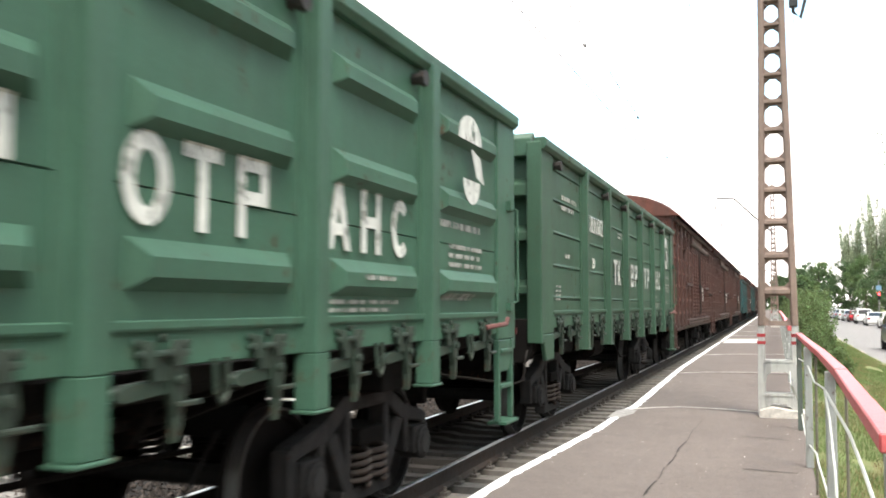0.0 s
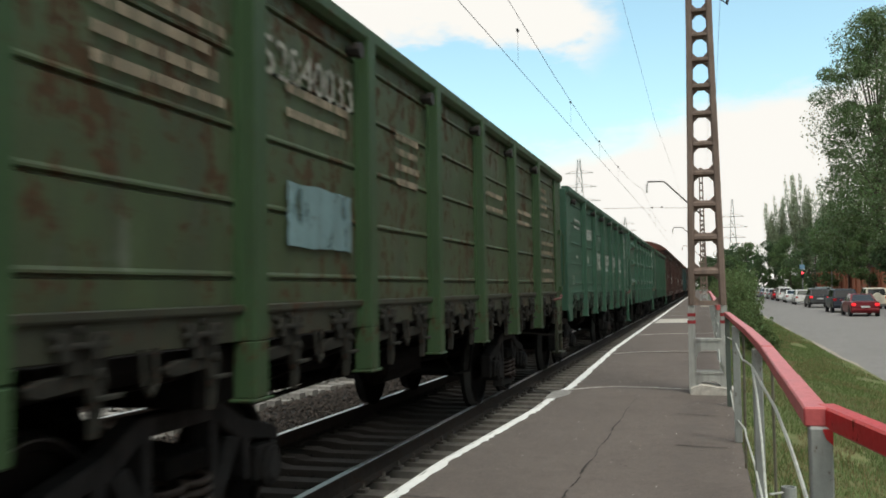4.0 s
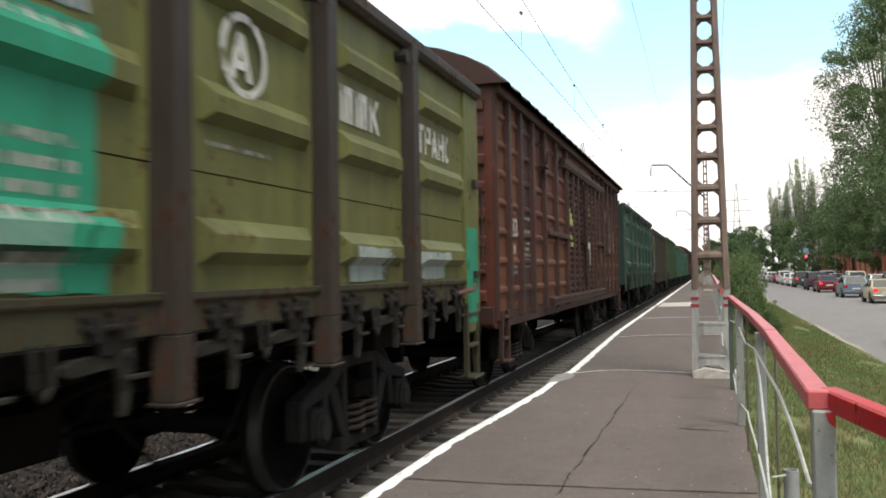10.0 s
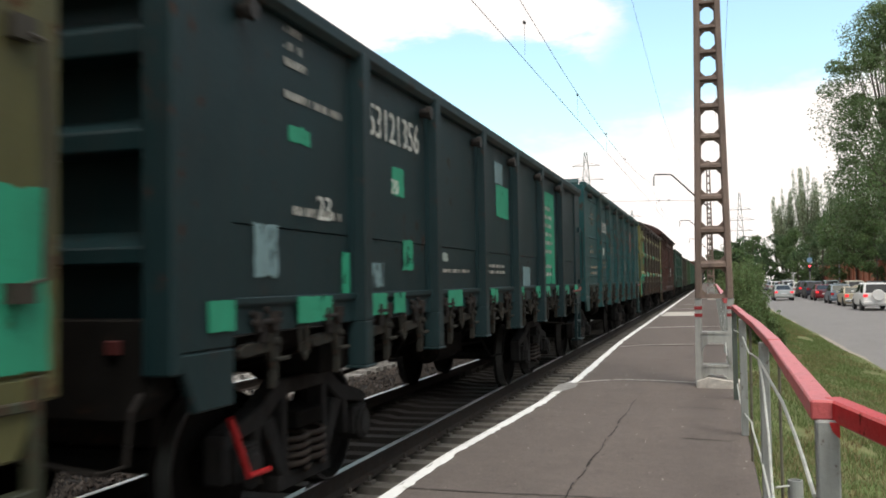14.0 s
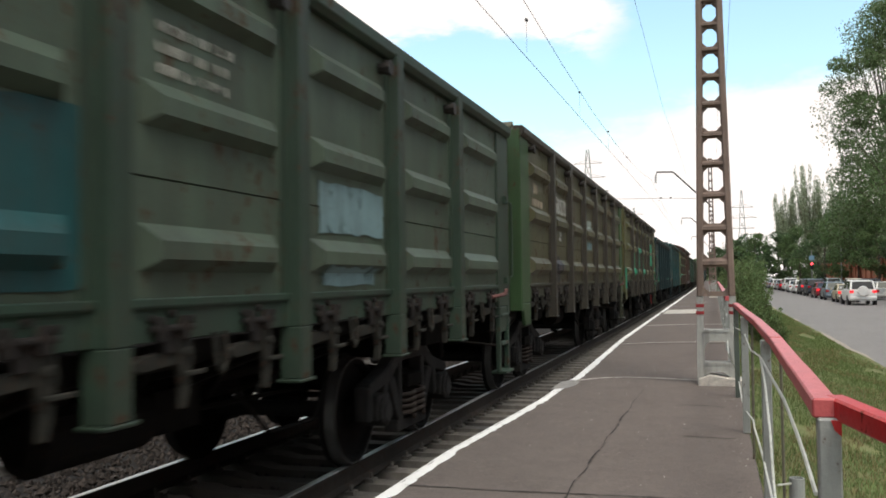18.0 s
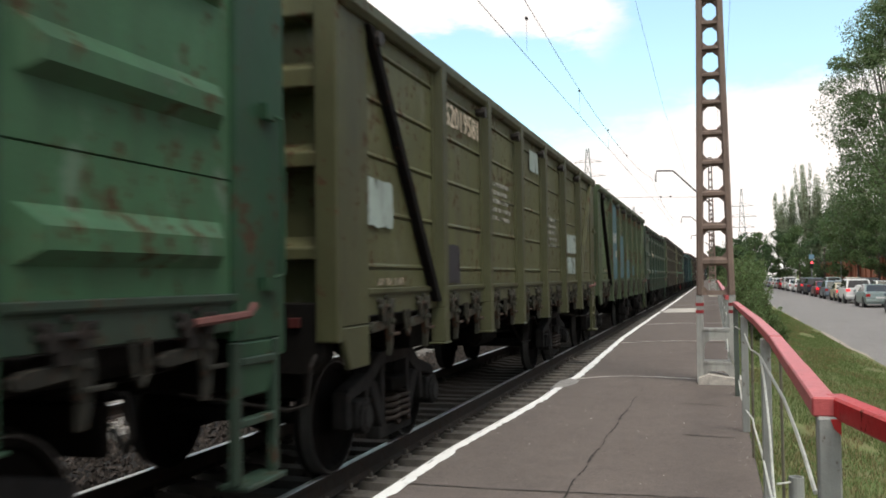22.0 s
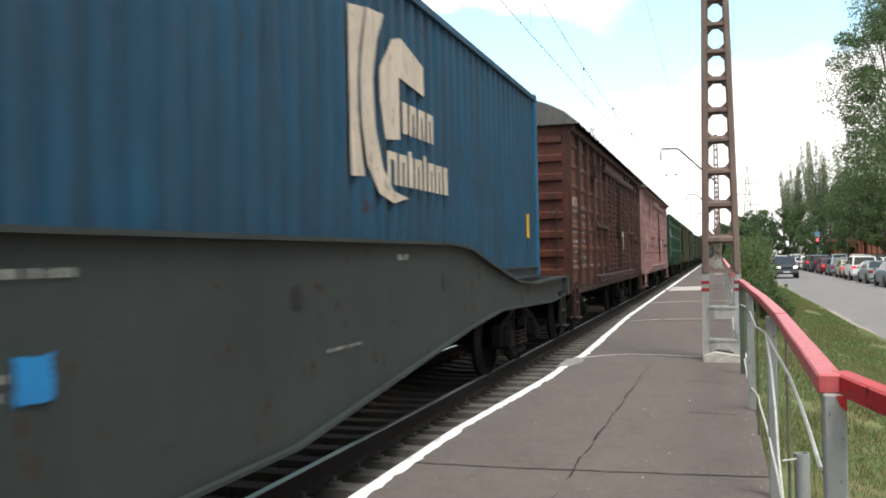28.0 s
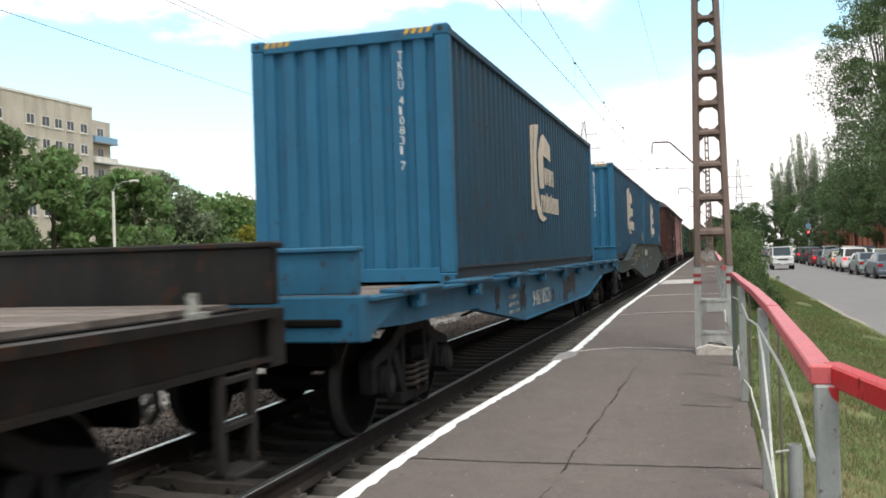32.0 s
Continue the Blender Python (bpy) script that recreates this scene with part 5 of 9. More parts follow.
def gondola(style, H, paint, post_paint, chord_paint, label, rolls=True, diag=(), lower=None, corner_paint=None, iron=None):
    w = thing("gondola_wagon", label, "freight wagon", "wagons of the train")
    hk = round(H, 2)
    if style == "ribs":
        RIBBED[w] = H
    lower = lower or chord_paint
    iron = iron or M_DUSTY
    running_gear(w, GL, 4.325, rolls)
    for i in range(7):
        sp = part("side_panel", kept(("panel", style, i, hk), lambda: gondola_panel(style, i, H)), paint, w)
        if style == "ribs":
            kz = (H - 1.55) / 1.95
            for n, (z0, z1) in enumerate(((1.68, 1.90), (2.34, 2.56), (2.93, 3.14))):
                part("rib", kept(("rib", i, n, hk), lambda: rib_mesh(i, 1.55 + (z0 - 1.55) * kz, 1.55 + (z1 - 1.55) * kz)), paint, sp)
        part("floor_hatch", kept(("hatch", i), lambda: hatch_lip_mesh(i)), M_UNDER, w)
        y0, y1 = bay_ends(i)
        mid = (y0 + y1) / 2
        for q in (0.22, 0.78):
            part("hatch_hinge", kept("hinge", hinge_mesh), M_GRIMY if style != "lines" and paint is not P_GREEN else iron, w, at=pose(0, y0 + (y1 - y0) * q, 0))
            part("hatch_latch", kept("latch", latch_mesh), iron, w, at=pose(0, y0 + (y1 - y0) * q + 0.10, 0))
        part("lashing_loop", kept("loop", loop_mesh), iron, w, at=pose(0, mid, 0))
    for y in POSTS:
        part("post", kept(("gpost", hk), lambda: gondola_post(H)), post_paint, w, at=pose(0, y, 0))
    part("top_chord", kept(("tchord", hk), lambda: top_chord(H)), chord_paint, w)
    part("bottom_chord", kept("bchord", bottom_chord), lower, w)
    part("far_side_wall", kept(("farside", hk), lambda: far_side_mesh(H)), paint, w)
    for d in (-1, 1):
        part("corner_post", kept(("corner", d, hk), lambda: corner_mesh(d, H)), corner_paint or post_paint, w)
        at = pose(0, d * GL / 2, 0) if d < 0 else pose(0, d * GL / 2, 0, 0, 0, 180)
        part("end_wall", kept(("end", hk), lambda: end_wall_mesh(H)), paint, w, at=at)
        k = (H - 1.55) / 1.95
        for n, (z, h, deep) in enumerate(((H - 0.20, 0.20, 0.17), (1.55 + 1.30 * k, 0.13, 0.18), (1.55 + 0.79 * k, 0.10, 0.18), (1.55 + 0.20 * k, 0.08, 0.17))):
            part("end_beam", kept(("ebeam", n, hk), lambda: end_beam_mesh(z, h, deep)), paint, w, at=at)
        sill = kept("endsill", lambda: Build().ext([(-1.3, 0.98), (1.3, 0.98), (1.41, 1.10), (1.41, 1.47), (-1.41, 1.47), (-1.41, 1.10)], "y", -0.02, 0.16).mesh("end_sill", 0.01))
        part("end_sill", sill, M_UNDER, w, "dark end sill", at=at)
        part("marker_bracket", kept("marker", lambda: Build().box(-1.24, -1.16, -0.05, -0.021, 1.30, 1.37).box(-1.26, -1.14, -0.06, -0.021, 1.285, 1.30).box(1.16, 1.24, -0.05, -0.021, 1.30, 1.37).mesh("marker_bracket", 0.005)), P_WINE, w, "dull red tail-marker bracket", at=at)
        part("uncoupling_lever", kept("lever", lambda: Build().tube([(1.36, -0.05, 1.12), (1.36, -0.12, 1.05), (1.34, -0.14, 0.80), (1.22, -0.16, 0.76), (0.4, -0.16, 0.84), (0.2, -0.2, 1.0)], 0.014, 6).mesh("uncoupling_lever")), M_GRIMY, w, at=pose(0, d * GL / 2, 0) if d < 0 else pose(0, d * GL / 2, 0, 0, 0, 180))
    for i, flip in diag:
        part("diagonal_brace", kept(("diag", i, flip, hk), lambda: diag_mesh(i, flip, H)), M_UNDER if not flip else post_paint, w, "dark diagonal brace")
    add_ladder(w, lower, 0.52, 1.30, 0.42, pose(0.06, GL / 2 - 0.50, 0))
    add_ladder(w, lower, 0.52, 1.30, 0.42, pose(-0.06, -GL / 2 + 0.50, 0, 0, 0, 180))
    grab = kept("grab", lambda: Build().tube([(HALF + 0.03, -0.05, 2.58), (HALF + 0.10, 0, 2.54), (HALF + 0.10, 0.03, 2.1), (HALF + 0.10, 0.01, 1.66), (HALF + 0.03, -0.06, 1.62)], 0.014, 6)
                .box(HALF + 0.028, HALF + 0.075, -0.12, 0.0, 2.53, 2.62).box(HALF + 0.028, HALF + 0.075, -0.13, 0.0, 1.57, 1.645).mesh("handrail"))
    lever = kept("endlever", lambda: Build().tube([(HALF + 0.04, -0.42, 1.425), (HALF + 0.09, -0.2, 1.44), (HALF + 0.10, 0.0, 1.45), (HALF + 0.10, 0.06, 1.50)], 0.022, 6).mesh("hatch_lever"))
    part("hatch_lever", lever, M_LEVER, w, "faded red hatch lever", at=pose(0, GL / 2 - 0.50, 0))
    part("handrail", grab, post_paint, w, at=pose(0, GL / 2 - 0.12, 0))
    knob = kept("knob", lambda: Build().cyl((HALF, 0, 0), (HALF + 0.09, 0, 0), 0.045, 8).cyl((HALF + 0.07, 0, 0), (HALF + 0.11, 0, 0), 0.06, 8).mesh("tie_hook"))
    for y in (-GL / 2 + 0.62, *[p - 0.25 for p in POSTS[1:]]):
        part("tie_hook", knob, M_STEEL, w, at=pose(0, y, H - 0.24))
    return w


RIBBED = {}                      # ribbed wagons and the height of their sides


def drape(me, H, y=0.0, z=0.0):
    """Lay a flat marking over the pressed ribs of a side: cut it where the ribs bend and lift it by their height."""
    bm = bmesh.new()
    bm.from_mesh(me)
    kz = (H - 1.55) / 1.95
    bands = []
    for z0, z1 in ((1.68, 1.90), (2.34, 2.56), (2.93, 3.14)):
        a, c = 1.55 + (z0 - 1.55) * kz, 1.55 + (z1 - 1.55) * kz
        bands.append((a, a + (c - a) * 0.26, c - (c - a) * 0.36, c))
    def cut(axis, v):
        co, no = ((0, v - y, 0), (0, 1, 0)) if axis == "y" else ((0, 0, v - z), (0, 0, 1))
        bmesh.ops.bisect_plane(bm, geom=bm.verts[:] + bm.edges[:] + bm.faces[:], dist=1e-5, plane_co=co, plane_no=no)
    zs = [v.co.z + z for v in bm.verts]
    ys = [v.co.y + y for v in bm.verts]
    for band in bands:
        for v in band:
            if min(zs) < v < max(zs):
                cut("z", v)
    spans = []
    for i in range(7):
        y0, y1 = bay_ends(i)
        q = (y0 + 0.10, y0 + 0.18, y1 - 0.18, y1 - 0.10)
        spans.append(q)
        for v in q:
            if min(ys) < v < max(ys):
                cut("y", v)
    def trap(v, q):
        return float(np.interp(v, q, (0, 1, 1, 0))) if q[0] < v < q[3] else 0.0
    for v in bm.verts:
        fz = max(trap(v.co.z + z, q) for q in bands)
        fy = max(trap(v.co.y + y, q) for q in spans)
        v.co.x += 0.075 * min(fz, fy)
    out = bpy.data.meshes.new("marking")
    bm.to_mesh(out)
    bm.free()
    out.materials.append(None)
    return out


def mark(w, name, me, m, y, z, x=HALF + 0.008, label=""):
    if w in RIBBED:
        if isinstance(me, Build):
            me = me.mesh(name)
        me, x = drape(me, RIBBED[w], y, z), HALF + 0.0095
    return part(name, me, m, w, label, at=pose(x, y, z))


def number(w, txt, y, z, size, m=None, x=HALF + 0.010, width=0):
    return mark(w, "wagon_number", text_mesh(txt, size, width or size * 0.72 * len(txt) - 0.1 * size), m or M_LETTER, y, z, x, "stencilled white figures")


def small_print(w, y, z, wd, h, rows, seed, m=None, x=HALF + 0.009):
    o = mark(w, "small_writing", bar_rows(0, 0, wd, h, rows, seed), M_SMALL if m in (None, M_LETTER) else M_WORNCREAM if m is M_CREAM else m, y, z, x, "rows of small stencilled writing")
    o["kind"] = "stuff"
    return o


def patch(w, y0, y1, z0, z1, m, seed, x=HALF + 0.0075, rough=0.03):
    if w in RIBBED and x < HALF + 0.03:
        me = ragged(y0, y1, z0, z1, seed, HALF + 0.0068, rough).mesh("paint_patch")
        return part("paint_patch", drape(me, RIBBED[w]), m, w, "repainted patch")
    return part("paint_patch", ragged(y0, y1, z0, z1, seed, x, rough), m, w, "repainted patch")


LET = {"T": "tc", "K": "lky", "M": "lcrt", "E": "ltmb", "B": "ltmbr", "P": "ltmu", "O": "o", "A": "ijn", "H": "lmr", "C": "e", "3": "tmbr"}


def word(w, letters, h, m, z, x=HALF + 0.010, bold=0.25):
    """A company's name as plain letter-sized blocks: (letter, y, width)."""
    for ch, y, wd in letters:
        b = Build()
        letter_bars(b, 0, 0, wd, h, LET[ch], 0, bold)
        mark(w, "letter_block", b, m, y, z, x, "large stencilled block")


# -- covered wagons --
def box_panel_mesh(y0, y1, ribs, z0=1.12, z1=3.86, cut=9.0):
    b = Build()
    ya, yb = y0 + 0.08, y1 - 0.08
    prof = [(1.40, z0)]
    for i in range(ribs):
        z = z0 + 0.28 + (z1 - z0 - 0.5) * i / (ribs - 1)
        prof += [(1.40, z - 0.055), (1.432, z - 0.02), (1.432, z + 0.02), (1.40, z + 0.055)]
    prof.append((1.40, z1))
    prof = [p for p in prof if p[1] <= cut]
    if cut < z1:
        prof.append((1.40, cut))
    n = len(prof)
    vs = [(x, y, z) for y, f in ((y0, 0), (ya, 0), (ya + 0.03, 1), (yb - 0.03, 1), (yb, 0), (y1, 0)) for x, z in ((1.40 + (p[0] - 1.40) * f, p[1]) for p in prof)]
    return b.add(vs, [(j * n + i, (j + 1) * n + i, (j + 1) * n + i + 1, j * n + i + 1) for j in range(5) for i in range(n - 1)]).mesh("side_panel")


def louvre_mesh(y0, y1, z0=1.24, z1=3.45, pitch=0.118):
    b = Build()
    n = int((z1 - z0) / pitch)
    prof = [(1.395, z0)]
    for i in range(n):
        z = z0 + i * pitch
        prof += [(1.405, z + 0.01), (1.455, z + 0.034), (1.46, z + 0.075), (1.405, z + 0.11)]
    prof += [(1.405, z1), (1.395, z1)]
    return b.ext(prof, "y", y0, y1).mesh("door_panel")


def box_post_mesh(z0, z1, w=0.07, d=0.075):
    b = Build()
    b.ext([(1.395, -w - 0.02), (1.40 + d, -w), (1.40 + d, w), (1.395, w + 0.02)], "z", z0, z1)
    return b.mesh("post", 0.008)


def roof_mesh(L, eave=3.955, rise=0.60):
    b = Build()
    n, rows = 12, int(L / 0.62)
    def arc(k, lift=0.0):
        a = -1.62 + 3.24 * k / n
        return (a, eave + lift + rise * (1 - (a / 1.62) ** 2) ** 0.8 if abs(a) < 1.62 else eave + lift)
    vs, fs = [], []
    st = rows * 4
    for j in range(st + 1):
        y = -L / 2 - 0.12 + (L + 0.24) * j / st
        lift = 0.022 if j % 4 == 1 else 0.0
        vs += [(arc(k, lift)[0] * (1.008 if lift else 1.0), y, arc(k, lift)[1]) for k in range(n + 1)]
    for j in range(st):
        for k in range(n):
            p = j * (n + 1) + k
            fs.append((p, p + 1, p + n + 2, p + n + 1))
    b.add(vs, fs)
    k = len(b.v)
    b.add([(arc(i)[0], -L / 2 - 0.12, arc(i)[1]) for i in range(n + 1)] + [(0, -L / 2 - 0.12, eave)], [tuple(range(n + 1))])
    b.add([(arc(i)[0], L / 2 + 0.12, arc(i)[1]) for i in range(n + 1)], [tuple(range(n, -1, -1))])
    return b.mesh("roof")


def covered_wagon(L, paint, paint2, frame_paint, label, door=(-1.0, 3.9), rolls=True, panel_mix=None, roof_paint=None, left=None, right=None, rail_paint=None):
    """A boxcar: posts and pressed panels, a pair of louvred sliding doors, an arched roof."""
    w = thing("covered_wagon", label, "freight wagon", "wagons of the train")
    running_gear(w, L, L / 2 - 2.7, rolls)
    cuts = [-L / 2 + 0.06]
    n1 = max(3, round((door[0] + L / 2) / 1.05))
    n2 = max(2, round((L / 2 - door[1]) / 0.95))
    left = left or [-L / 2 + (door[0] + L / 2) * i / n1 for i in range(n1 + 1)]
    right = right or [door[1] + (L / 2 - door[1]) * i / n2 for i in range(n2 + 1)]
    lk = round(L, 2)
    bays = list(zip(left, left[1:])) + list(zip(right, right[1:]))
    for i, (a, c) in enumerate(bays):
        m = (panel_mix or {}).get(i, paint)
        part("side_panel", kept(("bpanel", round(a, 2), round(c, 2)), lambda: box_panel_mesh(a + 0.01, c - 0.01, 7)), m, w)
        lowm = (panel_mix or {}).get(("low", i))
        if lowm:
            part("lower_patch", kept(("lpatch", round(a, 2), round(c, 2), i % 3), lambda: box_panel_mesh(a + 0.02, c - 0.02, 7, cut=(1.95, 2.2, 2.08)[i % 3])), lowm, w, "repainted lower part of a panel", at=pose(0.004, 0, 0))
    pm = kept("bpost", lambda: box_post_mesh(1.02, 3.9))
    for y in left[1:] + right[:-1]:
        part("post", pm, frame_paint, w, at=pose(0, y, 0))
    for y in (-L / 2 + 0.045, L / 2 - 0.045):
        part("corner_post", kept("bcorner", lambda: box_post_mesh(1.02, 3.9, 0.035, 0.05)), frame_paint, w, at=pose(0.01, y, 0))
    # the two louvred doors, the small hatches and their rails
    d0, d1 = door
    cols = 6
    cw = (d1 - d0) / cols
    for i in range(cols):
        a, c = d0 + i * cw, d0 + (i + 1) * cw
        part("door_panel", kept(("louvre", round(a, 2), round(c, 2)), lambda: louvre_mesh(a + 0.07, c - 0.03)), paint2, w, "louvred door panel")
        part("door_post", kept("dpost", lambda: box_post_mesh(1.22, 3.5, 0.05, 0.09)), frame_paint, w, at=pose(0.0, a + 0.02, 0))
    part("door_post", kept("dpost", lambda: box_post_mesh(1.22, 3.5, 0.05, 0.09)), frame_paint, w, at=pose(0, d1, 0))
    part("door_head", Build().box(1.40, 1.412, d0, d1, 3.45, 3.9), paint, w)
    lo_y0, lo_y1 = max(-L / 2 + 0.5, d0 - 2.1), min(L / 2 - 0.4, d1 + 1.5)
    part("door_rail", Build().ext([(1.40, 3.50), (1.50, 3.50), (1.53, 3.56), (1.53, 3.64), (1.40, 3.68)], "y", lo_y0 + 1.5, lo_y1), frame_paint, w, "upper door rail")
    part("door_rail", Build().ext([(1.38, 1.06), (1.52, 1.06), (1.54, 1.10), (1.54, 1.19), (1.38, 1.22)], "y", lo_y0, lo_y1), frame_paint, w, "lower door rail")
    rv_ = Build()
    y = lo_y0 + 0.1
    while y < lo_y1:
        rv_.cyl((1.54, y, 1.145), (1.548, y, 1.145), 0.014, 6)
        y += 0.14
    part("rivets", rv_, M_STEEL, w)["kind"] = "stuff"
    for a, c in ((left[-3] + 0.05, d0 - 0.05), (d1 + 0.05, right[2] - 0.05)):
        part("hatch_rail", Build().box(1.40, 1.495, a, c, 2.22, 2.30).mesh("hatch_rail", 0.008), rail_paint or frame_paint, w, "short rail under a side hatch")
    for yc in (left[-3] - 0.2, right[2] + 0.2):
        if yc > 0:
            part("hatch_catch", kept("catch", lambda: Build().box(1.40, 1.52, -0.07, 0.06, 1.95, 2.09).cyl((1.50, -0.02, 2.02), (1.60, -0.02, 2.02), 0.045, 8).box(1.40, 1.50, -0.10, 0.10, 1.90, 1.94).mesh("hatch_catch", 0.01)), M_STEEL, w, "black hatch catch", at=pose(0, yc, 0))
        part("hook", kept("bhook", lambda: Build().tube([(1.42, -0.16, 3.66), (1.50, -0.16, 3.60), (1.51, -0.14, 3.34), (1.51, 0.0, 3.27), (1.51, 0.12, 3.34), (1.50, 0.14, 3.5)], 0.020, 6).box(1.40, 1.54, -0.20, 0.16, 3.26, 3.31).mesh("hook")), frame_paint, w, at=pose(0, yc, 0))
    hand = Build().tube([(1.50, d0 + cw * 3 - 0.03, 3.4), (1.52, d0 + cw * 3 - 0.03, 1.3)], 0.022, 6)
    hand.box(1.47, 1.56, d0 + cw * 3 - 0.12, d0 + cw * 3 + 0.14, 2.18, 2.32)
    part("door_lock", hand, M_STEEL, w, "door lock rod")
    part("seal", Build().tube([(1.57, d0 + cw * 3 + 0.06, 2.22), (1.58, d0 + cw * 3 + 0.10, 2.10), (1.57, d0 + cw * 3 + 0.22, 1.75)], 0.012, 5).box(1.555, 1.59, d0 + cw * 3 + 0.05, d0 + cw * 3 + 0.12, 2.08, 2.2), M_WIRE, w, "pale door seal")
    part("side_sill", Build().ext([(1.28, 0.92), (1.40, 0.92), (1.41, 1.10), (1.28, 1.13)], "y", -L / 2 + 0.05, L / 2 - 0.05), frame_paint, w)
    part("eave", Build().ext([(1.36, 3.86), (1.50, 3.86), (1.52, 3.92), (1.50, 3.99), (1.36, 3.99)], "y", -L / 2, L / 2), frame_paint, w)
    part("far_side_wall", Build().box(-1.42, -1.38, -L / 2, L / 2, 0.92, 3.98), paint, w)
    part("roof", kept(("roof", lk), lambda: roof_mesh(L)), roof_paint or P_ROOFGREY, w, "arched corrugated roof")
    for d in (-1, 1):
        at = pose(0, d * L / 2, 0) if d < 0 else pose(0, d * L / 2, 0, 0, 0, 180)
        part("end_wall", kept("bend", lambda: Build().box(-1.42, 1.42, 0.0, 0.05, 0.95, 3.98).mesh("end_wall")), paint, w, at=at)
        for i in range(8):
            z = 1.25 + 0.34 * i
            part("end_rib", kept(("erib", i), lambda: Build().ext([(-0.05, z + 0.03), (0.0, z), (0.0, z + 0.16), (-0.05, z + 0.13)], "x", -1.3, 1.3).mesh("end_rib")), paint, w, at=at)
        part("end_sill", kept("bsill", lambda: Build().box(-1.40, 1.40, -0.07, 0.08, 0.98, 1.2).mesh("end_sill", 0.01)), frame_paint, w, at=at)
    add_ladder(w, frame_paint, 0.50, 1.15, 0.36, pose(0, L / 2 - 0.45, 0))
    add_ladder(w, frame_paint, 0.50, 1.15, 0.36, pose(0, -L / 2 + 0.1, 0))
    part("handrail", kept("endgrab", lambda: Build().tube([(1.2, 0, 1.42), (1.2, -0.07, 1.45), (1.2, -0.07, 2.45), (1.2, 0, 2.48)], 0.014, 6).mesh("handrail")), frame_paint, w, at=pose(0, -L / 2, 0))
    return w


# -- containers and flat wagons --
def corrugated(L, z0, z1, pitch, depth, name, flat=0.26, wall=0.24):
    """A sheet along y with upright corrugations, facing +x, its outer face at x = 0."""
    b = Build()
    prof = []
    n = int(round(L / pitch))
    p = L / n
    for i in range(n):
        a = -L / 2 + i * p
        prof += [(a, 0.0), (a + p * flat, 0.0), (a + p * (flat + wall), -depth), (a + p * (1 - wall), -depth)]
    prof.append((L / 2, 0.0))
    vs = [(x, y, z) for y, x in prof for z in (z0, z1)]
    b.add(vs, [(2 * i, 2 * i + 2, 2 * i + 3, 2 * i + 1) for i in range(len(prof) - 1)])
    return b.mesh(name)


CL, CW, CH = 12.192, 2.438, 2.896


def casting_mesh():
    b = Build()
    b.box(-0.089, 0.089, -0.081, 0.081, 0, 0.118)
    return b.mesh("corner_casting", 0.01)


def hole_mesh():
    return Build().cyl((0.0, 0, 0), (0.003, 0, 0), 0.034, 12).mesh("casting_hole")


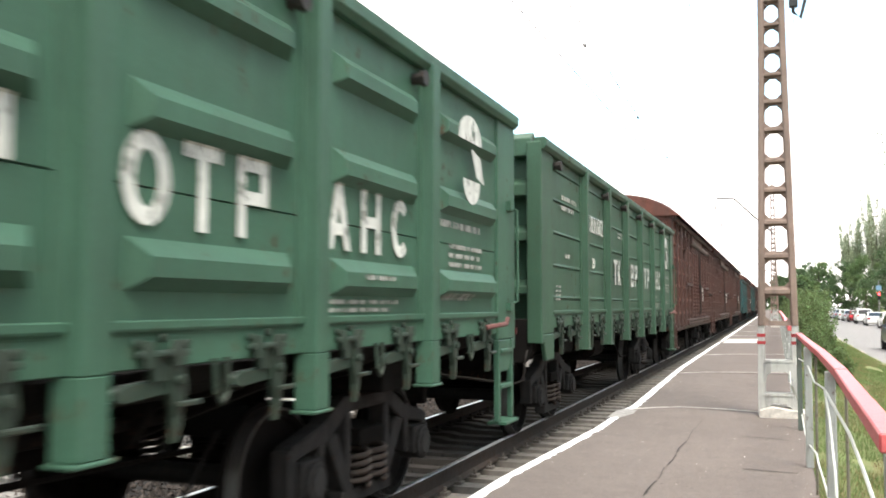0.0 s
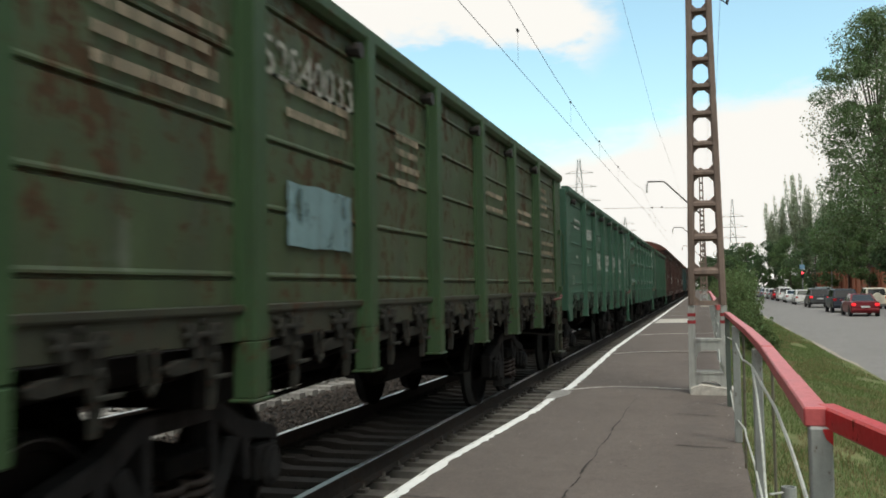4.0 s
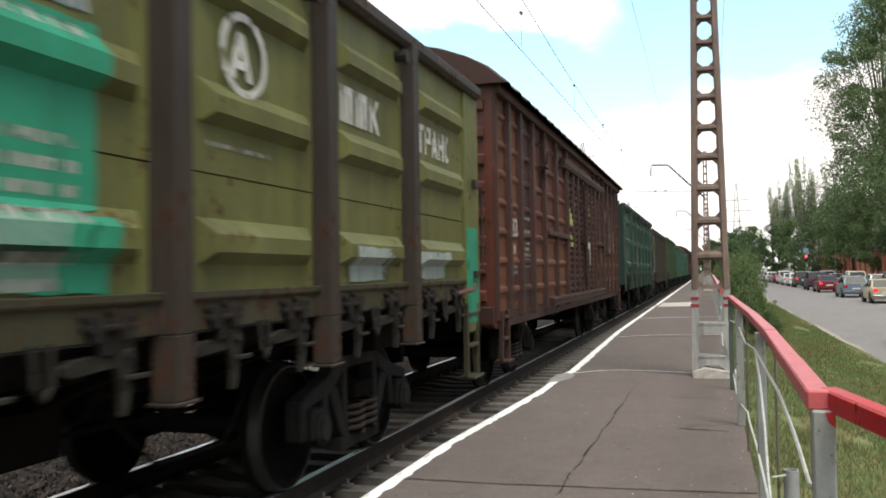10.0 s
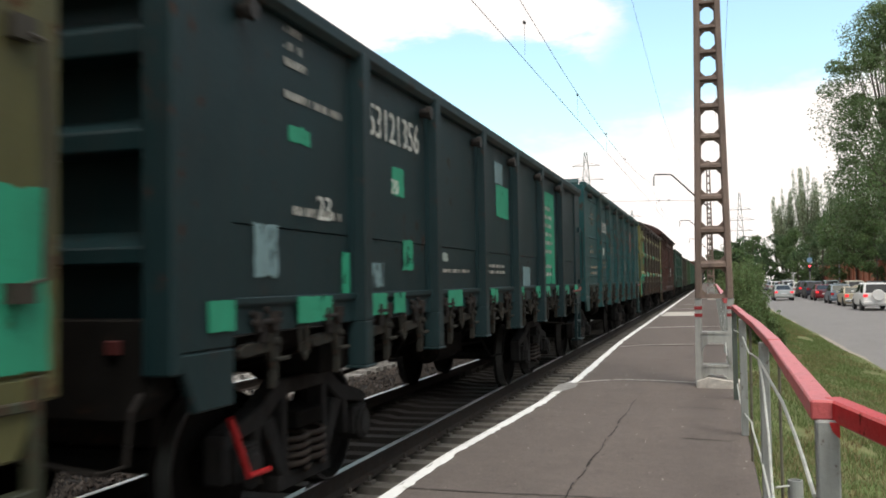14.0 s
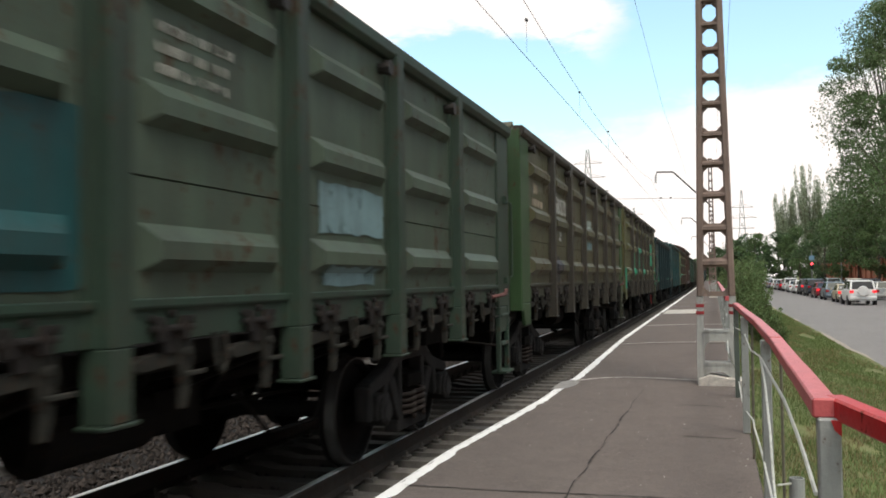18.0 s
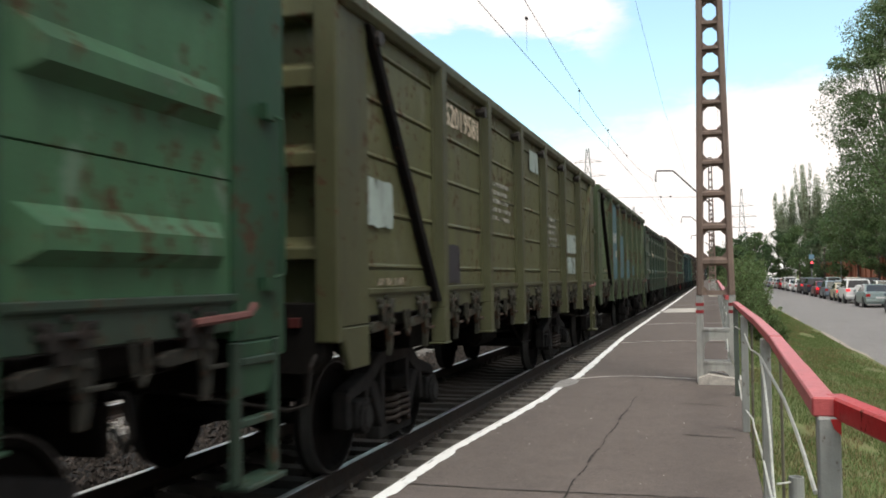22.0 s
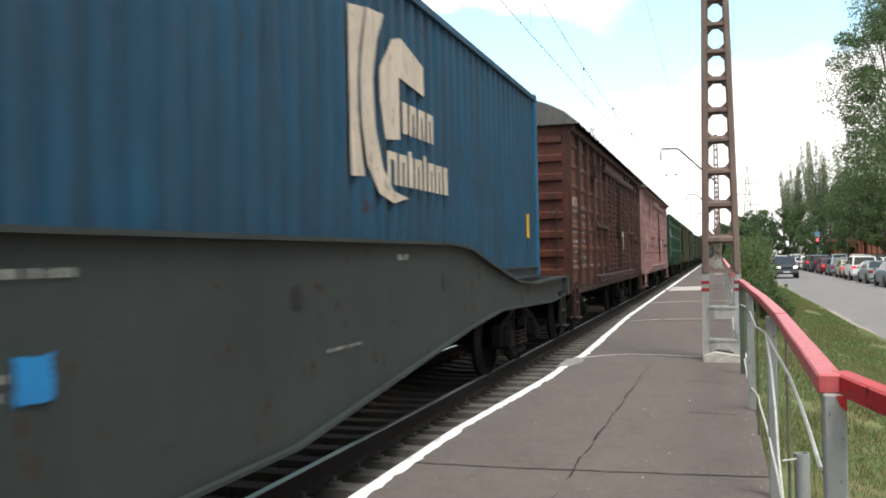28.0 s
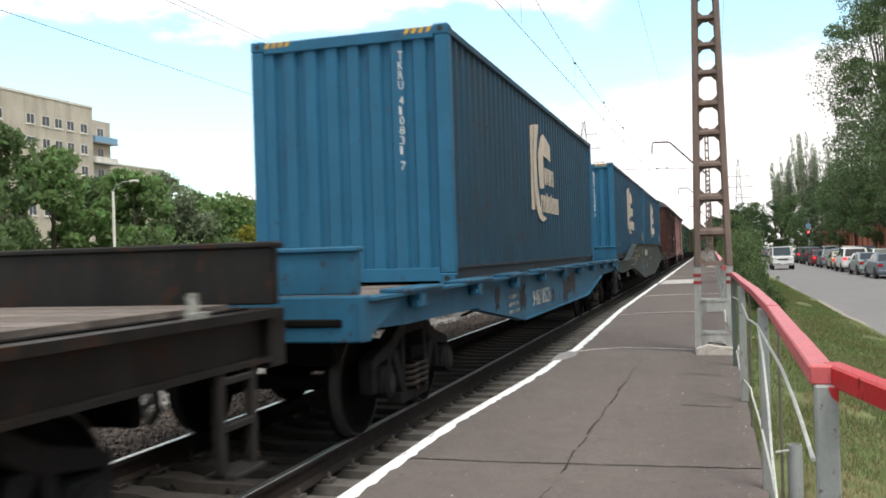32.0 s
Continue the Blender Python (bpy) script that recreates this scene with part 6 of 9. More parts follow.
def container(paint_side, paint_end, m_mark, label):
    c = thing("shipping_container", label, "container", "containers on the train")
    h, w = CL / 2, CW / 2
    side = kept("cside", lambda: corrugated(CL - 0.28, 0.16, CH - 0.10, 0.278, 0.036, "side_sheet"))
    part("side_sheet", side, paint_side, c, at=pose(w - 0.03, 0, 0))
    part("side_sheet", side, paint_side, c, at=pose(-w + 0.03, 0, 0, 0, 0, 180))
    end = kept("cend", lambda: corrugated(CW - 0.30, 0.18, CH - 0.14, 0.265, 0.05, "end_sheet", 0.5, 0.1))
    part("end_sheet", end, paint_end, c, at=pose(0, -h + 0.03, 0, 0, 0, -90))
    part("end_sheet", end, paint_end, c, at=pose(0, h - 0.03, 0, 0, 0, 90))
    part("roof_sheet", kept("croof", lambda: Build().box(-w + 0.05, w - 0.05, -h + 0.05, h - 0.05, CH - 0.06, CH - 0.04).mesh("roof_sheet")), paint_side, c)
    part("floor_frame", kept("cfloor", lambda: Build().box(-w + 0.05, w - 0.05, -h + 0.05, h - 0.05, 0.06, 0.16).mesh("floor_frame")), M_UNDER, c)
    for s in (-1, 1):
        part("top_rail", kept("ctop", lambda: Build().box(-0.03, 0.03, -h + 0.15, h - 0.15, CH - 0.11, CH - 0.03).mesh("top_rail", 0.006)), paint_side, c, at=pose(s * (w - 0.032), 0, 0))
        part("bottom_rail", kept("cbot", lambda: Build().ext([(-0.04, 0.02), (0.03, 0.02), (0.03, 0.04), (0.0, 0.045), (0.0, 0.16), (0.03, 0.165), (0.03, 0.19), (-0.04, 0.19)], "y", -h + 0.15, h - 0.15).mesh("bottom_rail")), P_BOXRAIL, c, at=pose(s * (w - 0.03), 0, 0, 0, 0, 0 if s > 0 else 180))
        for d in (-1, 1):
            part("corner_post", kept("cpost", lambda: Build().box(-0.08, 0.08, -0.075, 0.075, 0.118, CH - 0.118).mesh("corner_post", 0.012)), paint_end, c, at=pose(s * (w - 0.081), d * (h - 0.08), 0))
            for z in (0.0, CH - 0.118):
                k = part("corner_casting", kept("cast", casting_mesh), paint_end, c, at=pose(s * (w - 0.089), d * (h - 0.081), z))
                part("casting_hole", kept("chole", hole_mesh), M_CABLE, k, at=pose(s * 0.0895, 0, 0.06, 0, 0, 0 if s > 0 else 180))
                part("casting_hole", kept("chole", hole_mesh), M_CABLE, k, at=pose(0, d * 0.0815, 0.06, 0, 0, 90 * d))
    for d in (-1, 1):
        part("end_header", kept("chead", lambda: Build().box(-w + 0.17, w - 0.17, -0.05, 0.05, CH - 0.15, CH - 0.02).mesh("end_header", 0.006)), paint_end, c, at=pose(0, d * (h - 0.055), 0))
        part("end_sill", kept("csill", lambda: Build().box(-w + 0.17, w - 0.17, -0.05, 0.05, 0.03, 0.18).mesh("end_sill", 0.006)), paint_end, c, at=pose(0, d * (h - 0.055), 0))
    # hazard stripes on the header, the upright number, the company's mark as plain shapes
    for x0 in (-w + 0.18, w - 0.52):
        for i in range(4):
            st_ = Build().ext([(x0 + 0.085 * i, CH - 0.085), (x0 + 0.085 * i + 0.045, CH - 0.085), (x0 + 0.085 * i + 0.085, CH - 0.02), (x0 + 0.085 * i + 0.04, CH - 0.02)], "y", -h + 0.001, -h + 0.004)
            part("hazard_stripe", st_, M_YELLOW, c, "yellow hazard stripe")
    for i, ch in enumerate(m_mark[0]):
        if ch == " ":
            continue
        me = text_mesh(ch, 0.095, 0.028 if ch == "1" else 0.058)
        step = 0.112 * i - (0.05 if i > 4 else 0) - (0.05 if i > 11 else 0)
        part("end_figure", me, M_FIGURE, c, "upright white figures", at=pose(w - 0.60, -h + 0.024, CH - 0.36 - step, 0, 0, -90))
    xw = w - 0.026
    logo = Build()
    lx, lz = m_mark[1], 1.0
    lz = 0.0
    logo.ext([(lx + a, z) for a, z in ((-1.40, 1.0), (-1.12, 1.02), (-1.22, 1.4), (-1.24, 1.8), (-1.16, 2.15), (-1.05, 2.42), (-1.40, 2.36))], "x", xw, xw + 0.004)
    logo.ext([(lx + a, z) for a, z in ((-1.02, 2.43), (-0.62, 2.47), (-0.80, 2.2), (-0.90, 1.85), (-0.86, 1.45), (-0.70, 1.12), (-0.45, 0.94), (-0.05, 0.90), (-0.45, 0.83), (-0.80, 0.90), (-1.06, 1.12), (-1.16, 1.45), (-1.18, 1.85))], "x", xw, xw + 0.004)
    logo.ext([(lx + a, z) for a, z in ((-0.74, 1.98), (-0.42, 2.3), (-0.2, 2.36), (0.45, 2.22), (0.45, 1.93), (-0.26, 1.99), (-0.26, 1.42), (-0.62, 1.38), (-0.74, 1.7))], "x", xw, xw + 0.004)
    part("company_mark", logo, M_CREAM, c, "cream wing-shaped mark")
    for k, (row_y, row_z, ws) in enumerate(((-0.18, 1.49, (0.13, 0.20, 0.20, 0.20)), (-0.59, 1.0, (0.24, 0.2, 0.12, 0.2, 0.075, 0.2, 0.2, 0.13)))):
        y = lx + row_y
        for i, wd in enumerate(ws):
            bb = Build()
            hh = 0.34 if (k == 1 and i in (2, 4)) else 0.26
            bb.box(xw, xw + 0.004, y, y + 0.075, lz + row_z, lz + row_z + hh)
            if wd > 0.1:
                bb.box(xw, xw + 0.004, y + wd - 0.07, y + wd, lz + row_z, lz + row_z + 0.26)
                bb.box(xw, xw + 0.004, y, y + wd, lz + row_z + 0.22, lz + row_z + 0.29)
            part("letter_block", bb, M_CREAM, c, "cream letter-sized block")
            y += wd + 0.06
    return c


def flat_deck(w, L, z, paint, planks=True):
    part("deck", Build().box(-1.35, 1.35, -L / 2 + 0.3, L / 2 - 0.3, z - 0.06, z - 0.02), M_UNDER, w)
    if planks:
        n = int((L - 0.8) / 0.3)
        me = kept("plank", lambda: Build().box(-1.28, 1.28, -0.14, 0.14, 0, 0.03).mesh("plank"))
        for i in range(n):
            part("plank", me, M_WOOD, w, at=pose(0, -L / 2 + 0.55 + 0.3 * i, z - 0.02))


def fish_belly(prof, x0, x1):
    return Build().ext(prof, "x", x0, x1)


def container_flat(paint, L, label):
    """A flat wagon with deep-bellied side sills."""
    w = thing("flat_wagon", label, "freight wagon", "wagons of the train")
    running_gear(w, L, L / 2 - 2.35, True, 1.16)
    h = L / 2
    prof = [(-h + 0.15, 1.06), (-h + 1.3, 1.02), (-5.9, 1.0), (-3.3, 0.68), (3.3, 0.68), (5.9, 1.0), (h - 1.3, 1.02), (h - 0.15, 1.06), (h - 0.15, 1.29), (-h + 0.15, 1.29)]
    for s in (-1, 1):
        part("side_sill", fish_belly(prof, s * 1.36 - 0.015, s * 1.36 + 0.015), paint, w, "fish-bellied side sill")
        part("sill_flange", Build().box(s * 1.40 - 0.09, s * 1.40 + 0.09, -h + 0.15, h - 0.15, 1.285, 1.31), paint, w)
        part("lower_flange", Build().ext([(-5.9, 0.98), (-3.3, 0.66), (3.3, 0.66), (5.9, 0.98), (5.9, 1.0), (3.3, 0.68), (-3.3, 0.68), (-5.9, 1.0)], "x", s * 1.36 - 0.07, s * 1.36 + 0.07), paint, w)
    for i in range(9):
        y = -h + 1.4 + (L - 2.8) * i / 8
        part("lashing_bracket", kept("lbr", lambda: Build().box(1.38, 1.50, -0.09, 0.09, 1.16, 1.30).cyl((1.44, -0.12, 1.19), (1.44, 0.12, 1.19), 0.045, 8).mesh("lashing_bracket", 0.01)), paint, w, at=pose(0, y, 0))
        part("stop_plate", kept("stp", lambda: Build().box(1.28, 1.52, -0.55, 0.55, 1.31, 1.345).mesh("stop_plate", 0.008)), paint, w, at=pose(0, y, 0))
    flat_deck(w, L, 1.275, paint)
    for d in (-1, 1):
        part("end_board", Build().box(-1.42, 1.42, -0.04, 0.04, 1.34, 1.70).box(-1.44, 1.44, -0.07, 0.07, 1.66, 1.70).mesh("end_board", 0.01), paint, w, "folding end board", at=pose(0, d * (h - 0.08), 0))
        part("end_beam", Build().box(-1.46, 1.46, -0.1, 0.1, 0.98, 1.33).mesh("end_beam", 0.012), paint, w, at=pose(0, d * (h - 0.12), 0))
        for s in (-1, 1):
            part("gusset", Build().ext([(0.0, 1.28), (0.0, 1.0), (-d * 0.1, 0.98), (-d * 1.0, 1.27)], "x", s * 1.43 - 0.02, s * 1.43 + 0.02), paint, w, at=pose(0, d * h, 0))
    add_ladder(w, M_STEEL, 0.45, 1.05, 0.34, pose(-0.05, h - 0.75, 0))
    return w


def long_container_flat(paint, L, label):
    w = thing("flat_wagon", label, "freight wagon", "wagons of the train")
    running_gear(w, L, L / 2 - 2.35, True, 1.16)
    h = L / 2
    top = [(h - 0.1, 1.26), (10.9, 1.22), (9.7, 1.29), (8.2, 1.55), (7.4, 1.71), (6.7, 1.755)]
    prof = [(-h + 0.1, 1.0), (-12.2, 0.93), (-8.8, 1.0), (-7.4, 0.9), (-3.3, 0.48), (3.3, 0.48), (7.4, 0.9), (8.8, 1.0), (12.2, 0.93), (h - 0.1, 1.0)]
    prof += [p for p in top] + [(-y, z) for y, z in reversed(top)]
    for s in (-1, 1):
        part("side_sill", fish_belly(prof, s * 1.36 - 0.02, s * 1.36 + 0.02), paint, w, "deep grey side girder")
        ft = [p for p in top] + [(-y, z) for y, z in reversed(top)]
        fl = Build()
        for (a, za), (b_, zb) in zip(ft, ft[1:]):
            fl.ext([(a, za), (b_, zb), (b_, zb + 0.03), (a, za + 0.03)], "x", s * 1.36 - 0.10, s * 1.36 + 0.08)
        part("sill_flange", fl, paint, w)
        lo_ = prof[:10]
        fl = Build()
        for (a, za), (b_, zb) in zip(lo_, lo_[1:]):
            fl.ext([(a, za - 0.025), (b_, zb - 0.025), (b_, zb), (a, za)], "x", s * 1.36 - 0.09, s * 1.36 + 0.07)
        part("lower_flange", fl, paint, w)
    part("deck", Build().box(-1.34, 1.34, -h + 0.2, h - 0.2, 1.12, 1.18), M_UNDER, w)
    for y in (-6.09, -2.83, 0.22, 3.38, 6.54):
        part("girder_hole", Build().cyl((1.381, y, 1.40), (1.386, y, 1.40), 0.085, 14), M_CABLE, w, "round hole through the girder")
    for d in (-1, 1):
        part("end_beam", Build().box(-1.46, 1.46, -0.1, 0.1, 0.96, 1.28).mesh("end_beam", 0.012), paint, w, at=pose(0, d * (h - 0.12), 0))
    add_ladder(w, M_STEEL, 0.45, 1.05, 0.34, pose(-0.05, h - 0.7, 0))
    return w


def plain_flat(paint, L, label):
    w = thing("flat_wagon", label, "freight wagon", "wagons of the train")
    running_gear(w, L, L / 2 - 2.35, True, 1.16)
    h = L / 2
    for s in (-1, 1):
        part("side_sill", Build().ext([(-h + 0.1, 1.05), (h - 0.1, 1.05), (h - 0.1, 1.30), (-h + 0.1, 1.30)], "x", s * 1.36 - 0.02, s * 1.36 + 0.02), paint, w)
        part("sill_flange", Build().box(s * 1.38 - 0.09, s * 1.38 + 0.09, -h + 0.1, h - 0.1, 1.28, 1.33), paint, w)
        part("lower_flange", Build().box(s * 1.36 - 0.08, s * 1.36 + 0.08, -h + 0.1, h - 0.1, 1.02, 1.05), paint, w)
    flat_deck(w, L, 1.36, paint)
    for d in (-1, 1):
        part("end_board", Build().box(-1.42, 1.42, -0.05, 0.05, 1.35, 1.73).box(-1.44, 1.44, -0.08, 0.08, 1.69, 1.73).mesh("end_board", 0.01), paint, w, "folding end board", at=pose(0, d * (h - 0.1), 0))
        part("end_beam", Build().box(-1.44, 1.44, -0.1, 0.1, 0.98, 1.33).mesh("end_beam", 0.012), paint, w, at=pose(0, d * (h - 0.12), 0))
    part("lamp_bracket", Build().box(1.36, 1.44, h - 1.02, h - 0.86, 1.33, 1.36).cyl((1.38, h - 0.94, 1.36), (1.38, h - 0.94, 1.46), 0.035, 10), M_DIM, w, "pale stake socket")
    add_ladder(w, M_STEEL, 0.45, 1.05, 0.34, pose(-0.05, h - 0.75, 0))
    return w


# -- the wagons' paints --
def paint(name, c, rust=0.15, grime=0.3, var=0.16, chalk=0.25, rough=0.5, pale=0.0):
    c = tuple(v * 0.60 for v in c)
    return mat(name, c, rough, 0, var, 1.6, rust=rust, grime=grime, bump=0.12, fine=40, chalk=chalk, spec=0.22, pale=pale)


M_CREAMDIM = mat("worn_cream_stencil", (0.30, 0.25, 0.18), 0.75, 0, 0.3, 6, grime=0.4)
P_GREEN = paint("dark_green_paint", (0.067, 0.163, 0.107), 0.02, 0.15)
P_GREENIRON = paint("dirty_green_ironwork", (0.040, 0.070, 0.050), 0.25, 0.4)
P_OLIVEIRON = paint("dusty_olive_ironwork", (0.048, 0.052, 0.036), 0.35, 0.4)
# dirt, and the shade low on the wagon sides, both put into these colours
P_DIRTSHADECHORD = paint("dirty_lower_chord", (0.062, 0.070, 0.046), 0.35, 0.45)
P_DIRTSHADEGREEN = paint("dirty_green_chord", (0.040, 0.078, 0.055), 0.2, 0.42)
P_DIRTSHADEYELLOW = paint("dirty_yellow_green_chord", (0.078, 0.076, 0.040), 0.4, 0.45)
P_ROOFGREY = paint("grey_roof_sheet", (0.20, 0.195, 0.19), 0.2, 0.35)
P_GREEN2 = paint("leaf_green_paint", (0.060, 0.135, 0.085), 0.05, 0.2)
P_RUSTOLIVE = paint("rusty_olive_paint", (0.088, 0.126, 0.062), 0.62, 0.35, pale=0.30)
P_OLIVE = paint("dull_olive_paint", (0.080, 0.100, 0.057), 0.05, 0.3, pale=0.15)
P_OLIVEPOST = paint("olive_post_paint", (0.070, 0.062, 0.048), 0.2, 0.3)
P_SEAGREEN = paint("sea_green_paint", (0.034, 0.115, 0.080), 0.12, 0.25, pale=0.20)
P_SEAPOST = paint("dirty_sea_green_post", (0.034, 0.088, 0.066), 0.15, 0.42)
P_BROWNA = paint("brown_wagon_paint", (0.205, 0.068, 0.045), 0.3, 0.4)
P_BROWNB = paint("orange_brown_paint", (0.265, 0.102, 0.054), 0.25, 0.25)
P_BROWNDARK = paint("dark_brown_paint", (0.095, 0.044, 0.036), 0.2, 0.4, pale=0.2)
P_YELLOWGREEN = paint("yellow_green_paint", (0.215, 0.225, 0.070), 0.18, 0.3, pale=0.15)
P_DARKPOST = paint("dark_worn_post_paint", (0.064, 0.050, 0.040), 0.5, 0.4)
P_TEAL = paint("rusty_teal_paint", (0.022, 0.105, 0.110), 0.28, 0.35)
# darkened as the other lower chords are, for dirt and painted-in shade
P_TEALCHORD = paint("dirty_teal_chord", (0.032, 0.078, 0.076), 0.3, 0.42)
P_UMBER = paint("umber_paint", (0.064, 0.036, 0.030), 0.15, 0.35)
P_TEALDARK = paint("dark_teal_paint", (0.010, 0.037, 0.043), 0.03, 0.2)
P_OLIVEGREEN = paint("olive_green_paint", (0.150, 0.150, 0.062), 0.3, 0.35, pale=0.25)
P_OLIVEBROWN = paint("brown_olive_paint", (0.118, 0.116, 0.058), 0.38, 0.35, pale=0.25)
P_OLIVEBAND = paint("green_corner_paint", (0.060, 0.120, 0.050), 0.1, 0.2)
P_GREYGREEN = paint("grey_green_paint", (0.100, 0.140, 0.100), 0.22, 0.35)
P_GREYPOST = paint("grey_green_post_paint", (0.044, 0.075, 0.052), 0.1, 0.3)
P_MOSS = paint("mossy_green_paint", (0.140, 0.205, 0.098), 0.55, 0.35, pale=0.30)
P_MOSSPOST = paint("mossy_post_paint", (0.088, 0.125, 0.066), 0.3, 0.3)
P_KHAKI = paint("khaki_paint", (0.152, 0.160, 0.074), 0.42, 0.3, pale=0.25)
P_KHAKIPOST = paint("khaki_post_paint", (0.105, 0.110, 0.055), 0.2, 0.3)
P_BRIGHT = paint("bright_green_paint", (0.075, 0.190, 0.095), 0.32, 0.25, pale=0.35)
P_BRIGHTPOST = paint("bright_green_post_paint", (0.028, 0.088, 0.046), 0.2, 0.25)
P_PINK = paint("faded_pink_paint", (0.62, 0.395, 0.385), 0.22, 0.22)
P_PINKDARK = paint("worn_pink_paint", (0.55, 0.32, 0.305), 0.35, 0.3, pale=0.3)
P_REDBROWN = paint("red_brown_paint", (0.185, 0.062, 0.043), 0.2, 0.35, pale=0.25)
P_REDLOUVRE = mat("patchy_red_brown_paint", (0.100, 0.032, 0.024), 0.55, 0, 0.28, 1.6, rust=0.45, grime=0.45, bump=0.12, fine=40, chalk=0.3, spec=0.2, pale=0.7, rust_col=(0.105, 0.040, 0.020))
P_WINE = paint("wine_red_paint", (0.115, 0.028, 0.026), 0.1, 0.3)
P_BLUEFLAT = paint("bright_blue_paint", (0.043, 0.196, 0.335), 0.16, 0.22)
P_GREYFLAT = paint("grey_girder_paint", (0.064, 0.080, 0.076), 0.03, 0.12)
P_DARKFLAT = paint("dark_brown_flat_paint", (0.016, 0.014, 0.013), 0.3, 0.35)
# sides darker, ends brighter: the fall of light is put into these blues
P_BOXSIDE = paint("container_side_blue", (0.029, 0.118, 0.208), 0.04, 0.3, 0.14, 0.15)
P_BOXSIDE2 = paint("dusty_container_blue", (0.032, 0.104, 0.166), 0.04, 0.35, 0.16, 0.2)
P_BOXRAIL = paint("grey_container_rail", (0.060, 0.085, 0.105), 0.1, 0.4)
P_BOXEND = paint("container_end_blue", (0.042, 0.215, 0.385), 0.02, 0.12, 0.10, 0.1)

TRAIN = []              # (thing, place of its middle along the track when the clip starts)


def hook(w, front, L):
    TRAIN.append((w, front - L / 2))
    return w


def front_of(i):
    return FRONTS[i]


FRONTS = {3: -222.41, 4: -207.04, 5: -192.37, 6: -178.2, 7: -164.05, 8: -149.89, 9: -135.74, 10: -121.59, 11: -107.45, 12: -93.31, 13: -79.16, 14: -62.48,
          15: -48.19, 16: -34.04, 17: -19.89, 18: -5.74, 19: 8.42, 20: 22.9}
MID = GL / 2
R0 = -GL / 2                                # a gondola's rear end in its own space

# rearmost first
W0 = hook(plain_flat(P_DARKFLAT, 13.7, "empty flat wagon with a plank deck and dark end board"), -284.75, 13.7)
W1 = hook(container_flat(P_BLUEFLAT, 19.0, "light blue flat wagon with chipped paint carrying a container"), -264.6, 19.0)
number(W1, "94818523", -2.575, 0.80, 0.24, None, 1.386, 1.45)
for y0, y1, z0, z1, k in ((-3.1, -2.8, 0.84, 1.13, 1), (0.6, 1.0, 0.75, 1.1, 2), (1.05, 1.98, 0.82, 1.12, 3), (-0.55, -0.47, 0.86, 0.94, 4), (-4.6, -4.45, 0.95, 1.15, 5)):
    patch(W1, y0 - 0.275, y1 - 0.275, z0, z1, M_BLACKPATCH, 40 + k, 1.378, 0.20)
small_print(W1, -4.175, 0.8, 0.7, 0.3, 3, 2, M_DIM, 1.38)
small_print(W1, -1.025, 0.84, 0.3, 0.1, 1, 3, M_DIM, 1.38)
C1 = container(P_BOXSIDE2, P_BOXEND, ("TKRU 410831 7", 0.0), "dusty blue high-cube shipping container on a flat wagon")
TRAIN.append((C1, -274.15))
W2 = hook(long_container_flat(P_GREYFLAT, 27.2, "long grey flat wagon with a deep girder under two containers"), -237.1, 27.2)
number(W2, "59873554", -2.66, 1.31, 0.25, None, 1.388, 1.62)
number(W2, "69", -1.6, 0.85, 0.15, None, 1.388, 0.2)
for y, z, wd, h, r, m in ((-4.02, 1.34, 0.5, 0.32, 3, M_LETTER), (-4.0, 1.0, 0.5, 0.26, 2, M_LETTER), (-7.24, 1.50, 1.0, 0.1, 1, M_LETTER), (-7.1, 1.2, 0.7, 0.24, 2, M_LETTER), (0.4, 1.58, 1.1, 0.08, 1, M_LETTER),
                          (0.5, 1.12, 0.5, 0.14, 2, M_LETTER), (-5.4, 0.92, 0.8, 0.06, 1, M_LETTER), (-5.85, 1.31, 0.78, 0.12, 1, M_ORANGE), (-5.84, 1.50, 0.26, 0.2, 2, M_ORANGE), (3.8, 1.0, 0.7, 0.05, 1, M_LETTER), (5.2, 1.62, 0.3, 0.1, 1, M_LETTER)):
    small_print(W2, y, z, wd, h, r, int(abs(y) * 10) + 3, m, 1.388)
patch(W2, -3.81, -3.27, 0.80, 0.95, M_VIVIDBLUE, 51, 1.386, 0.01)
patch(W2, 1.0, 1.2, 1.1, 1.28, M_VIVIDBLUE, 52, 1.386, 0.03)
frame_line = Build()
for i_, (a, b_, c_, d_) in enumerate(((-9.6, -7.33, 1.06, 1.075), (-9.6, -7.33, 1.275, 1.29), (-7.345, -7.33, 1.08, 1.27))):
    frame_line.box(1.386, 1.389, a, b_, c_, d_)
part("painted_outline", frame_line, M_LETTER, W2)
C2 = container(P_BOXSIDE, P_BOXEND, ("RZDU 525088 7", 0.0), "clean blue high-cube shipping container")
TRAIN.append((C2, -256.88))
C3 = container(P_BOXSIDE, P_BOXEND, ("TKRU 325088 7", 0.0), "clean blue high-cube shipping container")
TRAIN.append((C3, -244.58))
for c_ in (C2, C3):
    part("yellow_plate", Build().box(1.19, 1.196, 5.24, 5.42, 0.62, 0.98), M_YELLOW, c_, "yellow data plate")
small_print(C2, 4.9, 1.3, 0.1, 1.1, 9, 6, M_DIM, 1.194)

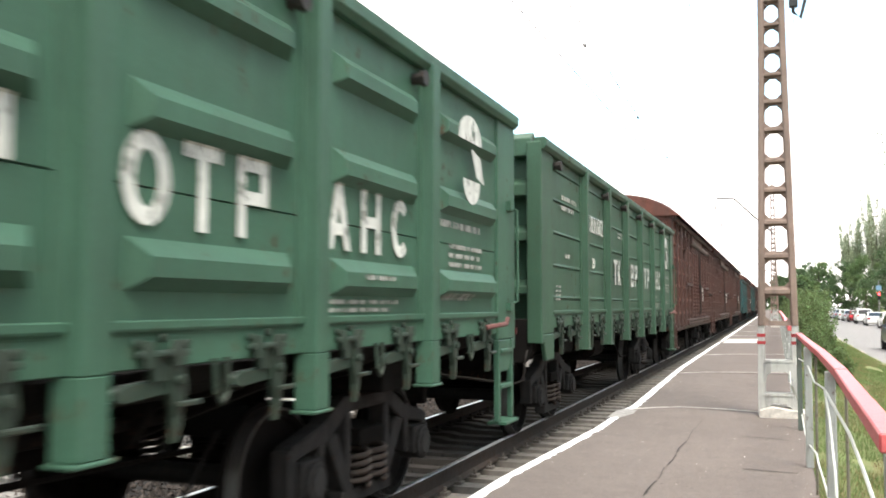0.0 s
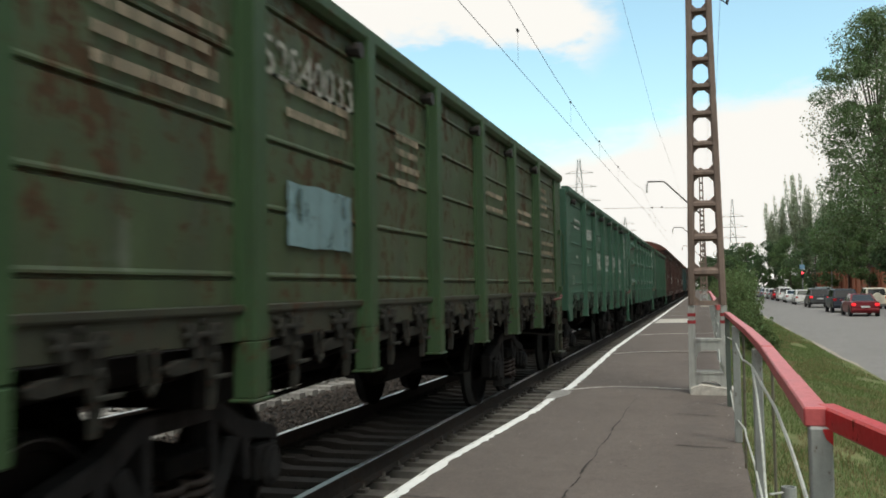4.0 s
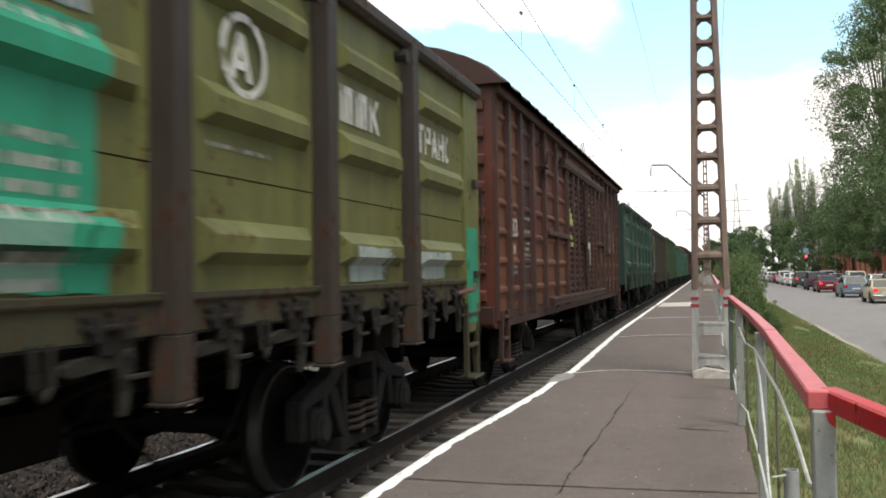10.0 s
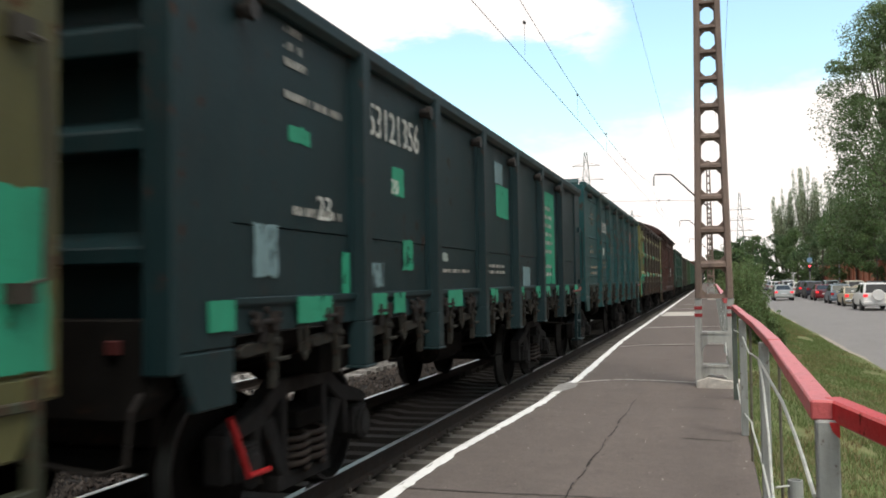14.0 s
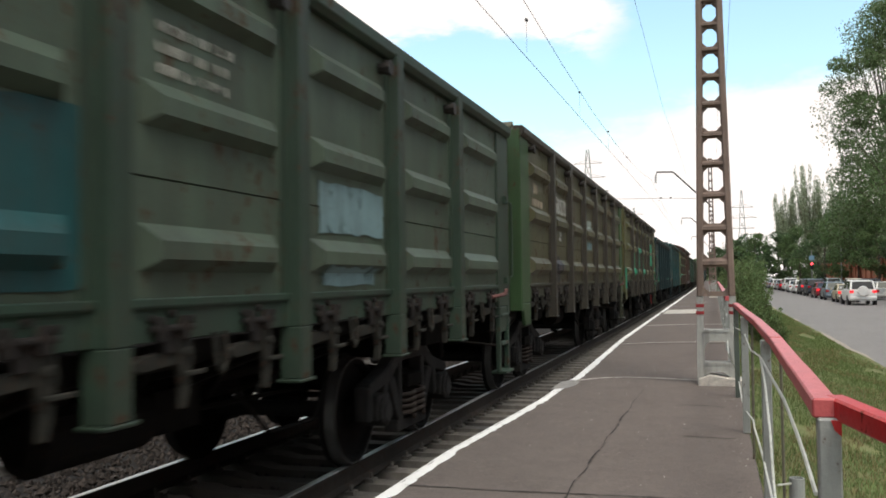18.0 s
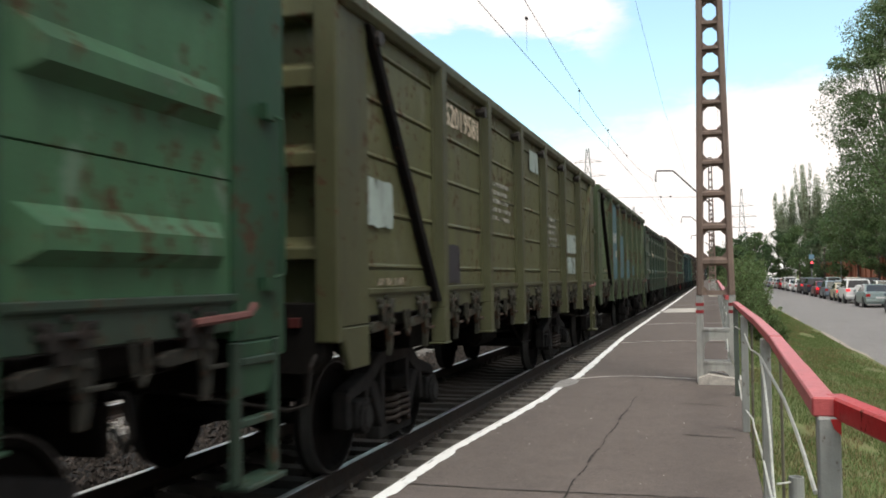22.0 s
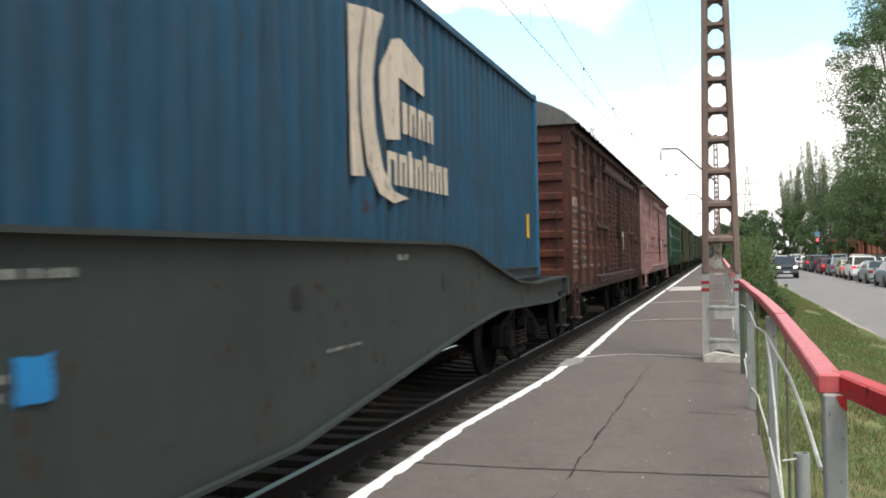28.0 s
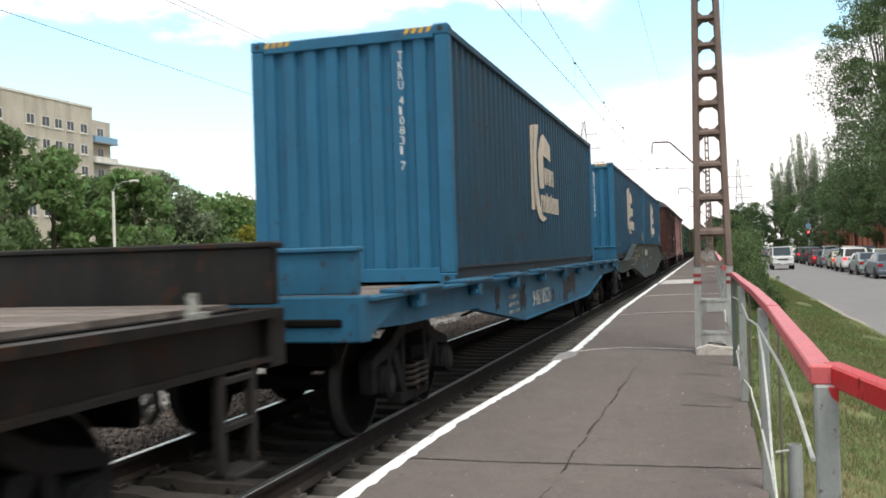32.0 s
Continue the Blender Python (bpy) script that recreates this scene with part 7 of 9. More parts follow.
W3 = hook(covered_wagon(14.3, P_REDBROWN, P_REDLOUVRE, P_BROWNDARK, "rusty red-brown boxcar with louvred sliding doors", (-2.0, 2.6), panel_mix={0: P_BROWNB, 1: P_BROWNB, ("low", 2): P_BROWNB}, right=[2.6, 3.2, 4.4, 5.27, 6.37, 7.15]), FRONTS[3], 14.3)
number(W3, "0835", -6.9, 2.45, 0.26, M_CREAM, 1.412)
small_print(W3, -6.8, 1.5, 0.8, 1.1, 6, 31, M_DIM, 1.412)
small_print(W3, -5.6, 1.4, 0.7, 1.3, 8, 32, M_DIM, 1.412)
W4 = hook(covered_wagon(14.0, P_PINK, P_PINKDARK, P_PINKDARK, "faded pink boxcar with louvred sliding doors and rust", (-1.98, 2.47), left=[-7.0, -6.16, -5.18, -4.16, -3.2, -1.98], right=[2.47, 3.22, 4.15, 5.25, 6.19, 7.0], rail_paint=M_RUSTRAIL), -206.84, 14.0)
M_LIMEDIM = mat("dull_yellow_stencil", (0.40, 0.36, 0.17), 0.75, 0, 0.25, 5, grime=0.35)
PRINT = ((-6.94, -6.20, 2.08, 2.42, 0), (-6.86, -6.58, 2.42, 2.68, 0), (-6.92, -6.38, 1.84, 1.99, 0), (-6.92, -6.38, 1.70, 1.82, 1), (-5.94, -5.42, 2.09, 2.41, 0), (-5.80, -5.46, 1.82, 2.04, 0), (-5.90, -5.62, 1.36, 1.54, 1), (-5.90, -5.20, 1.20, 1.36, 1), (-4.97, -4.40, 2.42, 2.64, 1), (-4.88, -4.34, 1.14, 1.25, 0),
         (5.35, 6.10, 2.40, 2.66, 1), (5.35, 6.10, 2.10, 2.36, 1), (5.35, 6.11, 1.14, 1.72, 3), (6.29, 6.9, 2.40, 2.66, 1), (6.29, 6.9, 2.10, 2.37, 1), (4.40, 5.10, 1.40, 1.84, 2), (4.40, 5.10, 1.14, 1.38, 1))
for k, (y0, y1, z0, z1, r) in enumerate(PRINT):
    patch(W4, y0, y1, z0, z1, M_PRINTBROWN if k not in (4, 5) else M_DIM, 240 + k, 1.4365, 0.015)
    if r:
        small_print(W4, y0 + 0.06, z0 + 0.04, y1 - y0 - 0.12, z1 - z0 - 0.08, r + 1, 340 + k, M_CREAM if k % 2 else M_LIMEDIM, 1.442)
number(W4, "5208", -6.87, 2.10, 0.27, M_LIMEDIM, 1.442, 0.68)
number(W4, "515", -5.90, 2.13, 0.24, M_LETTER, 1.442, 0.45)
number(W4, "20", -5.74, 1.86, 0.14, M_LETTER, 1.442)

W5 = hook(gondola("ribs", 3.66, P_BRIGHT, P_BRIGHTPOST, P_BRIGHTPOST, "bright green open gondola wagon with ribbed sides and rust spots", lower=P_DIRTSHADEGREEN), FRONTS[5], GL)
number(W5, "52710073", -4.34, 2.66, 0.25, None, HALF + 0.013, 1.38)
for k, (y0, y1, z0, z1, m) in enumerate(((-6.05, -4.7, 2.50, 3.02, M_BLUEPATCH), (-4.25, -2.85, 2.60, 3.02, M_BLUEPATCH), (-2.4, -1.1, 2.60, 3.0, M_BLUEPATCH), (-0.68, 0.55, 2.62, 3.0, M_BLUEPATCH), (-6.0, -4.8, 1.56, 1.72, M_BLUEPATCH), (-4.2, -3.5, 2.2, 2.4, M_BLUEPATCH), (-4.2, -3.65, 1.57, 2.07, M_BLACKPATCH),
                                         (-2.06, -1.7, 1.6, 1.74, M_GREYPATCH), (-0.74, -0.36, 1.57, 1.68, M_BLUEPATCH), (1.2, 1.6, 1.6, 1.72, M_GREYPATCH))):
    patch(W5, y0, y1, z0, z1, m, 60 + k, HALF + 0.0075, 0.05)
number(W5, "20", -3.6, 2.2, 0.17)
W6 = hook(gondola("lines", 3.66, P_KHAKI, P_KHAKIPOST, P_KHAKIPOST, "khaki open gondola wagon with diagonal braces and rust", lower=P_KHAKIPOST, iron=P_OLIVEIRON, diag=((0, False), (6, True))), FRONTS[6], GL)
number(W6, "62019581", -4.12, 3.10, 0.22, M_CREAM, HALF + 0.024, 1.22)
patch(W6, -6.13, -5.6, 2.02, 2.38, M_GREYPATCH, 71, HALF + 0.022)
patch(W6, -4.13, -3.68, 1.58, 1.95, M_BLACKPATCH, 72, HALF + 0.022)
patch(W6, -0.07, 0.53, 3.12, 3.4, M_GREYPATCH, 73, HALF + 0.022)
patch(W6, 3.15, 4.1, 2.04, 2.37, M_GREYPATCH, 74, HALF + 0.022)
patch(W6, 3.15, 4.0, 1.68, 1.97, M_GREYPATCH, 75, HALF + 0.022)
small_print(W6, -5.96, 1.58, 0.67, 0.12, 1, 76, M_CREAM, HALF + 0.024)
small_print(W6, -2.2, 2.3, 1.0, 0.5, 5, 77, M_DIM)
small_print(W6, 1.2, 2.1, 1.0, 0.5, 5, 78, M_DIM)
W7 = hook(gondola("lines", 3.66, P_MOSS, P_MOSSPOST, P_MOSSPOST, "mossy green open gondola wagon with steel-blue repainted panels and rust", lower=P_MOSSPOST, iron=P_OLIVEIRON, diag=((0, False), (6, True))), FRONTS[7], GL)
patch(W7, -4.2, -2.8, 1.56, 3.45, M_STEELBLUE, 81, HALF + 0.024)
patch(W7, -2.36, -1.03, 1.58, 2.73, M_STEELBLUE, 82, HALF + 0.024)
patch(W7, -0.68, 0.70, 1.57, 2.1, M_STEELBLUE, 83, HALF + 0.024)
patch(W7, 0.9 + 0.1, 2.3, 1.65, 1.95, M_STEELBLUE, 84, HALF + 0.024)
patch(W7, -4.14, -3.65, 1.57, 1.98, M_BLACKPATCH, 85, HALF + 0.029)
number(W7, "56173461", -4.16, 2.47, 0.26, None, HALF + 0.03, 1.2)
number(W7, "20", -3.12, 2.12, 0.17, M_CREAM, HALF + 0.03)
small_print(W7, -5.9, 1.75, 0.9, 0.2, 1, 86, M_CREAM, HALF + 0.024)
small_print(W7, 2.9, 2.2, 1.2, 0.6, 4, 87, M_CREAM, HALF + 0.024)
W8 = hook(gondola("ribs", 3.5, P_GREYGREEN, P_GREYPOST, P_GREYPOST, "dusty grey-green open gondola wagon with ribbed sides", lower=P_DIRTSHADEGREEN), FRONTS[8], GL)
number(W8, "56475251", -4.05, 2.38, 0.24, M_CREAM, HALF + 0.08, 1.28)
small_print(W8, -5.9, 2.6, 0.5, 0.4, 3, 91, M_CREAM)
small_print(W8, -5.9, 1.95, 1.2, 0.3, 2, 92, M_DIM)
small_print(W8, -0.5, 2.6, 0.8, 0.3, 3, 93, M_DIM)
patch(W8, 1.25, 2.4, 1.95, 2.28, M_BLUEPATCH, 94)
patch(W8, 1.3, 2.2, 1.6, 1.72, M_BLUEPATCH, 95)
patch(W8, -2.42, -1.02, 1.60, 2.34, P_TEAL, 96, HALF + 0.0075, 0.04)
W9 = hook(gondola("ribs", 3.66, P_OLIVEBROWN, P_OLIVEPOST, P_OLIVEPOST, "brown-olive open gondola wagon with ribbed sides and a green corner", lower=P_DIRTSHADECHORD, corner_paint=P_OLIVEBAND), FRONTS[9], GL)
number(W9, "53580270", -4.2, 2.68, 0.27, None, HALF + 0.012, 1.36)
number(W9, "20", -3.56, 2.24, 0.16)
patch(W9, -5.7, -5.4, 2.85, 2.98, M_CREAMDIM, 101)
patch(W9, -5.84, -5.02, 2.66, 2.76, M_CREAMDIM, 102)
patch(W9, -4.1, -3.57, 1.56, 1.98, M_BLACKPATCH, 103)
patch(W9, -0.52, 0.5, 2.62, 2.78, M_GREYPATCH, 104)
patch(W9, -0.4, 0.5, 2.2, 2.35, M_BLUEPATCH, 105)
W10 = hook(gondola("ribs", 3.66, P_OLIVEGREEN, P_OLIVEPOST, P_OLIVEPOST, "olive green open gondola wagon with teal repainted patches", lower=P_DIRTSHADECHORD, corner_paint=P_OLIVEGREEN), FRONTS[10], GL)
patch(W10, 6.16, 6.63, 1.32, 2.0, M_TEALPATCH, 111, HALF + 0.032)
patch(W10, -6.63, -6.16, 1.32, 1.9, M_TEALPATCH, 112, HALF + 0.032)
patch(W10, 2.8, 4.1, 2.05, 2.9, M_TEALPATCH, 113, HALF + 0.068)
small_print(W10, 2.95, 2.2, 1.0, 0.6, 4, 114, M_LETTER, HALF + 0.073)
for k, (a, b_) in enumerate(((-4.1, -3.1), (-2.3, -1.2), (-0.5, 0.5))):
    patch(W10, a, b_, 1.65 + 0.3 * (k % 2), 2.4 + 0.2 * (k % 2), M_TEALPATCH, 116 + k, HALF + 0.007, 0.08)
number(W10, "53480111", -4.2, 2.75, 0.26)
W11 = hook(gondola("plain", 3.36, P_TEALDARK, P_TEALDARK, P_TEALDARK, "dark blue-green smooth-sided gondola wagon with bright green patches", iron=M_DUSTY), FRONTS[11], GL)
number(W11, "53121356", -4.13, 2.74, 0.25, None, HALF + 0.012, 1.18)
for k, (y0, y1, z0, z1, m) in enumerate(((-3.64, -3.35, 2.33, 2.56, M_TEALPATCH), (-4.66, -4.45, 1.54, 1.84, M_TEALPATCH), (-3.38, -3.14, 1.74, 1.98, M_TEALPATCH), (-0.04, 0.6, 2.4, 2.78, M_TEALPATCH), (-0.1, 0.3, 2.8, 3.05, M_BLUEPATCH), (3.02, 3.98, 1.58, 3.0, M_TEALPATCH),
                                         (-5.87, -5.6, 1.67, 1.97, M_BLUEPATCH), (-4.15, -3.85, 1.6, 1.78, M_BLUEPATCH), (1.44, 1.92, 1.55, 1.82, M_BLUEPATCH), (-5.44, -5.15, 2.50, 2.60, M_TEALPATCH), (-2.4, -2.1, 1.83, 1.9, M_GREYPATCH))):
    patch(W11, y0, y1, z0, z1, m, 121 + k, HALF + 0.0075, 0.012 if k == 5 else 0.03)
for k, y in enumerate((-6.4, -5.4, -4.2, -3.7, -2.2, -0.5, 1.1, 2.2, 3.0, 3.9, 4.7, 5.9)):
    patch(W11, y, y + (0.26, 0.5, 0.34)[k % 3], 1.39, 1.55, M_TEALPATCH, 135 + k, HALF + 0.038, 0.01)
number(W11, "20", -3.66, 2.34, 0.12, None, HALF + 0.013)
for y, z, wd, h, r in ((3.1, 2.05, 0.7, 0.8, 6), (3.1, 1.7, 0.7, 0.25, 2), (-5.5, 2.95, 0.3, 0.3, 3), (-5.5, 2.75, 0.9, 0.1, 1), (-5.4, 2.05, 0.8, 0.13, 1), (-2.3, 1.72, 1.2, 0.07, 1), (-0.5, 1.72, 1.0, 0.14, 2)):
    small_print(W11, y, z, wd, h, r, int(10 * abs(y)) + r, M_LETTER, HALF + 0.0115)
number(W11, "23", -5.05, 2.04, 0.16, None, HALF + 0.012)
part("brake_lever", Build().tube([(1.20, -5.62, 0.84), (1.20, -5.48, 0.60), (1.20, -5.40, 0.46), (1.20, -5.15, 0.45)], 0.022, 8), M_REDPAINT, W11, "red-painted brake lever")
W12 = hook(gondola("lines", 3.6, P_TEAL, P_TEAL, P_TEAL, "weathered teal open gondola wagon with rust stains", lower=P_TEALCHORD), FRONTS[12], GL)
number(W12, "53291515", -4.15, 2.72, 0.25, None, HALF + 0.024, 1.25)
number(W12, "20", -3.6, 2.2, 0.17, None, HALF + 0.024)
for y, z, wd, h, r in ((-5.7, 2.8, 0.5, 0.3, 3), (-5.9, 2.2, 0.6, 0.2, 2), (-5.9, 1.75, 1.3, 0.25, 2), (-3.9, 1.9, 0.9, 0.2, 2), (-2.1, 2.3, 0.6, 0.2, 2), (1.2, 1.9, 1.0, 0.3, 3)):
    small_print(W12, y, z, wd, h, r, int(10 * abs(y)) + r, M_CREAM, HALF + 0.024)
M_POSTER = mat("faded_red_notice", (0.33, 0.125, 0.095), 0.75, 0, 0.3, 7, grime=0.3)
worn_off(M_POSTER, 0.3, 7, 3.3)
patch(W12, 3.02, 3.85, 2.50, 3.10, M_POSTER, 151, HALF + 0.0165, 0.015)
patch(W12, -0.955, -0.905, 1.75, 2.72, M_LEVER, 152, HALF + 0.0962, 0.01)
W13 = hook(gondola("ribs", 3.66, P_YELLOWGREEN, P_DARKPOST, P_DARKPOST, "yellow-green open gondola wagon with teal and grey repainted patches", lower=P_DIRTSHADEYELLOW, corner_paint=P_YELLOWGREEN), FRONTS[13], GL)
number(W13, "56667249", -4.22, 2.65, 0.27, None, HALF + 0.012, 1.28)
for k, (y0, y1, z0, z1, m) in enumerate(((-4.22, -2.85, 2.6, 3.05, M_GREYPATCH), (-4.22, -3.72, 2.1, 2.4, M_GREYPATCH), (-3.72, -2.95, 2.02, 2.44, M_TEALPATCH), (-4.22, -3.65, 1.58, 2.05, M_GREYPATCH), (-3.6, -2.95, 1.58, 1.95, M_TEALPATCH), (-2.26, -1.5, 2.6, 3.04, M_TEALPATCH),
                                         (-2.16, -1.29, 2.02, 2.42, M_GREYPATCH), (-0.7, 0.3, 2.72, 3.08, M_BLUEPATCH), (-0.7, 0.35, 1.9, 2.68, M_TEALPATCH), (-6.0, -4.6, 1.58, 1.8, M_TEALPATCH), (-6.55, -6.16, 1.1, 1.75, M_TEALPATCH), (6.16, 6.6, 1.1, 2.1, M_TEALPATCH), (-5.0, -4.6, 2.2, 3.0, M_TEALPATCH), (3.05, 3.8, 1.58, 1.82, M_GREYPATCH), (4.55, 5.4, 1.58, 1.82, M_GREYPATCH), (-0.7, 0.42, 1.57, 1.88, M_TEALPATCH), (-0.7, 0.1, 1.59, 1.86, M_GREYPATCH))):
    patch(W13, y0, y1, z0, z1, m, 161 + k, HALF + (0.032 if abs(y0) > 6.1 else 0.007))
ring = Build()
for q in range(20):
    a0, a1 = q / 10 * math.pi, (q + 1) / 10 * math.pi
    ring.ext([(1.55 + r_ * math.cos(a_) * 1.1, 2.83 + r_ * math.sin(a_)) for r_, a_ in ((0.19, a0), (0.235, a0), (0.235, a1), (0.19, a1))], "x", HALF + 0.0345, HALF + 0.037)
part("company_mark", ring, M_LETTER, W13, "round white company mark")
for nm, y, wd in (("A", 1.42, 0.26), ("M", 2.92, 0.22), ("M", 3.20, 0.22), ("K", 3.48, 0.2), ("T", 4.62, 0.18), ("P", 4.84, 0.17), ("A", 5.05, 0.17), ("H", 5.26, 0.17), ("C", 5.47, 0.15)):
    word(W13, [(nm, y, wd)], 0.26, M_LETTER, 2.70, HALF + 0.036)
number(W13, "20", -3.65, 2.27, 0.14, None, HALF + 0.013)
for y, z, wd, h, r in ((-2.1, 2.62, 0.6, 0.25, 2), (-0.5, 2.6, 0.9, 0.25, 2), (-0.4, 1.85, 0.8, 0.4, 4), (1.2, 2.3, 0.8, 0.05, 1), (-0.2, 1.58, 0.4, 0.2, 2)):
    small_print(W13, y, z, wd, h, r, int(10 * abs(y)) + r, M_LETTER, HALF + 0.0125)
W14 = hook(covered_wagon(15.4, P_BROWNA, P_BROWNDARK, P_BROWNDARK, "patchy brown boxcar with louvred doors and an orange-brown end", (-2.0, 2.12), left=[-7.7, -6.95, -6.18, -5.29, -4.29, -3.15, -2.0], right=[2.12, 2.98, 3.95, 4.85, 5.80, 6.80, 7.7], roof_paint=P_BROWNDARK,
                         panel_mix={0: P_BROWNB, 1: P_BROWNB, 2: P_BROWNDARK, 6: P_UMBER, 7: P_UMBER, 8: P_UMBER, 9: P_UMBER, 10: P_UMBER, 11: P_UMBER, ("low", 3): P_BROWNB, ("low", 4): P_BROWNB, ("low", 5): P_BROWNB, ("low", 8): P_BROWNB, ("low", 9): P_BROWNB, ("low", 10): P_BROWNB, ("low", 11): P_BROWNB}), FRONTS[14], 15.4)
number(W14, "383", -6.90, 2.10, 0.25, None, 1.436, 0.46)
number(W14, "20", -6.66, 1.87, 0.14, M_CREAM, 1.414)
for y, z, wd, h, r, m in ((-6.85, 2.42, 0.5, 0.2, 2, M_CREAM), (-6.75, 1.6, 0.4, 0.16, 2, M_LETTER), (-6.75, 1.35, 0.35, 0.1, 1, M_LETTER), (-6.0, 2.38, 0.7, 0.08, 1, M_LETTER), (-6.0, 1.68, 0.65, 0.6, 7, M_DIM)):
    small_print(W14, y, z, wd, h, r, int(10 * abs(y + z)), m, 1.414)
patch(W14, -6.82, -6.32, 1.23, 1.8, P_WINE, 181, 1.404)
for k, (y0, y1, z0, z1) in enumerate(((-1.84, -1.35, 2.50, 2.62), (-1.83, -1.5, 2.62, 2.72), (-1.78, -1.62, 2.74, 2.80), (-1.83, -1.35, 2.10, 2.18), (-1.83, -1.45, 2.22, 2.30), (1.0, 1.22, 2.82, 2.88), (1.0, 1.16, 2.94, 3.0))):
    patch(W14, y0, y1, z0, z1, M_LIME, 182 + k, 1.459, 0.02)
ring = Build()
for q in range(20):
    if q in (4, 5, 14):
        continue
    a0, a1 = q / 10 * math.pi, (q + 1) / 10 * math.pi
    ring.ext([(5.32 + r_ * math.cos(a_) * 0.9, 2.55 + r_ * math.sin(a_) * 1.5) for r_, a_ in ((0.30, a0), (0.36, a0), (0.36, a1), (0.30, a1))], "x", 1.4345, 1.437)
ring.box(1.4345, 1.437, 5.22, 5.30, 2.35, 2.75)
part("company_mark", ring, M_DIM, W14, "worn white oval mark")
for k, (y0, y1, z0, z1) in enumerate(((3.12, 3.72, 1.75, 2.05), (4.3, 4.7, 2.95, 3.15), (2.2, 2.36, 1.62, 1.78), (2.78, 2.92, 1.62, 1.78), (2.72, 2.92, 1.25, 1.4), (6.0, 6.5, 2.45, 2.7))):
    patch(W14, y0, y1, z0, z1, P_BROWNB, 700 + k, 1.4335, 0.03)
small_print(W14, 5.95, 2.2, 0.6, 0.3, 3, 710, M_DIM, 1.436)
small_print(W14, 4.95, 1.22, 0.6, 0.22, 2, 711, M_LETTER, 1.436)
W15 = hook(gondola("ribs", 3.66, P_SEAGREEN, P_SEAPOST, P_SEAPOST, "sea-green open gondola wagon with ribbed sides and cream block letters", lower=P_DIRTSHADEGREEN), FRONTS[15], GL)
for nm, y, h_ in (("E", -2.2, 0.85), ("B", -1.7, 0.5), ("P", -0.55, 0.5), ("A", 0.05, 0.5), ("3", 1.25, 0.5), ("T", 1.85, 0.5), ("P", 2.95, 0.5), ("A", 3.55, 0.5), ("H", 4.8, 0.5), ("C", 5.43, 0.5)):
    word(W15, [(nm, y, 0.40)], h_ * 1.02, M_FADEDLETTER, 1.72 if h_ > 0.6 else 1.90, HALF + 0.012, 0.34)
patch(W15, -4.0, -3.35, 1.70, 2.14, M_BLACKPATCH, 191)
number(W15, "55151310", -4.16, 2.68, 0.28, M_DIM)
number(W15, "20", -3.52, 2.24, 0.14, M_DIM)
patch(W15, 5.4, 5.77, 2.82, 2.95, M_ORANGE, 192)
patch(W15, 5.4, 5.77, 2.62, 2.75, M_ORANGE, 193)
patch(W15, 5.2, 5.32, 2.75, 2.98, M_LETTER, 194)
W16 = hook(gondola("plain", 3.5, P_OLIVE, P_OLIVEPOST, P_OLIVEPOST, "dull olive smooth-sided gondola wagon with cream block letters", lower=P_DIRTSHADECHORD), FRONTS[16], GL)
wheel_ = Build().tube([(1.52, -6.38 + 0.2 * math.cos(a * math.pi / 10), 0.80 + 0.2 * math.sin(a * math.pi / 10)) for a in range(21)], 0.016, 6)
for a in range(4):
    wheel_.cyl((1.52, -6.38, 0.80), (1.52, -6.38 + 0.2 * math.cos(a * math.pi / 2 + 0.4), 0.80 + 0.2 * math.sin(a * math.pi / 2 + 0.4)), 0.011, 5)
part("brake_wheel", wheel_.cyl((1.30, -6.38, 0.80), (1.54, -6.38, 0.80), 0.022, 8), M_SPRING, W16, "rusty hand-brake wheel")
number(W16, "53761870", -4.15, 2.82, 0.24, None, HALF + 0.012, 1.25)
number(W16, "20", -3.64, 2.12, 0.15)
for nm, y, h_ in (("E", -2.2, 0.80), ("B", -1.7, 0.41), ("P", -0.55, 0.41), ("A", 0.05, 0.41), ("3", 1.25, 0.41), ("T", 1.85, 0.41), ("P", 2.95, 0.41), ("A", 3.55, 0.41), ("H", 4.75, 0.41), ("C", 5.4, 0.41)):
    word(W16, [(nm, y, 0.38)], h_, M_CREAM, 1.88, HALF + 0.012, 0.32)
for y, z, wd, h, r, m in ((-5.95, 3.1, 0.3, 0.16, 2, M_LETTER), (-5.33, 2.92, 0.55, 0.3, 3, M_ORANGE), (-5.42, 2.14, 0.56, 0.18, 2, M_LETTER), (-5.39, 1.77, 0.8, 0.28, 3, M_LETTER), (-5.97, 1.56, 0.3, 0.1, 1, M_LETTER), (-5.4, 1.56, 0.25, 0.1, 1, M_LETTER)):
    small_print(W16, y, z, wd, h, r, int(10 * abs(y + z)), m, HALF + 0.012)
number(W16, "23", -5.63, 1.56, 0.15)
patch(W16, -4.1, -3.6, 1.6, 2.05, P_OLIVEBAND, 201)
patch(W16, -0.4, 0.3, 2.7, 3.2, M_TEALPATCH, 202, HALF + 0.0075, 0.08)
W17 = hook(gondola("lines", 3.6, P_RUSTOLIVE, P_OLIVEBAND, P_OLIVEBAND, "rusty olive open gondola wagon with worn paint", lower=P_DIRTSHADECHORD), FRONTS[17], GL)
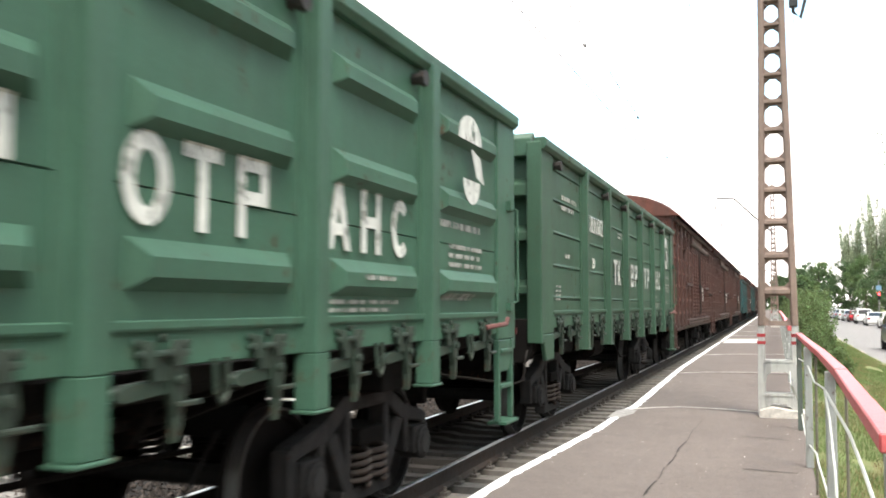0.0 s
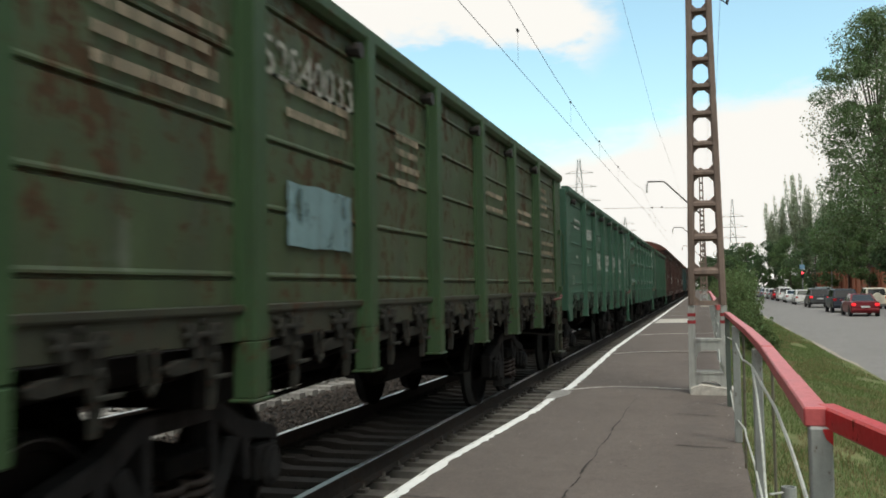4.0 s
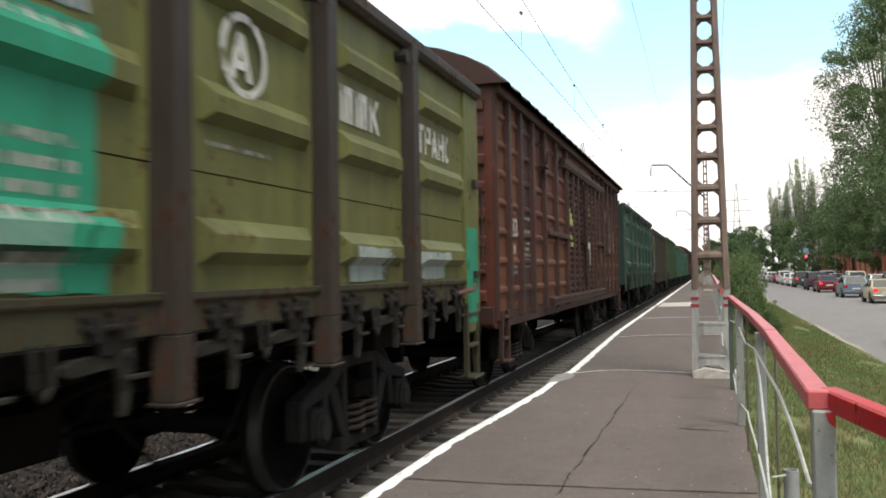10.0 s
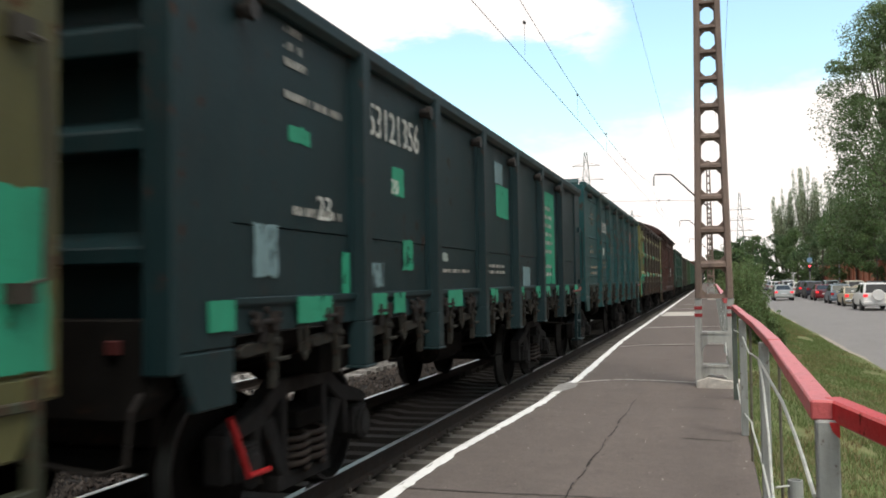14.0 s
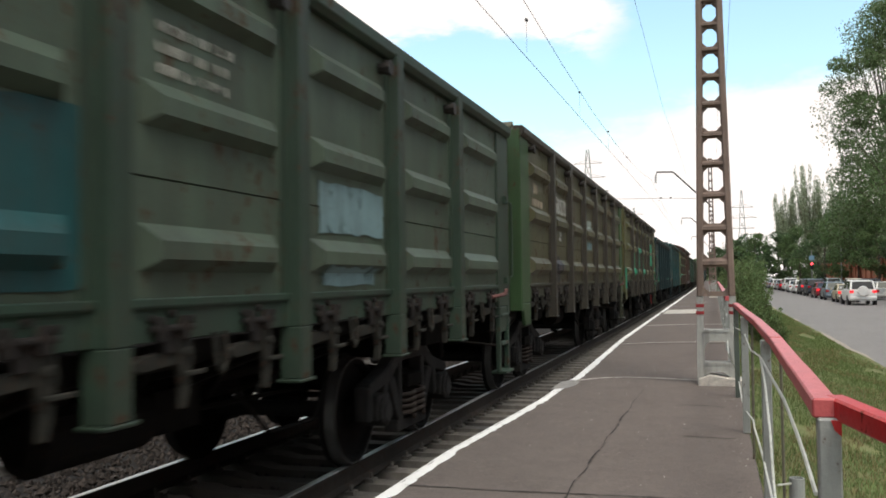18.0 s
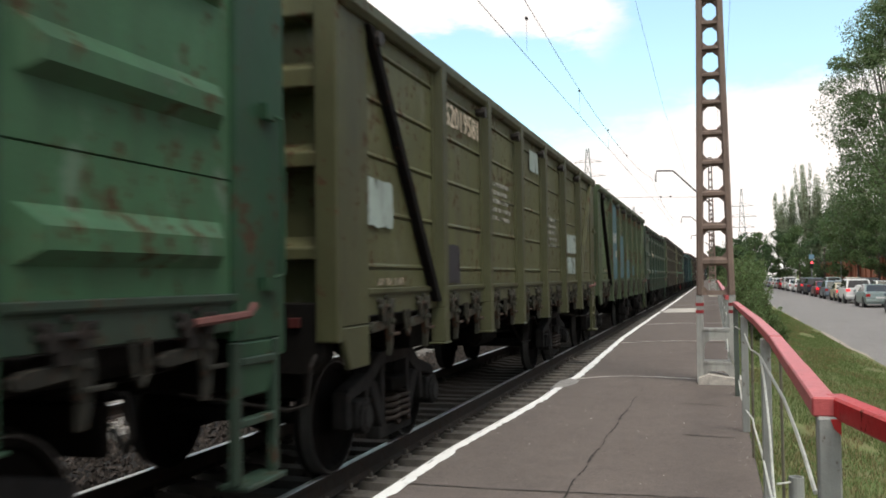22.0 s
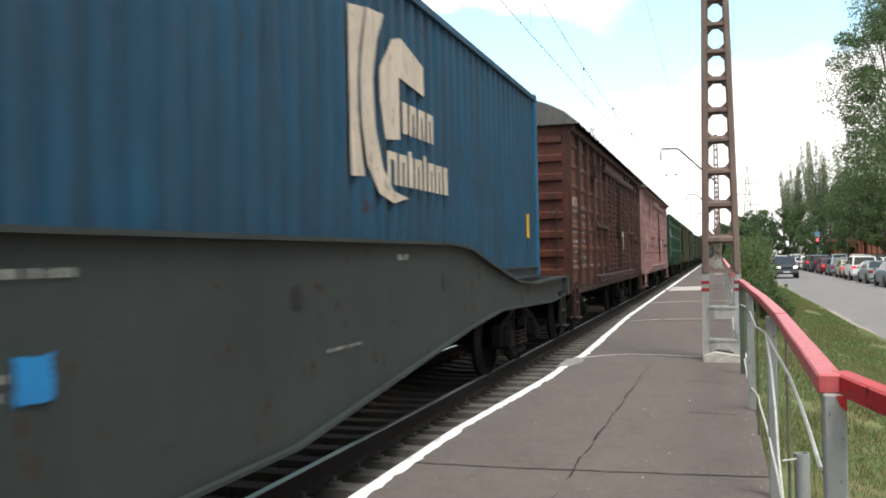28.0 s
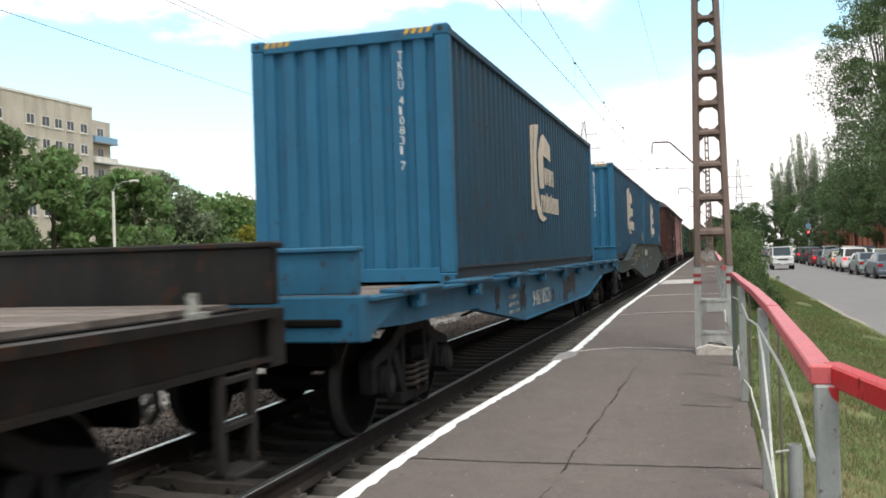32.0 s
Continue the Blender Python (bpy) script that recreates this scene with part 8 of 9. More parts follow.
for y, z, wd, h, r in ((-5.7, 2.6, 1.2, 0.5, 4), (-3.9, 2.7, 1.1, 0.3, 2), (-1.9, 2.5, 0.6, 0.5, 4), (1.2, 2.55, 1.1, 0.34, 2), (2.95, 2.5, 1.2, 0.3, 2), (4.7, 2.75, 0.8, 0.5, 4), (4.75, 2.15, 1.3, 0.3, 2), (4.75, 1.72, 1.2, 0.3, 2)):
    small_print(W17, y, z, wd, h, r, int(10 * abs(y + z)), M_CREAMDIM, HALF + 0.024)
patch(W17, -3.9, -2.9, 1.9, 2.3, M_BLUEPATCH, 211, HALF + 0.022)
number(W17, "52840033", -4.2, 2.9, 0.24, M_DIM, HALF + 0.024)


def eurostyle(w, num, x=HALF + 0.010, zl=1.95, h=0.40):
    for nm, y, wd in (("T", -2.0, 0.28), ("K", -1.64, 0.26), ("E", -0.68, 0.27), ("B", -0.23, 0.28), ("P", 0.24, 0.28), ("O", 1.07, 0.31), ("T", 1.47, 0.28), ("P", 1.89, 0.27), ("A", 2.80, 0.31), ("H", 3.26, 0.29), ("C", 3.73, 0.30)):
        word(w, [(nm, y, wd)], h, M_LETTER, zl, x)
    number(w, num, -4.16, 2.64, 0.24, None, x, 1.22)
    number(w, "20", -3.78, 2.14, 0.15, None, x)
    disc = Build()
    disc.ext([(5.2 + 0.3 * math.cos(a / 10 * math.pi), 2.98 + 0.22 * math.sin(a / 10 * math.pi)) for a in range(11)], "x", x, x + 0.003)
    disc.ext([(5.22, 2.93), (5.46, 2.88), (5.56, 2.66), (5.36, 2.70)], "x", x, x + 0.003)
    disc.ext([(5.24 + 0.22 * math.cos(a / 10 * math.pi), 2.66 - 0.2 * math.sin(a / 10 * math.pi)) for a in range(11)], "x", x, x + 0.003)
    part("company_mark", disc, M_LETTER, w, "round white company mark")
    for y, z, wd, hh, r in ((4.6, 2.24, 1.25, 0.13, 1), (4.87, 1.93, 0.95, 0.22, 3), (2.72, 1.58, 1.3, 0.10, 2), (3.19, 1.78, 0.5, 0.06, 1), (-5.7, 2.78, 0.9, 0.25, 2), (-5.5, 2.2, 0.3, 0.1, 1), (-6.0, 1.68, 0.25, 0.2, 4), (4.7, 1.66, 0.8, 0.12, 1), (-1.6, 2.72, 0.5, 0.12, 2)):
        small_print(w, y, z, wd, hh, r, int(10 * abs(y + z)), M_LETTER, x)


W18 = hook(gondola("lines", 3.5, P_GREEN, P_GREEN, P_GREEN, "clean dark green open gondola wagon with white block letters", iron=P_GREENIRON), FRONTS[18], GL)
eurostyle(W18, "56889671", HALF + 0.024, 2.02)
W19 = hook(gondola("ribs", 3.5, P_GREEN, P_GREEN, P_GREEN, "clean dark green gondola wagon with ribbed sides and white block letters", iron=P_GREENIRON), FRONTS[19], GL)
eurostyle(W19, "55729669", HALF + 0.077)
patch(W19, -4.1, -3.6, 1.65, 2.05, M_BLACKPATCH, 221)
W20 = hook(gondola("lines", 3.5, P_GREEN2, P_GREEN2, P_GREEN2, "green open gondola wagon with white block letters", iron=P_GREENIRON), FRONTS[20], GL)
eurostyle(W20, "56836602", HALF + 0.024)
fr = FRONTS[20]
for k in range(6):
    if k == 3 or k == 5:
        L = GL
        fr += 0.85 + L
        hook(gondola("lines", 3.6, P_TEAL if k == 3 else P_RUSTOLIVE, P_TEAL, P_TEAL, "teal open gondola wagon far along the train", rolls=False), fr, L)
    else:
        L = 14.6
        fr += 0.85 + L
        hook(covered_wagon(L, P_REDBROWN if k % 2 == 0 else P_WINE, P_REDLOUVRE, P_BROWNDARK, "red-brown boxcar with louvred doors", (-1.8, 3.2), rolls=False, roof_paint=P_REDBROWN), fr, L)
for k in range(3):
    L = 14.6
    fr += 0.85 + L
    hook(covered_wagon(L, P_REDBROWN, P_REDLOUVRE, P_BROWNDARK, "red-brown boxcar with louvred doors", (-1.8, 3.2), rolls=False, roof_paint=P_REDBROWN), fr, L)


# ---- traffic on the road ----
M_CARGLASS = mat("car_glass", (0.015, 0.018, 0.02), 0.06, 0, 0.1, 3, grime=0, bump=0, spec=0.7)
M_RIM = mat("wheel_rim", (0.45, 0.45, 0.46), 0.35, 0.8, 0.1, 10, grime=0.25)
M_TRIM = mat("black_car_trim", (0.025, 0.025, 0.027), 0.6, 0, 0.1, 8, grime=0.1)
M_PLATE = mat("number_plate_white", (0.7, 0.7, 0.7), 0.5, 0, 0.05, 8, grime=0.1)
M_CHROME = mat("chrome_trim", (0.6, 0.6, 0.6), 0.2, 1.0, 0.05, 8, grime=0.05)
M_TAIL = mat("dark_red_lens", (0.35, 0.01, 0.012), 0.2, 0, 0.05, 8, grime=0, bump=0)
M_BRAKE = glow("lit_brake_light", (0.9, 0.02, 0.03), 1.1)
M_HEAD = mat("clear_lamp_lens", (0.75, 0.76, 0.78), 0.1, 0.3, 0.03, 8, grime=0, bump=0)
M_HEADON = glow("lit_headlight", (1.0, 0.97, 0.9), 2.5)
CARCOL = {}


def carpaint(name, col, metal=0.35):
    if name not in CARCOL:
        CARCOL[name] = mat("car_paint_" + name, col, 0.3, metal, 0.05, 2, grime=0.08, bump=0.0, fine=200, spec=0.5, streak=False)
    return CARCOL[name]


def loft(sections):
    """A closed skin over outlines of (x, y, z) points, all of one length."""
    b = Build()
    n = len(sections[0])
    vs = [p for s in sections for p in s]
    fs = []
    for j in range(len(sections) - 1):
        for i in range(n):
            k = (i + 1) % n
            fs.append((j * n + i, j * n + k, (j + 1) * n + k, (j + 1) * n + i))
    fs += [tuple(range(n - 1, -1, -1)), tuple(range((len(sections) - 1) * n, len(sections) * n))]
    return b.add(vs, fs)


def hull_section(y, w, z0, z1, tuck=0.06):
    """A rounded cross-section of the lower body."""
    pts = [(-w + tuck, z0), (w - tuck, z0), (w, z0 + 0.14), (w, z0 + (z1 - z0) * 0.62), (w - 0.05, z1 - 0.03), (w - 0.14, z1), (-w + 0.14, z1), (-w + 0.05, z1 - 0.03), (-w, z0 + (z1 - z0) * 0.62), (-w, z0 + 0.14)]
    return [(x, y, z) for x, z in pts]


SHAPES = {
    # length, half width, belt height profile [(y from the rear, belt z)], cabin [(y, z) rear base, rear top, front top, front base], roof half width
    "sedan": (4.6, 0.88, [(0.0, 0.62), (0.05, 0.93), (0.75, 1.0), (1.2, 0.98), (3.3, 0.95), (4.2, 0.80), (4.55, 0.66), (4.6, 0.5)], ((0.72, 0.98), (1.45, 1.42), (2.55, 1.44), (3.35, 0.95)), 0.62),
    "hatch": (4.2, 0.87, [(0.0, 0.62), (0.05, 0.98), (0.6, 1.02), (2.9, 0.98), (3.8, 0.85), (4.15, 0.68), (4.2, 0.5)], ((0.12, 1.0), (0.55, 1.50), (2.05, 1.53), (3.0, 0.98)), 0.66),
    "suv": (4.55, 0.91, [(0.0, 0.70), (0.05, 1.08), (0.6, 1.12), (3.1, 1.10), (4.1, 1.0), (4.5, 0.80), (4.55, 0.6)], ((0.10, 1.10), (0.38, 1.68), (2.3, 1.74), (3.2, 1.10)), 0.72),
    "classic": (4.1, 0.80, [(0.0, 0.60), (0.04, 0.90), (0.9, 0.94), (3.0, 0.92), (4.05, 0.86), (4.1, 0.55)], ((0.85, 0.93), (1.25, 1.38), (2.35, 1.40), (2.95, 0.92)), 0.60),
    "jeep": (4.0, 0.87, [(0.0, 0.75), (0.04, 1.10), (2.6, 1.10), (2.7, 1.12), (3.95, 1.06), (4.0, 0.7)], ((0.06, 1.10), (0.12, 1.88), (2.35, 1.90), (2.62, 1.12)), 0.76),
    "van": (5.0, 0.96, [(0.0, 0.70), (0.04, 1.20), (3.9, 1.20), (4.7, 0.98), (5.0, 0.70)], ((0.05, 1.20), (0.14, 2.05), (3.4, 2.08), (4.3, 1.12)), 0.84),
}


def car_meshes(shape):
    L, w, belt, cab, rw = SHAPES[shape]
    z0 = 0.24 if shape in ("sedan", "hatch", "classic") else 0.34
    secs = []
    for i, (y, z) in enumerate(belt):
        taper = 0.10 if y in (0.0, L) else (0.05 if y < 0.1 or y > L - 0.5 else 0.0)
        secs.append(hull_section(y - L / 2, w - taper, z0 + (0.08 if y in (0.0, L) else 0), z))
    body = loft(secs).mesh("body", 0.02, False)
    (ya, za), (yb, zb), (yc, zc), (yd, zd) = [(y - L / 2, z) for y, z in cab]
    cw = w - 0.08
    cabin = Build()
    lo = [(-cw, ya, za - 0.03), (cw, ya, za - 0.03), (cw, yd, zd - 0.03), (-cw, yd, zd - 0.03)]
    hi = [(-rw, yb, zb), (rw, yb, zb), (rw, yc, zc), (-rw, yc, zc)]
    cabin.add(lo + hi, [(0, 1, 5, 4), (1, 2, 6, 5), (2, 3, 7, 6), (3, 0, 4, 7), (4, 5, 6, 7), (3, 2, 1, 0)])
    cabin = cabin.mesh("cabin", 0.035)
    glass = {}
    def pane(name, a, b, c, d, inset=0.08, out=0.006):
        A, B, C, D = [Vector(p) for p in (a, b, c, d)]
        cen = (A + B + C + D) / 4
        q = [p + (cen - p) * inset for p in (A, B, C, D)]
        nrm = (q[1] - q[0]).cross(q[3] - q[0]).normalized()
        if nrm.dot(cen - Vector((0, cen.y * 0.2, 0.8))) < 0:
            nrm = -nrm
        vs = [p + nrm * out for p in q] + [p - nrm * 0.004 for p in q]
        g = Build().add(vs, [(0, 1, 2, 3), (7, 6, 5, 4), (0, 4, 5, 1), (1, 5, 6, 2), (2, 6, 7, 3), (3, 7, 4, 0)])
        glass.setdefault(name, []).append(g.mesh(name))
    P = lo + hi
    pane("rear_window", P[0], P[1], P[5], P[4], 0.16)
    pane("windscreen", P[3], P[2], P[6], P[7], 0.12)
    for s, (i, j, k, l) in ((1, (1, 2, 6, 5)), (-1, (0, 3, 7, 4))):
        A, B, C, D = [Vector(P[q]) for q in (i, j, k, l)]
        m0, m1 = A.lerp(B, 0.52), D.lerp(C, 0.52)
        pane("side_window", A, m0, m1, D, 0.14)
        pane("side_window", m0, B, C, m1, 0.14)
    wheel = Build().lathe([(-0.1, 0.2), (-0.1, 0.30), (-0.07, 0.325), (0.07, 0.325), (0.1, 0.30), (0.1, 0.2)], (0, 0, 0), 18).mesh("tyre")
    rim = Build().lathe([(-0.095, 0.0), (-0.06, 0.06), (-0.085, 0.2), (0.085, 0.2), (0.06, 0.06), (0.095, 0.0)], (0, 0, 0), 14)
    for a in range(5):
        c, s = math.cos(a * 1.2566), math.sin(a * 1.2566)
        rim.box(-0.094, 0.094, -0.02, 0.02, 0.04, 0.2, Euler((a * 1.2566, 0, 0)).to_matrix())
    rim = rim.mesh("rim")
    return dict(L=L, w=w, z0=z0, body=body, cabin=cabin, glass=glass, wheel=wheel, rim=rim, belt=belt)


CAR = {}


def car(shape, colour, label, x, y, brake=False, lit=False, turn=0, spare=False, group="cars in the queue"):
    if shape not in CAR:
        CAR[shape] = car_meshes(shape)
    d = CAR[shape]
    L, w = d["L"], d["w"]
    th = thing("car", label, "car", group, at=pose(x * SPREAD, y * SPREAD, ROAD, 0, 0, turn))
    part("body", d["body"], colour, th)
    part("cabin", d["cabin"], colour, th)
    for nm, ms in d["glass"].items():
        for me in ms:
            part(nm, me, M_CARGLASS, th)
    zb = d["z0"]
    tall = shape in ("suv", "jeep", "van")
    lz = 0.80 if not tall else 0.98
    for s in (-1, 1):
        part("tail_light", kept(("tl", shape, s), lambda: Build().box(s * (w - 0.20) - 0.13, s * (w - 0.20) + 0.13, -L / 2 - 0.012, -L / 2 + 0.06, lz - 0.11, lz + 0.06).mesh("tail_light", 0.02)), M_BRAKE if brake else M_TAIL, th)
        part("headlight", kept(("hl", shape, s), lambda: Build().box(s * (w - 0.27) - 0.15, s * (w - 0.27) + 0.15, L / 2 - 0.16, L / 2 + 0.008, lz - 0.16, lz - 0.02).mesh("headlight", 0.02)), M_HEADON if lit else M_HEAD, th)
        part("wing_mirror", kept(("mir", shape, s), lambda: Build().box(s * (w + 0.02), s * (w + 0.18), L / 2 - 1.55, L / 2 - 1.45, lz + 0.14, lz + 0.27).mesh("wing_mirror", 0.02)), colour, th)
    part("rear_bumper", kept(("rb", shape), lambda: Build().box(-w + 0.06, w - 0.06, -L / 2 - 0.05, -L / 2 + 0.1, zb + 0.08, zb + 0.28).mesh("rear_bumper", 0.04)), colour if shape not in ("classic", "jeep") else M_CHROME, th)
    part("front_bumper", kept(("fb", shape), lambda: Build().box(-w + 0.06, w - 0.06, L / 2 - 0.1, L / 2 + 0.05, zb + 0.06, zb + 0.26).mesh("front_bumper", 0.04)), colour if shape not in ("classic", "jeep") else M_CHROME, th)
    part("grille", kept(("gr", shape), lambda: Build().box(-0.42, 0.42, L / 2 - 0.1, L / 2 + 0.016, lz - 0.2, lz - 0.06).mesh("grille", 0.01)), M_TRIM, th)
    for q in (-1, 1):
        part("number_plate", kept(("np", shape, q), lambda: Build().box(-0.26, 0.26, q * (L / 2 + 0.055) - 0.006, q * (L / 2 + 0.055) + 0.006, zb + 0.12 if q > 0 else lz - 0.22, zb + 0.23 if q > 0 else lz - 0.11).mesh("number_plate")), M_PLATE, th)
    if spare:
        part("spare_wheel", kept(("spare", shape), lambda: Build().cyl((0, -L / 2 - 0.17, 0.98), (0, -L / 2 + 0.02, 0.98), 0.34, 20, 0.36).mesh("spare_wheel", 0.03)), colour, th, "body-coloured spare wheel cover")
    wheels = []
    for s in (-1, 1):
        for q in (-L / 2 + 0.78, L / 2 - 0.82):
            o = part("wheel", d["wheel"], M_RUBBER, th, at=pose(s * (w - 0.10), q, 0.325))
            part("rim", d["rim"], M_RIM, o)
            part("wheel_arch", kept(("arch", shape, s), lambda: Build().cyl((s * (w - 0.16), 0, 0.34), (s * (w + 0.004), 0, 0.34), 0.38, 18).mesh("wheel_arch")), M_TRIM, th, at=pose(0, q, 0))
            wheels.append((o, s * (w - 0.10), q))
    return th, wheels, L


TRAFFIC = []
SPREAD = 1.174                  # the rows below are in units of this many metres


def drive(made, rows, turn=0):
    """Key a car: rows of seconds, x and the y of its rear (or of its front, for one that comes nearer)."""
    th, wheels, L = made
    off = L / 2
    ts = [r[0] for r in rows]
    xs, ys = [r[1] * SPREAD for r in rows], [r[2] * SPREAD + off for r in rows]
    body = []
    for i, t in enumerate(ts):
        body.append((t, pose(xs[i], ys[i], ROAD, 0, 0, turn)))
    TRAFFIC.append((th, body))
    if len(set(ys)) == 1:
        return
    sgn = 1 if turn else -1
    last, out = None, []
    for k in range(961):
        t = k / FPS
        a = sgn * math.degrees(np.interp(t, ts, ys) / 0.325) * 1.0
        if last is None or abs(a - last) > 40 or k in (0, 960):
            out.append((t, a))
            last = a
        elif abs(a - last) <= 40 and k < 960:
            nxt = sgn * math.degrees(np.interp((k + 1) / FPS, ts, ys) / 0.325)
            if abs(nxt - last) > 80:
                out.append((t, a))
                last = a
    for o, wx, wy in wheels:
        TRAFFIC.append((o, [(t, pose(wx, wy, 0.325, a if not turn else -a, 0, 0)) for t, a in out]))


RED, DARK, GREY, WHITE_, SILVER, BEIGE, BLUEGREY, GREENSIL, CREAM_ = (carpaint("red", (0.17, 0.010, 0.016)), carpaint("dark_blue", (0.025, 0.03, 0.045)), carpaint("dark_grey", (0.06, 0.06, 0.062)),
    carpaint("white", (0.75, 0.75, 0.74), 0.0), carpaint("silver", (0.42, 0.43, 0.42), 0.5), carpaint("beige", (0.44, 0.38, 0.26), 0.0), carpaint("blue_grey", (0.16, 0.20, 0.24)),
    carpaint("silver_green", (0.28, 0.34, 0.33), 0.4), carpaint("cream", (0.62, 0.58, 0.48), 0.0))
LANE = 8.2
# the queue that creeps up to the red light: (rear y) at its times
drive(car("sedan", RED, "dark red sedan with lit brake lights in the queue", LANE, 60, True), [(0, LANE, 42.5), (2, LANE, 47.2), (3, LANE, 49.9), (5.5, LANE, 55.6), (7.5, LANE, 61.3), (9, LANE, 65.8), (11, LANE, 70.5), (13, LANE, 72.6), (16.5, LANE, 74), (32, LANE, 74.3)])
drive(car("suv", DARK, "dark blue estate car in the queue", LANE, 60), [(0, LANE, 50.5), (3, LANE, 57.6), (5.5, LANE, 62.2), (8, LANE, 70.5), (11, LANE, 77), (16, LANE, 80.4), (32, LANE, 80.6)])
drive(car("suv", GREY, "dark grey off-road car in the queue", LANE, 60, True), [(0, LANE, 56.0), (1, LANE, 58.8), (3, LANE, 68), (6, LANE, 78), (8, LANE, 83.5), (12, LANE, 86.4), (32, LANE, 86.8)])
for k, (shape, col, nm) in enumerate((("hatch", WHITE_, "white hatchback in the queue"), ("sedan", WHITE_, "white sedan in the queue"), ("suv", WHITE_, "white off-road car in the queue"), ("hatch", RED, "dark red hatchback in the queue"), ("sedan", SILVER, "silver sedan in the queue"), ("hatch", WHITE_, "white hatchback in the queue"), ("sedan", BLUEGREY, "blue-grey sedan in the queue"), ("hatch", SILVER, "silver hatchback far along the queue"), ("suv", WHITE_, "white off-road car far along the queue"), ("sedan", DARK, "dark sedan far along the queue"), ("hatch", WHITE_, "white hatchback far along the queue"), ("sedan", SILVER, "silver sedan far along the queue"))):
    y = 93.0 + 6.2 * k
    drive(car(shape, col, nm, LANE, y, k == 3), [(0, LANE - 0.05 * k, y - 18 * math.exp(-k / 3)), (3, LANE - 0.05 * k, y - 12 * math.exp(-k / 3)), (6, LANE - 0.05 * k, y - 5 * math.exp(-k / 3)), (9, LANE - 0.05 * k, y), (32, LANE - 0.05 * k, y)])
drive(car("hatch", BLUEGREY, "blue-grey hatchback in the queue", LANE, 60), [(0, LANE, 22), (4, LANE, 36.5), (6, LANE, 43.8), (7.5, LANE, 49.2), (9, LANE, 53.7), (11, LANE, 59.2), (13, LANE, 62.8), (16.5, LANE, 67.4), (20, LANE, 68.4), (32, LANE, 68.5)])
drive(car("classic", BEIGE, "old beige sedan with chrome bumpers in the queue", LANE, 60, True), [(0, LANE, 8), (5, LANE, 27), (9, LANE, 43.5), (10.5, LANE, 49.0), (12, LANE, 54.2), (13.5, LANE, 57.4), (16.5, LANE, 60.8), (20, LANE, 62.8), (32, LANE, 63.0)])
drive(car("suv", WHITE_, "white off-road car with a spare wheel in the queue", LANE, 60, True, spare=True), [(0, LANE, -8), (6, LANE, 18), (10, LANE, 38.5), (12, LANE, 45.8), (13.5, LANE, 49.6), (16.5, LANE, 54.6), (19, LANE, 57.0), (21, LANE, 57.6), (32, LANE, 57.6)])
drive(car("sedan", GREENSIL, "silver-green sedan in the queue", LANE, 60), [(0, LANE, -40), (10, LANE, 2), (16, LANE, 31.5), (19, LANE, 44.0), (20, LANE, 47.2), (22, LANE, 50.6), (24, LANE, 51.6), (32, LANE, 51.7)])
drive(car("sedan", BLUEGREY, "pale blue sedan in the queue", LANE, 60), [(0, LANE, -60), (12, LANE, 0), (20, LANE, 35), (22, LANE, 41.5), (24, LANE, 45.2), (26, LANE, 46.0), (32, LANE, 46.2)])
# the second row
drive(car("suv", CREAM_, "cream off-road car with a spare wheel", 11.2, 60, spare=True), [(0, 11.2, 58), (3, 11.2, 64), (6, 11.2, 71.5), (9, 11.2, 75.5), (14, 11.2, 79), (20, 11.2, 80), (32, 11.2, 80)])
drive(car("suv", DARK, "dark off-road car in the second row", 11.2, 60), [(0, 11.2, 30), (6, 11.2, 48), (10, 11.2, 60), (16, 11.2, 70.5), (20, 11.2, 73), (32, 11.2, 73)])
for k, (shape, col, nm) in enumerate((("hatch", SILVER, "silver hatchback in the second row"), ("sedan", SILVER, "silver sedan in the second row"), ("suv", GREENSIL, "silver-green off-road car in the second row"), ("sedan", WHITE_, "white sedan in the second row"))):
    y = (66.2, 87.0, 94.0, 101.0)[k]
    th_, wl_, L_ = car(shape, col, nm, 11.2, y + 2.2)
th_, wl_, L_ = car("van", WHITE_, "white minibus far along the road", 9.2, 175)
# the cars that pass
drive(car("sedan", SILVER, "silver sedan overtaking the queue", 5.0, 0, True, group="passing cars"), [(0, 4.9, -108), (6, 4.9, -33), (10, 4.9, 20), (11, 4.95, 32.6), (11.5, 5.0, 39.2), (12, 5.05, 46.2), (12.5, 5.1, 52.6), (13, 5.15, 59.4), (13.5, 5.25, 67), (14, 5.35, 74.5), (14.5, 5.4, 82), (17, 5.4, 115), (22, 5.4, 180), (32, 5.4, 310)])
drive(car("suv", GREY, "dark grey off-road car with lit headlights coming nearer", 4.4, 0, lit=True, turn=180, group="passing cars"), [(0, 3.4, 475), (14, 3.4, 271), (22, 3.4, 155), (26, 4.1, 92), (28.5, 4.34, 57.4), (29, 4.36, 50.6), (30, 4.4, 37.4), (30.6, 4.46, 29.2), (31, 4.5, 23.4), (32, 4.6, 9.0)], 180)
drive(car("jeep", WHITE_, "white boxy off-road car coming nearer", 4.6, 0, turn=180, group="passing cars"), [(0, 3.4, 470), (14, 3.4, 300), (24, 3.5, 176), (28.5, 4.3, 113), (30, 4.7, 92.5), (31, 4.8, 79.5), (32, 4.8, 66.5)], 180)
drive(car("suv", DARK, "dark off-road car driving past", 4.9, 0, turn=180, group="passing cars"), [(0, 4.9, 38.5), (1, 4.9, 27.5), (2, 4.8, 16), (4, 4.6, -8), (8, 4.5, -58), (32, 4.5, -360)], 180)
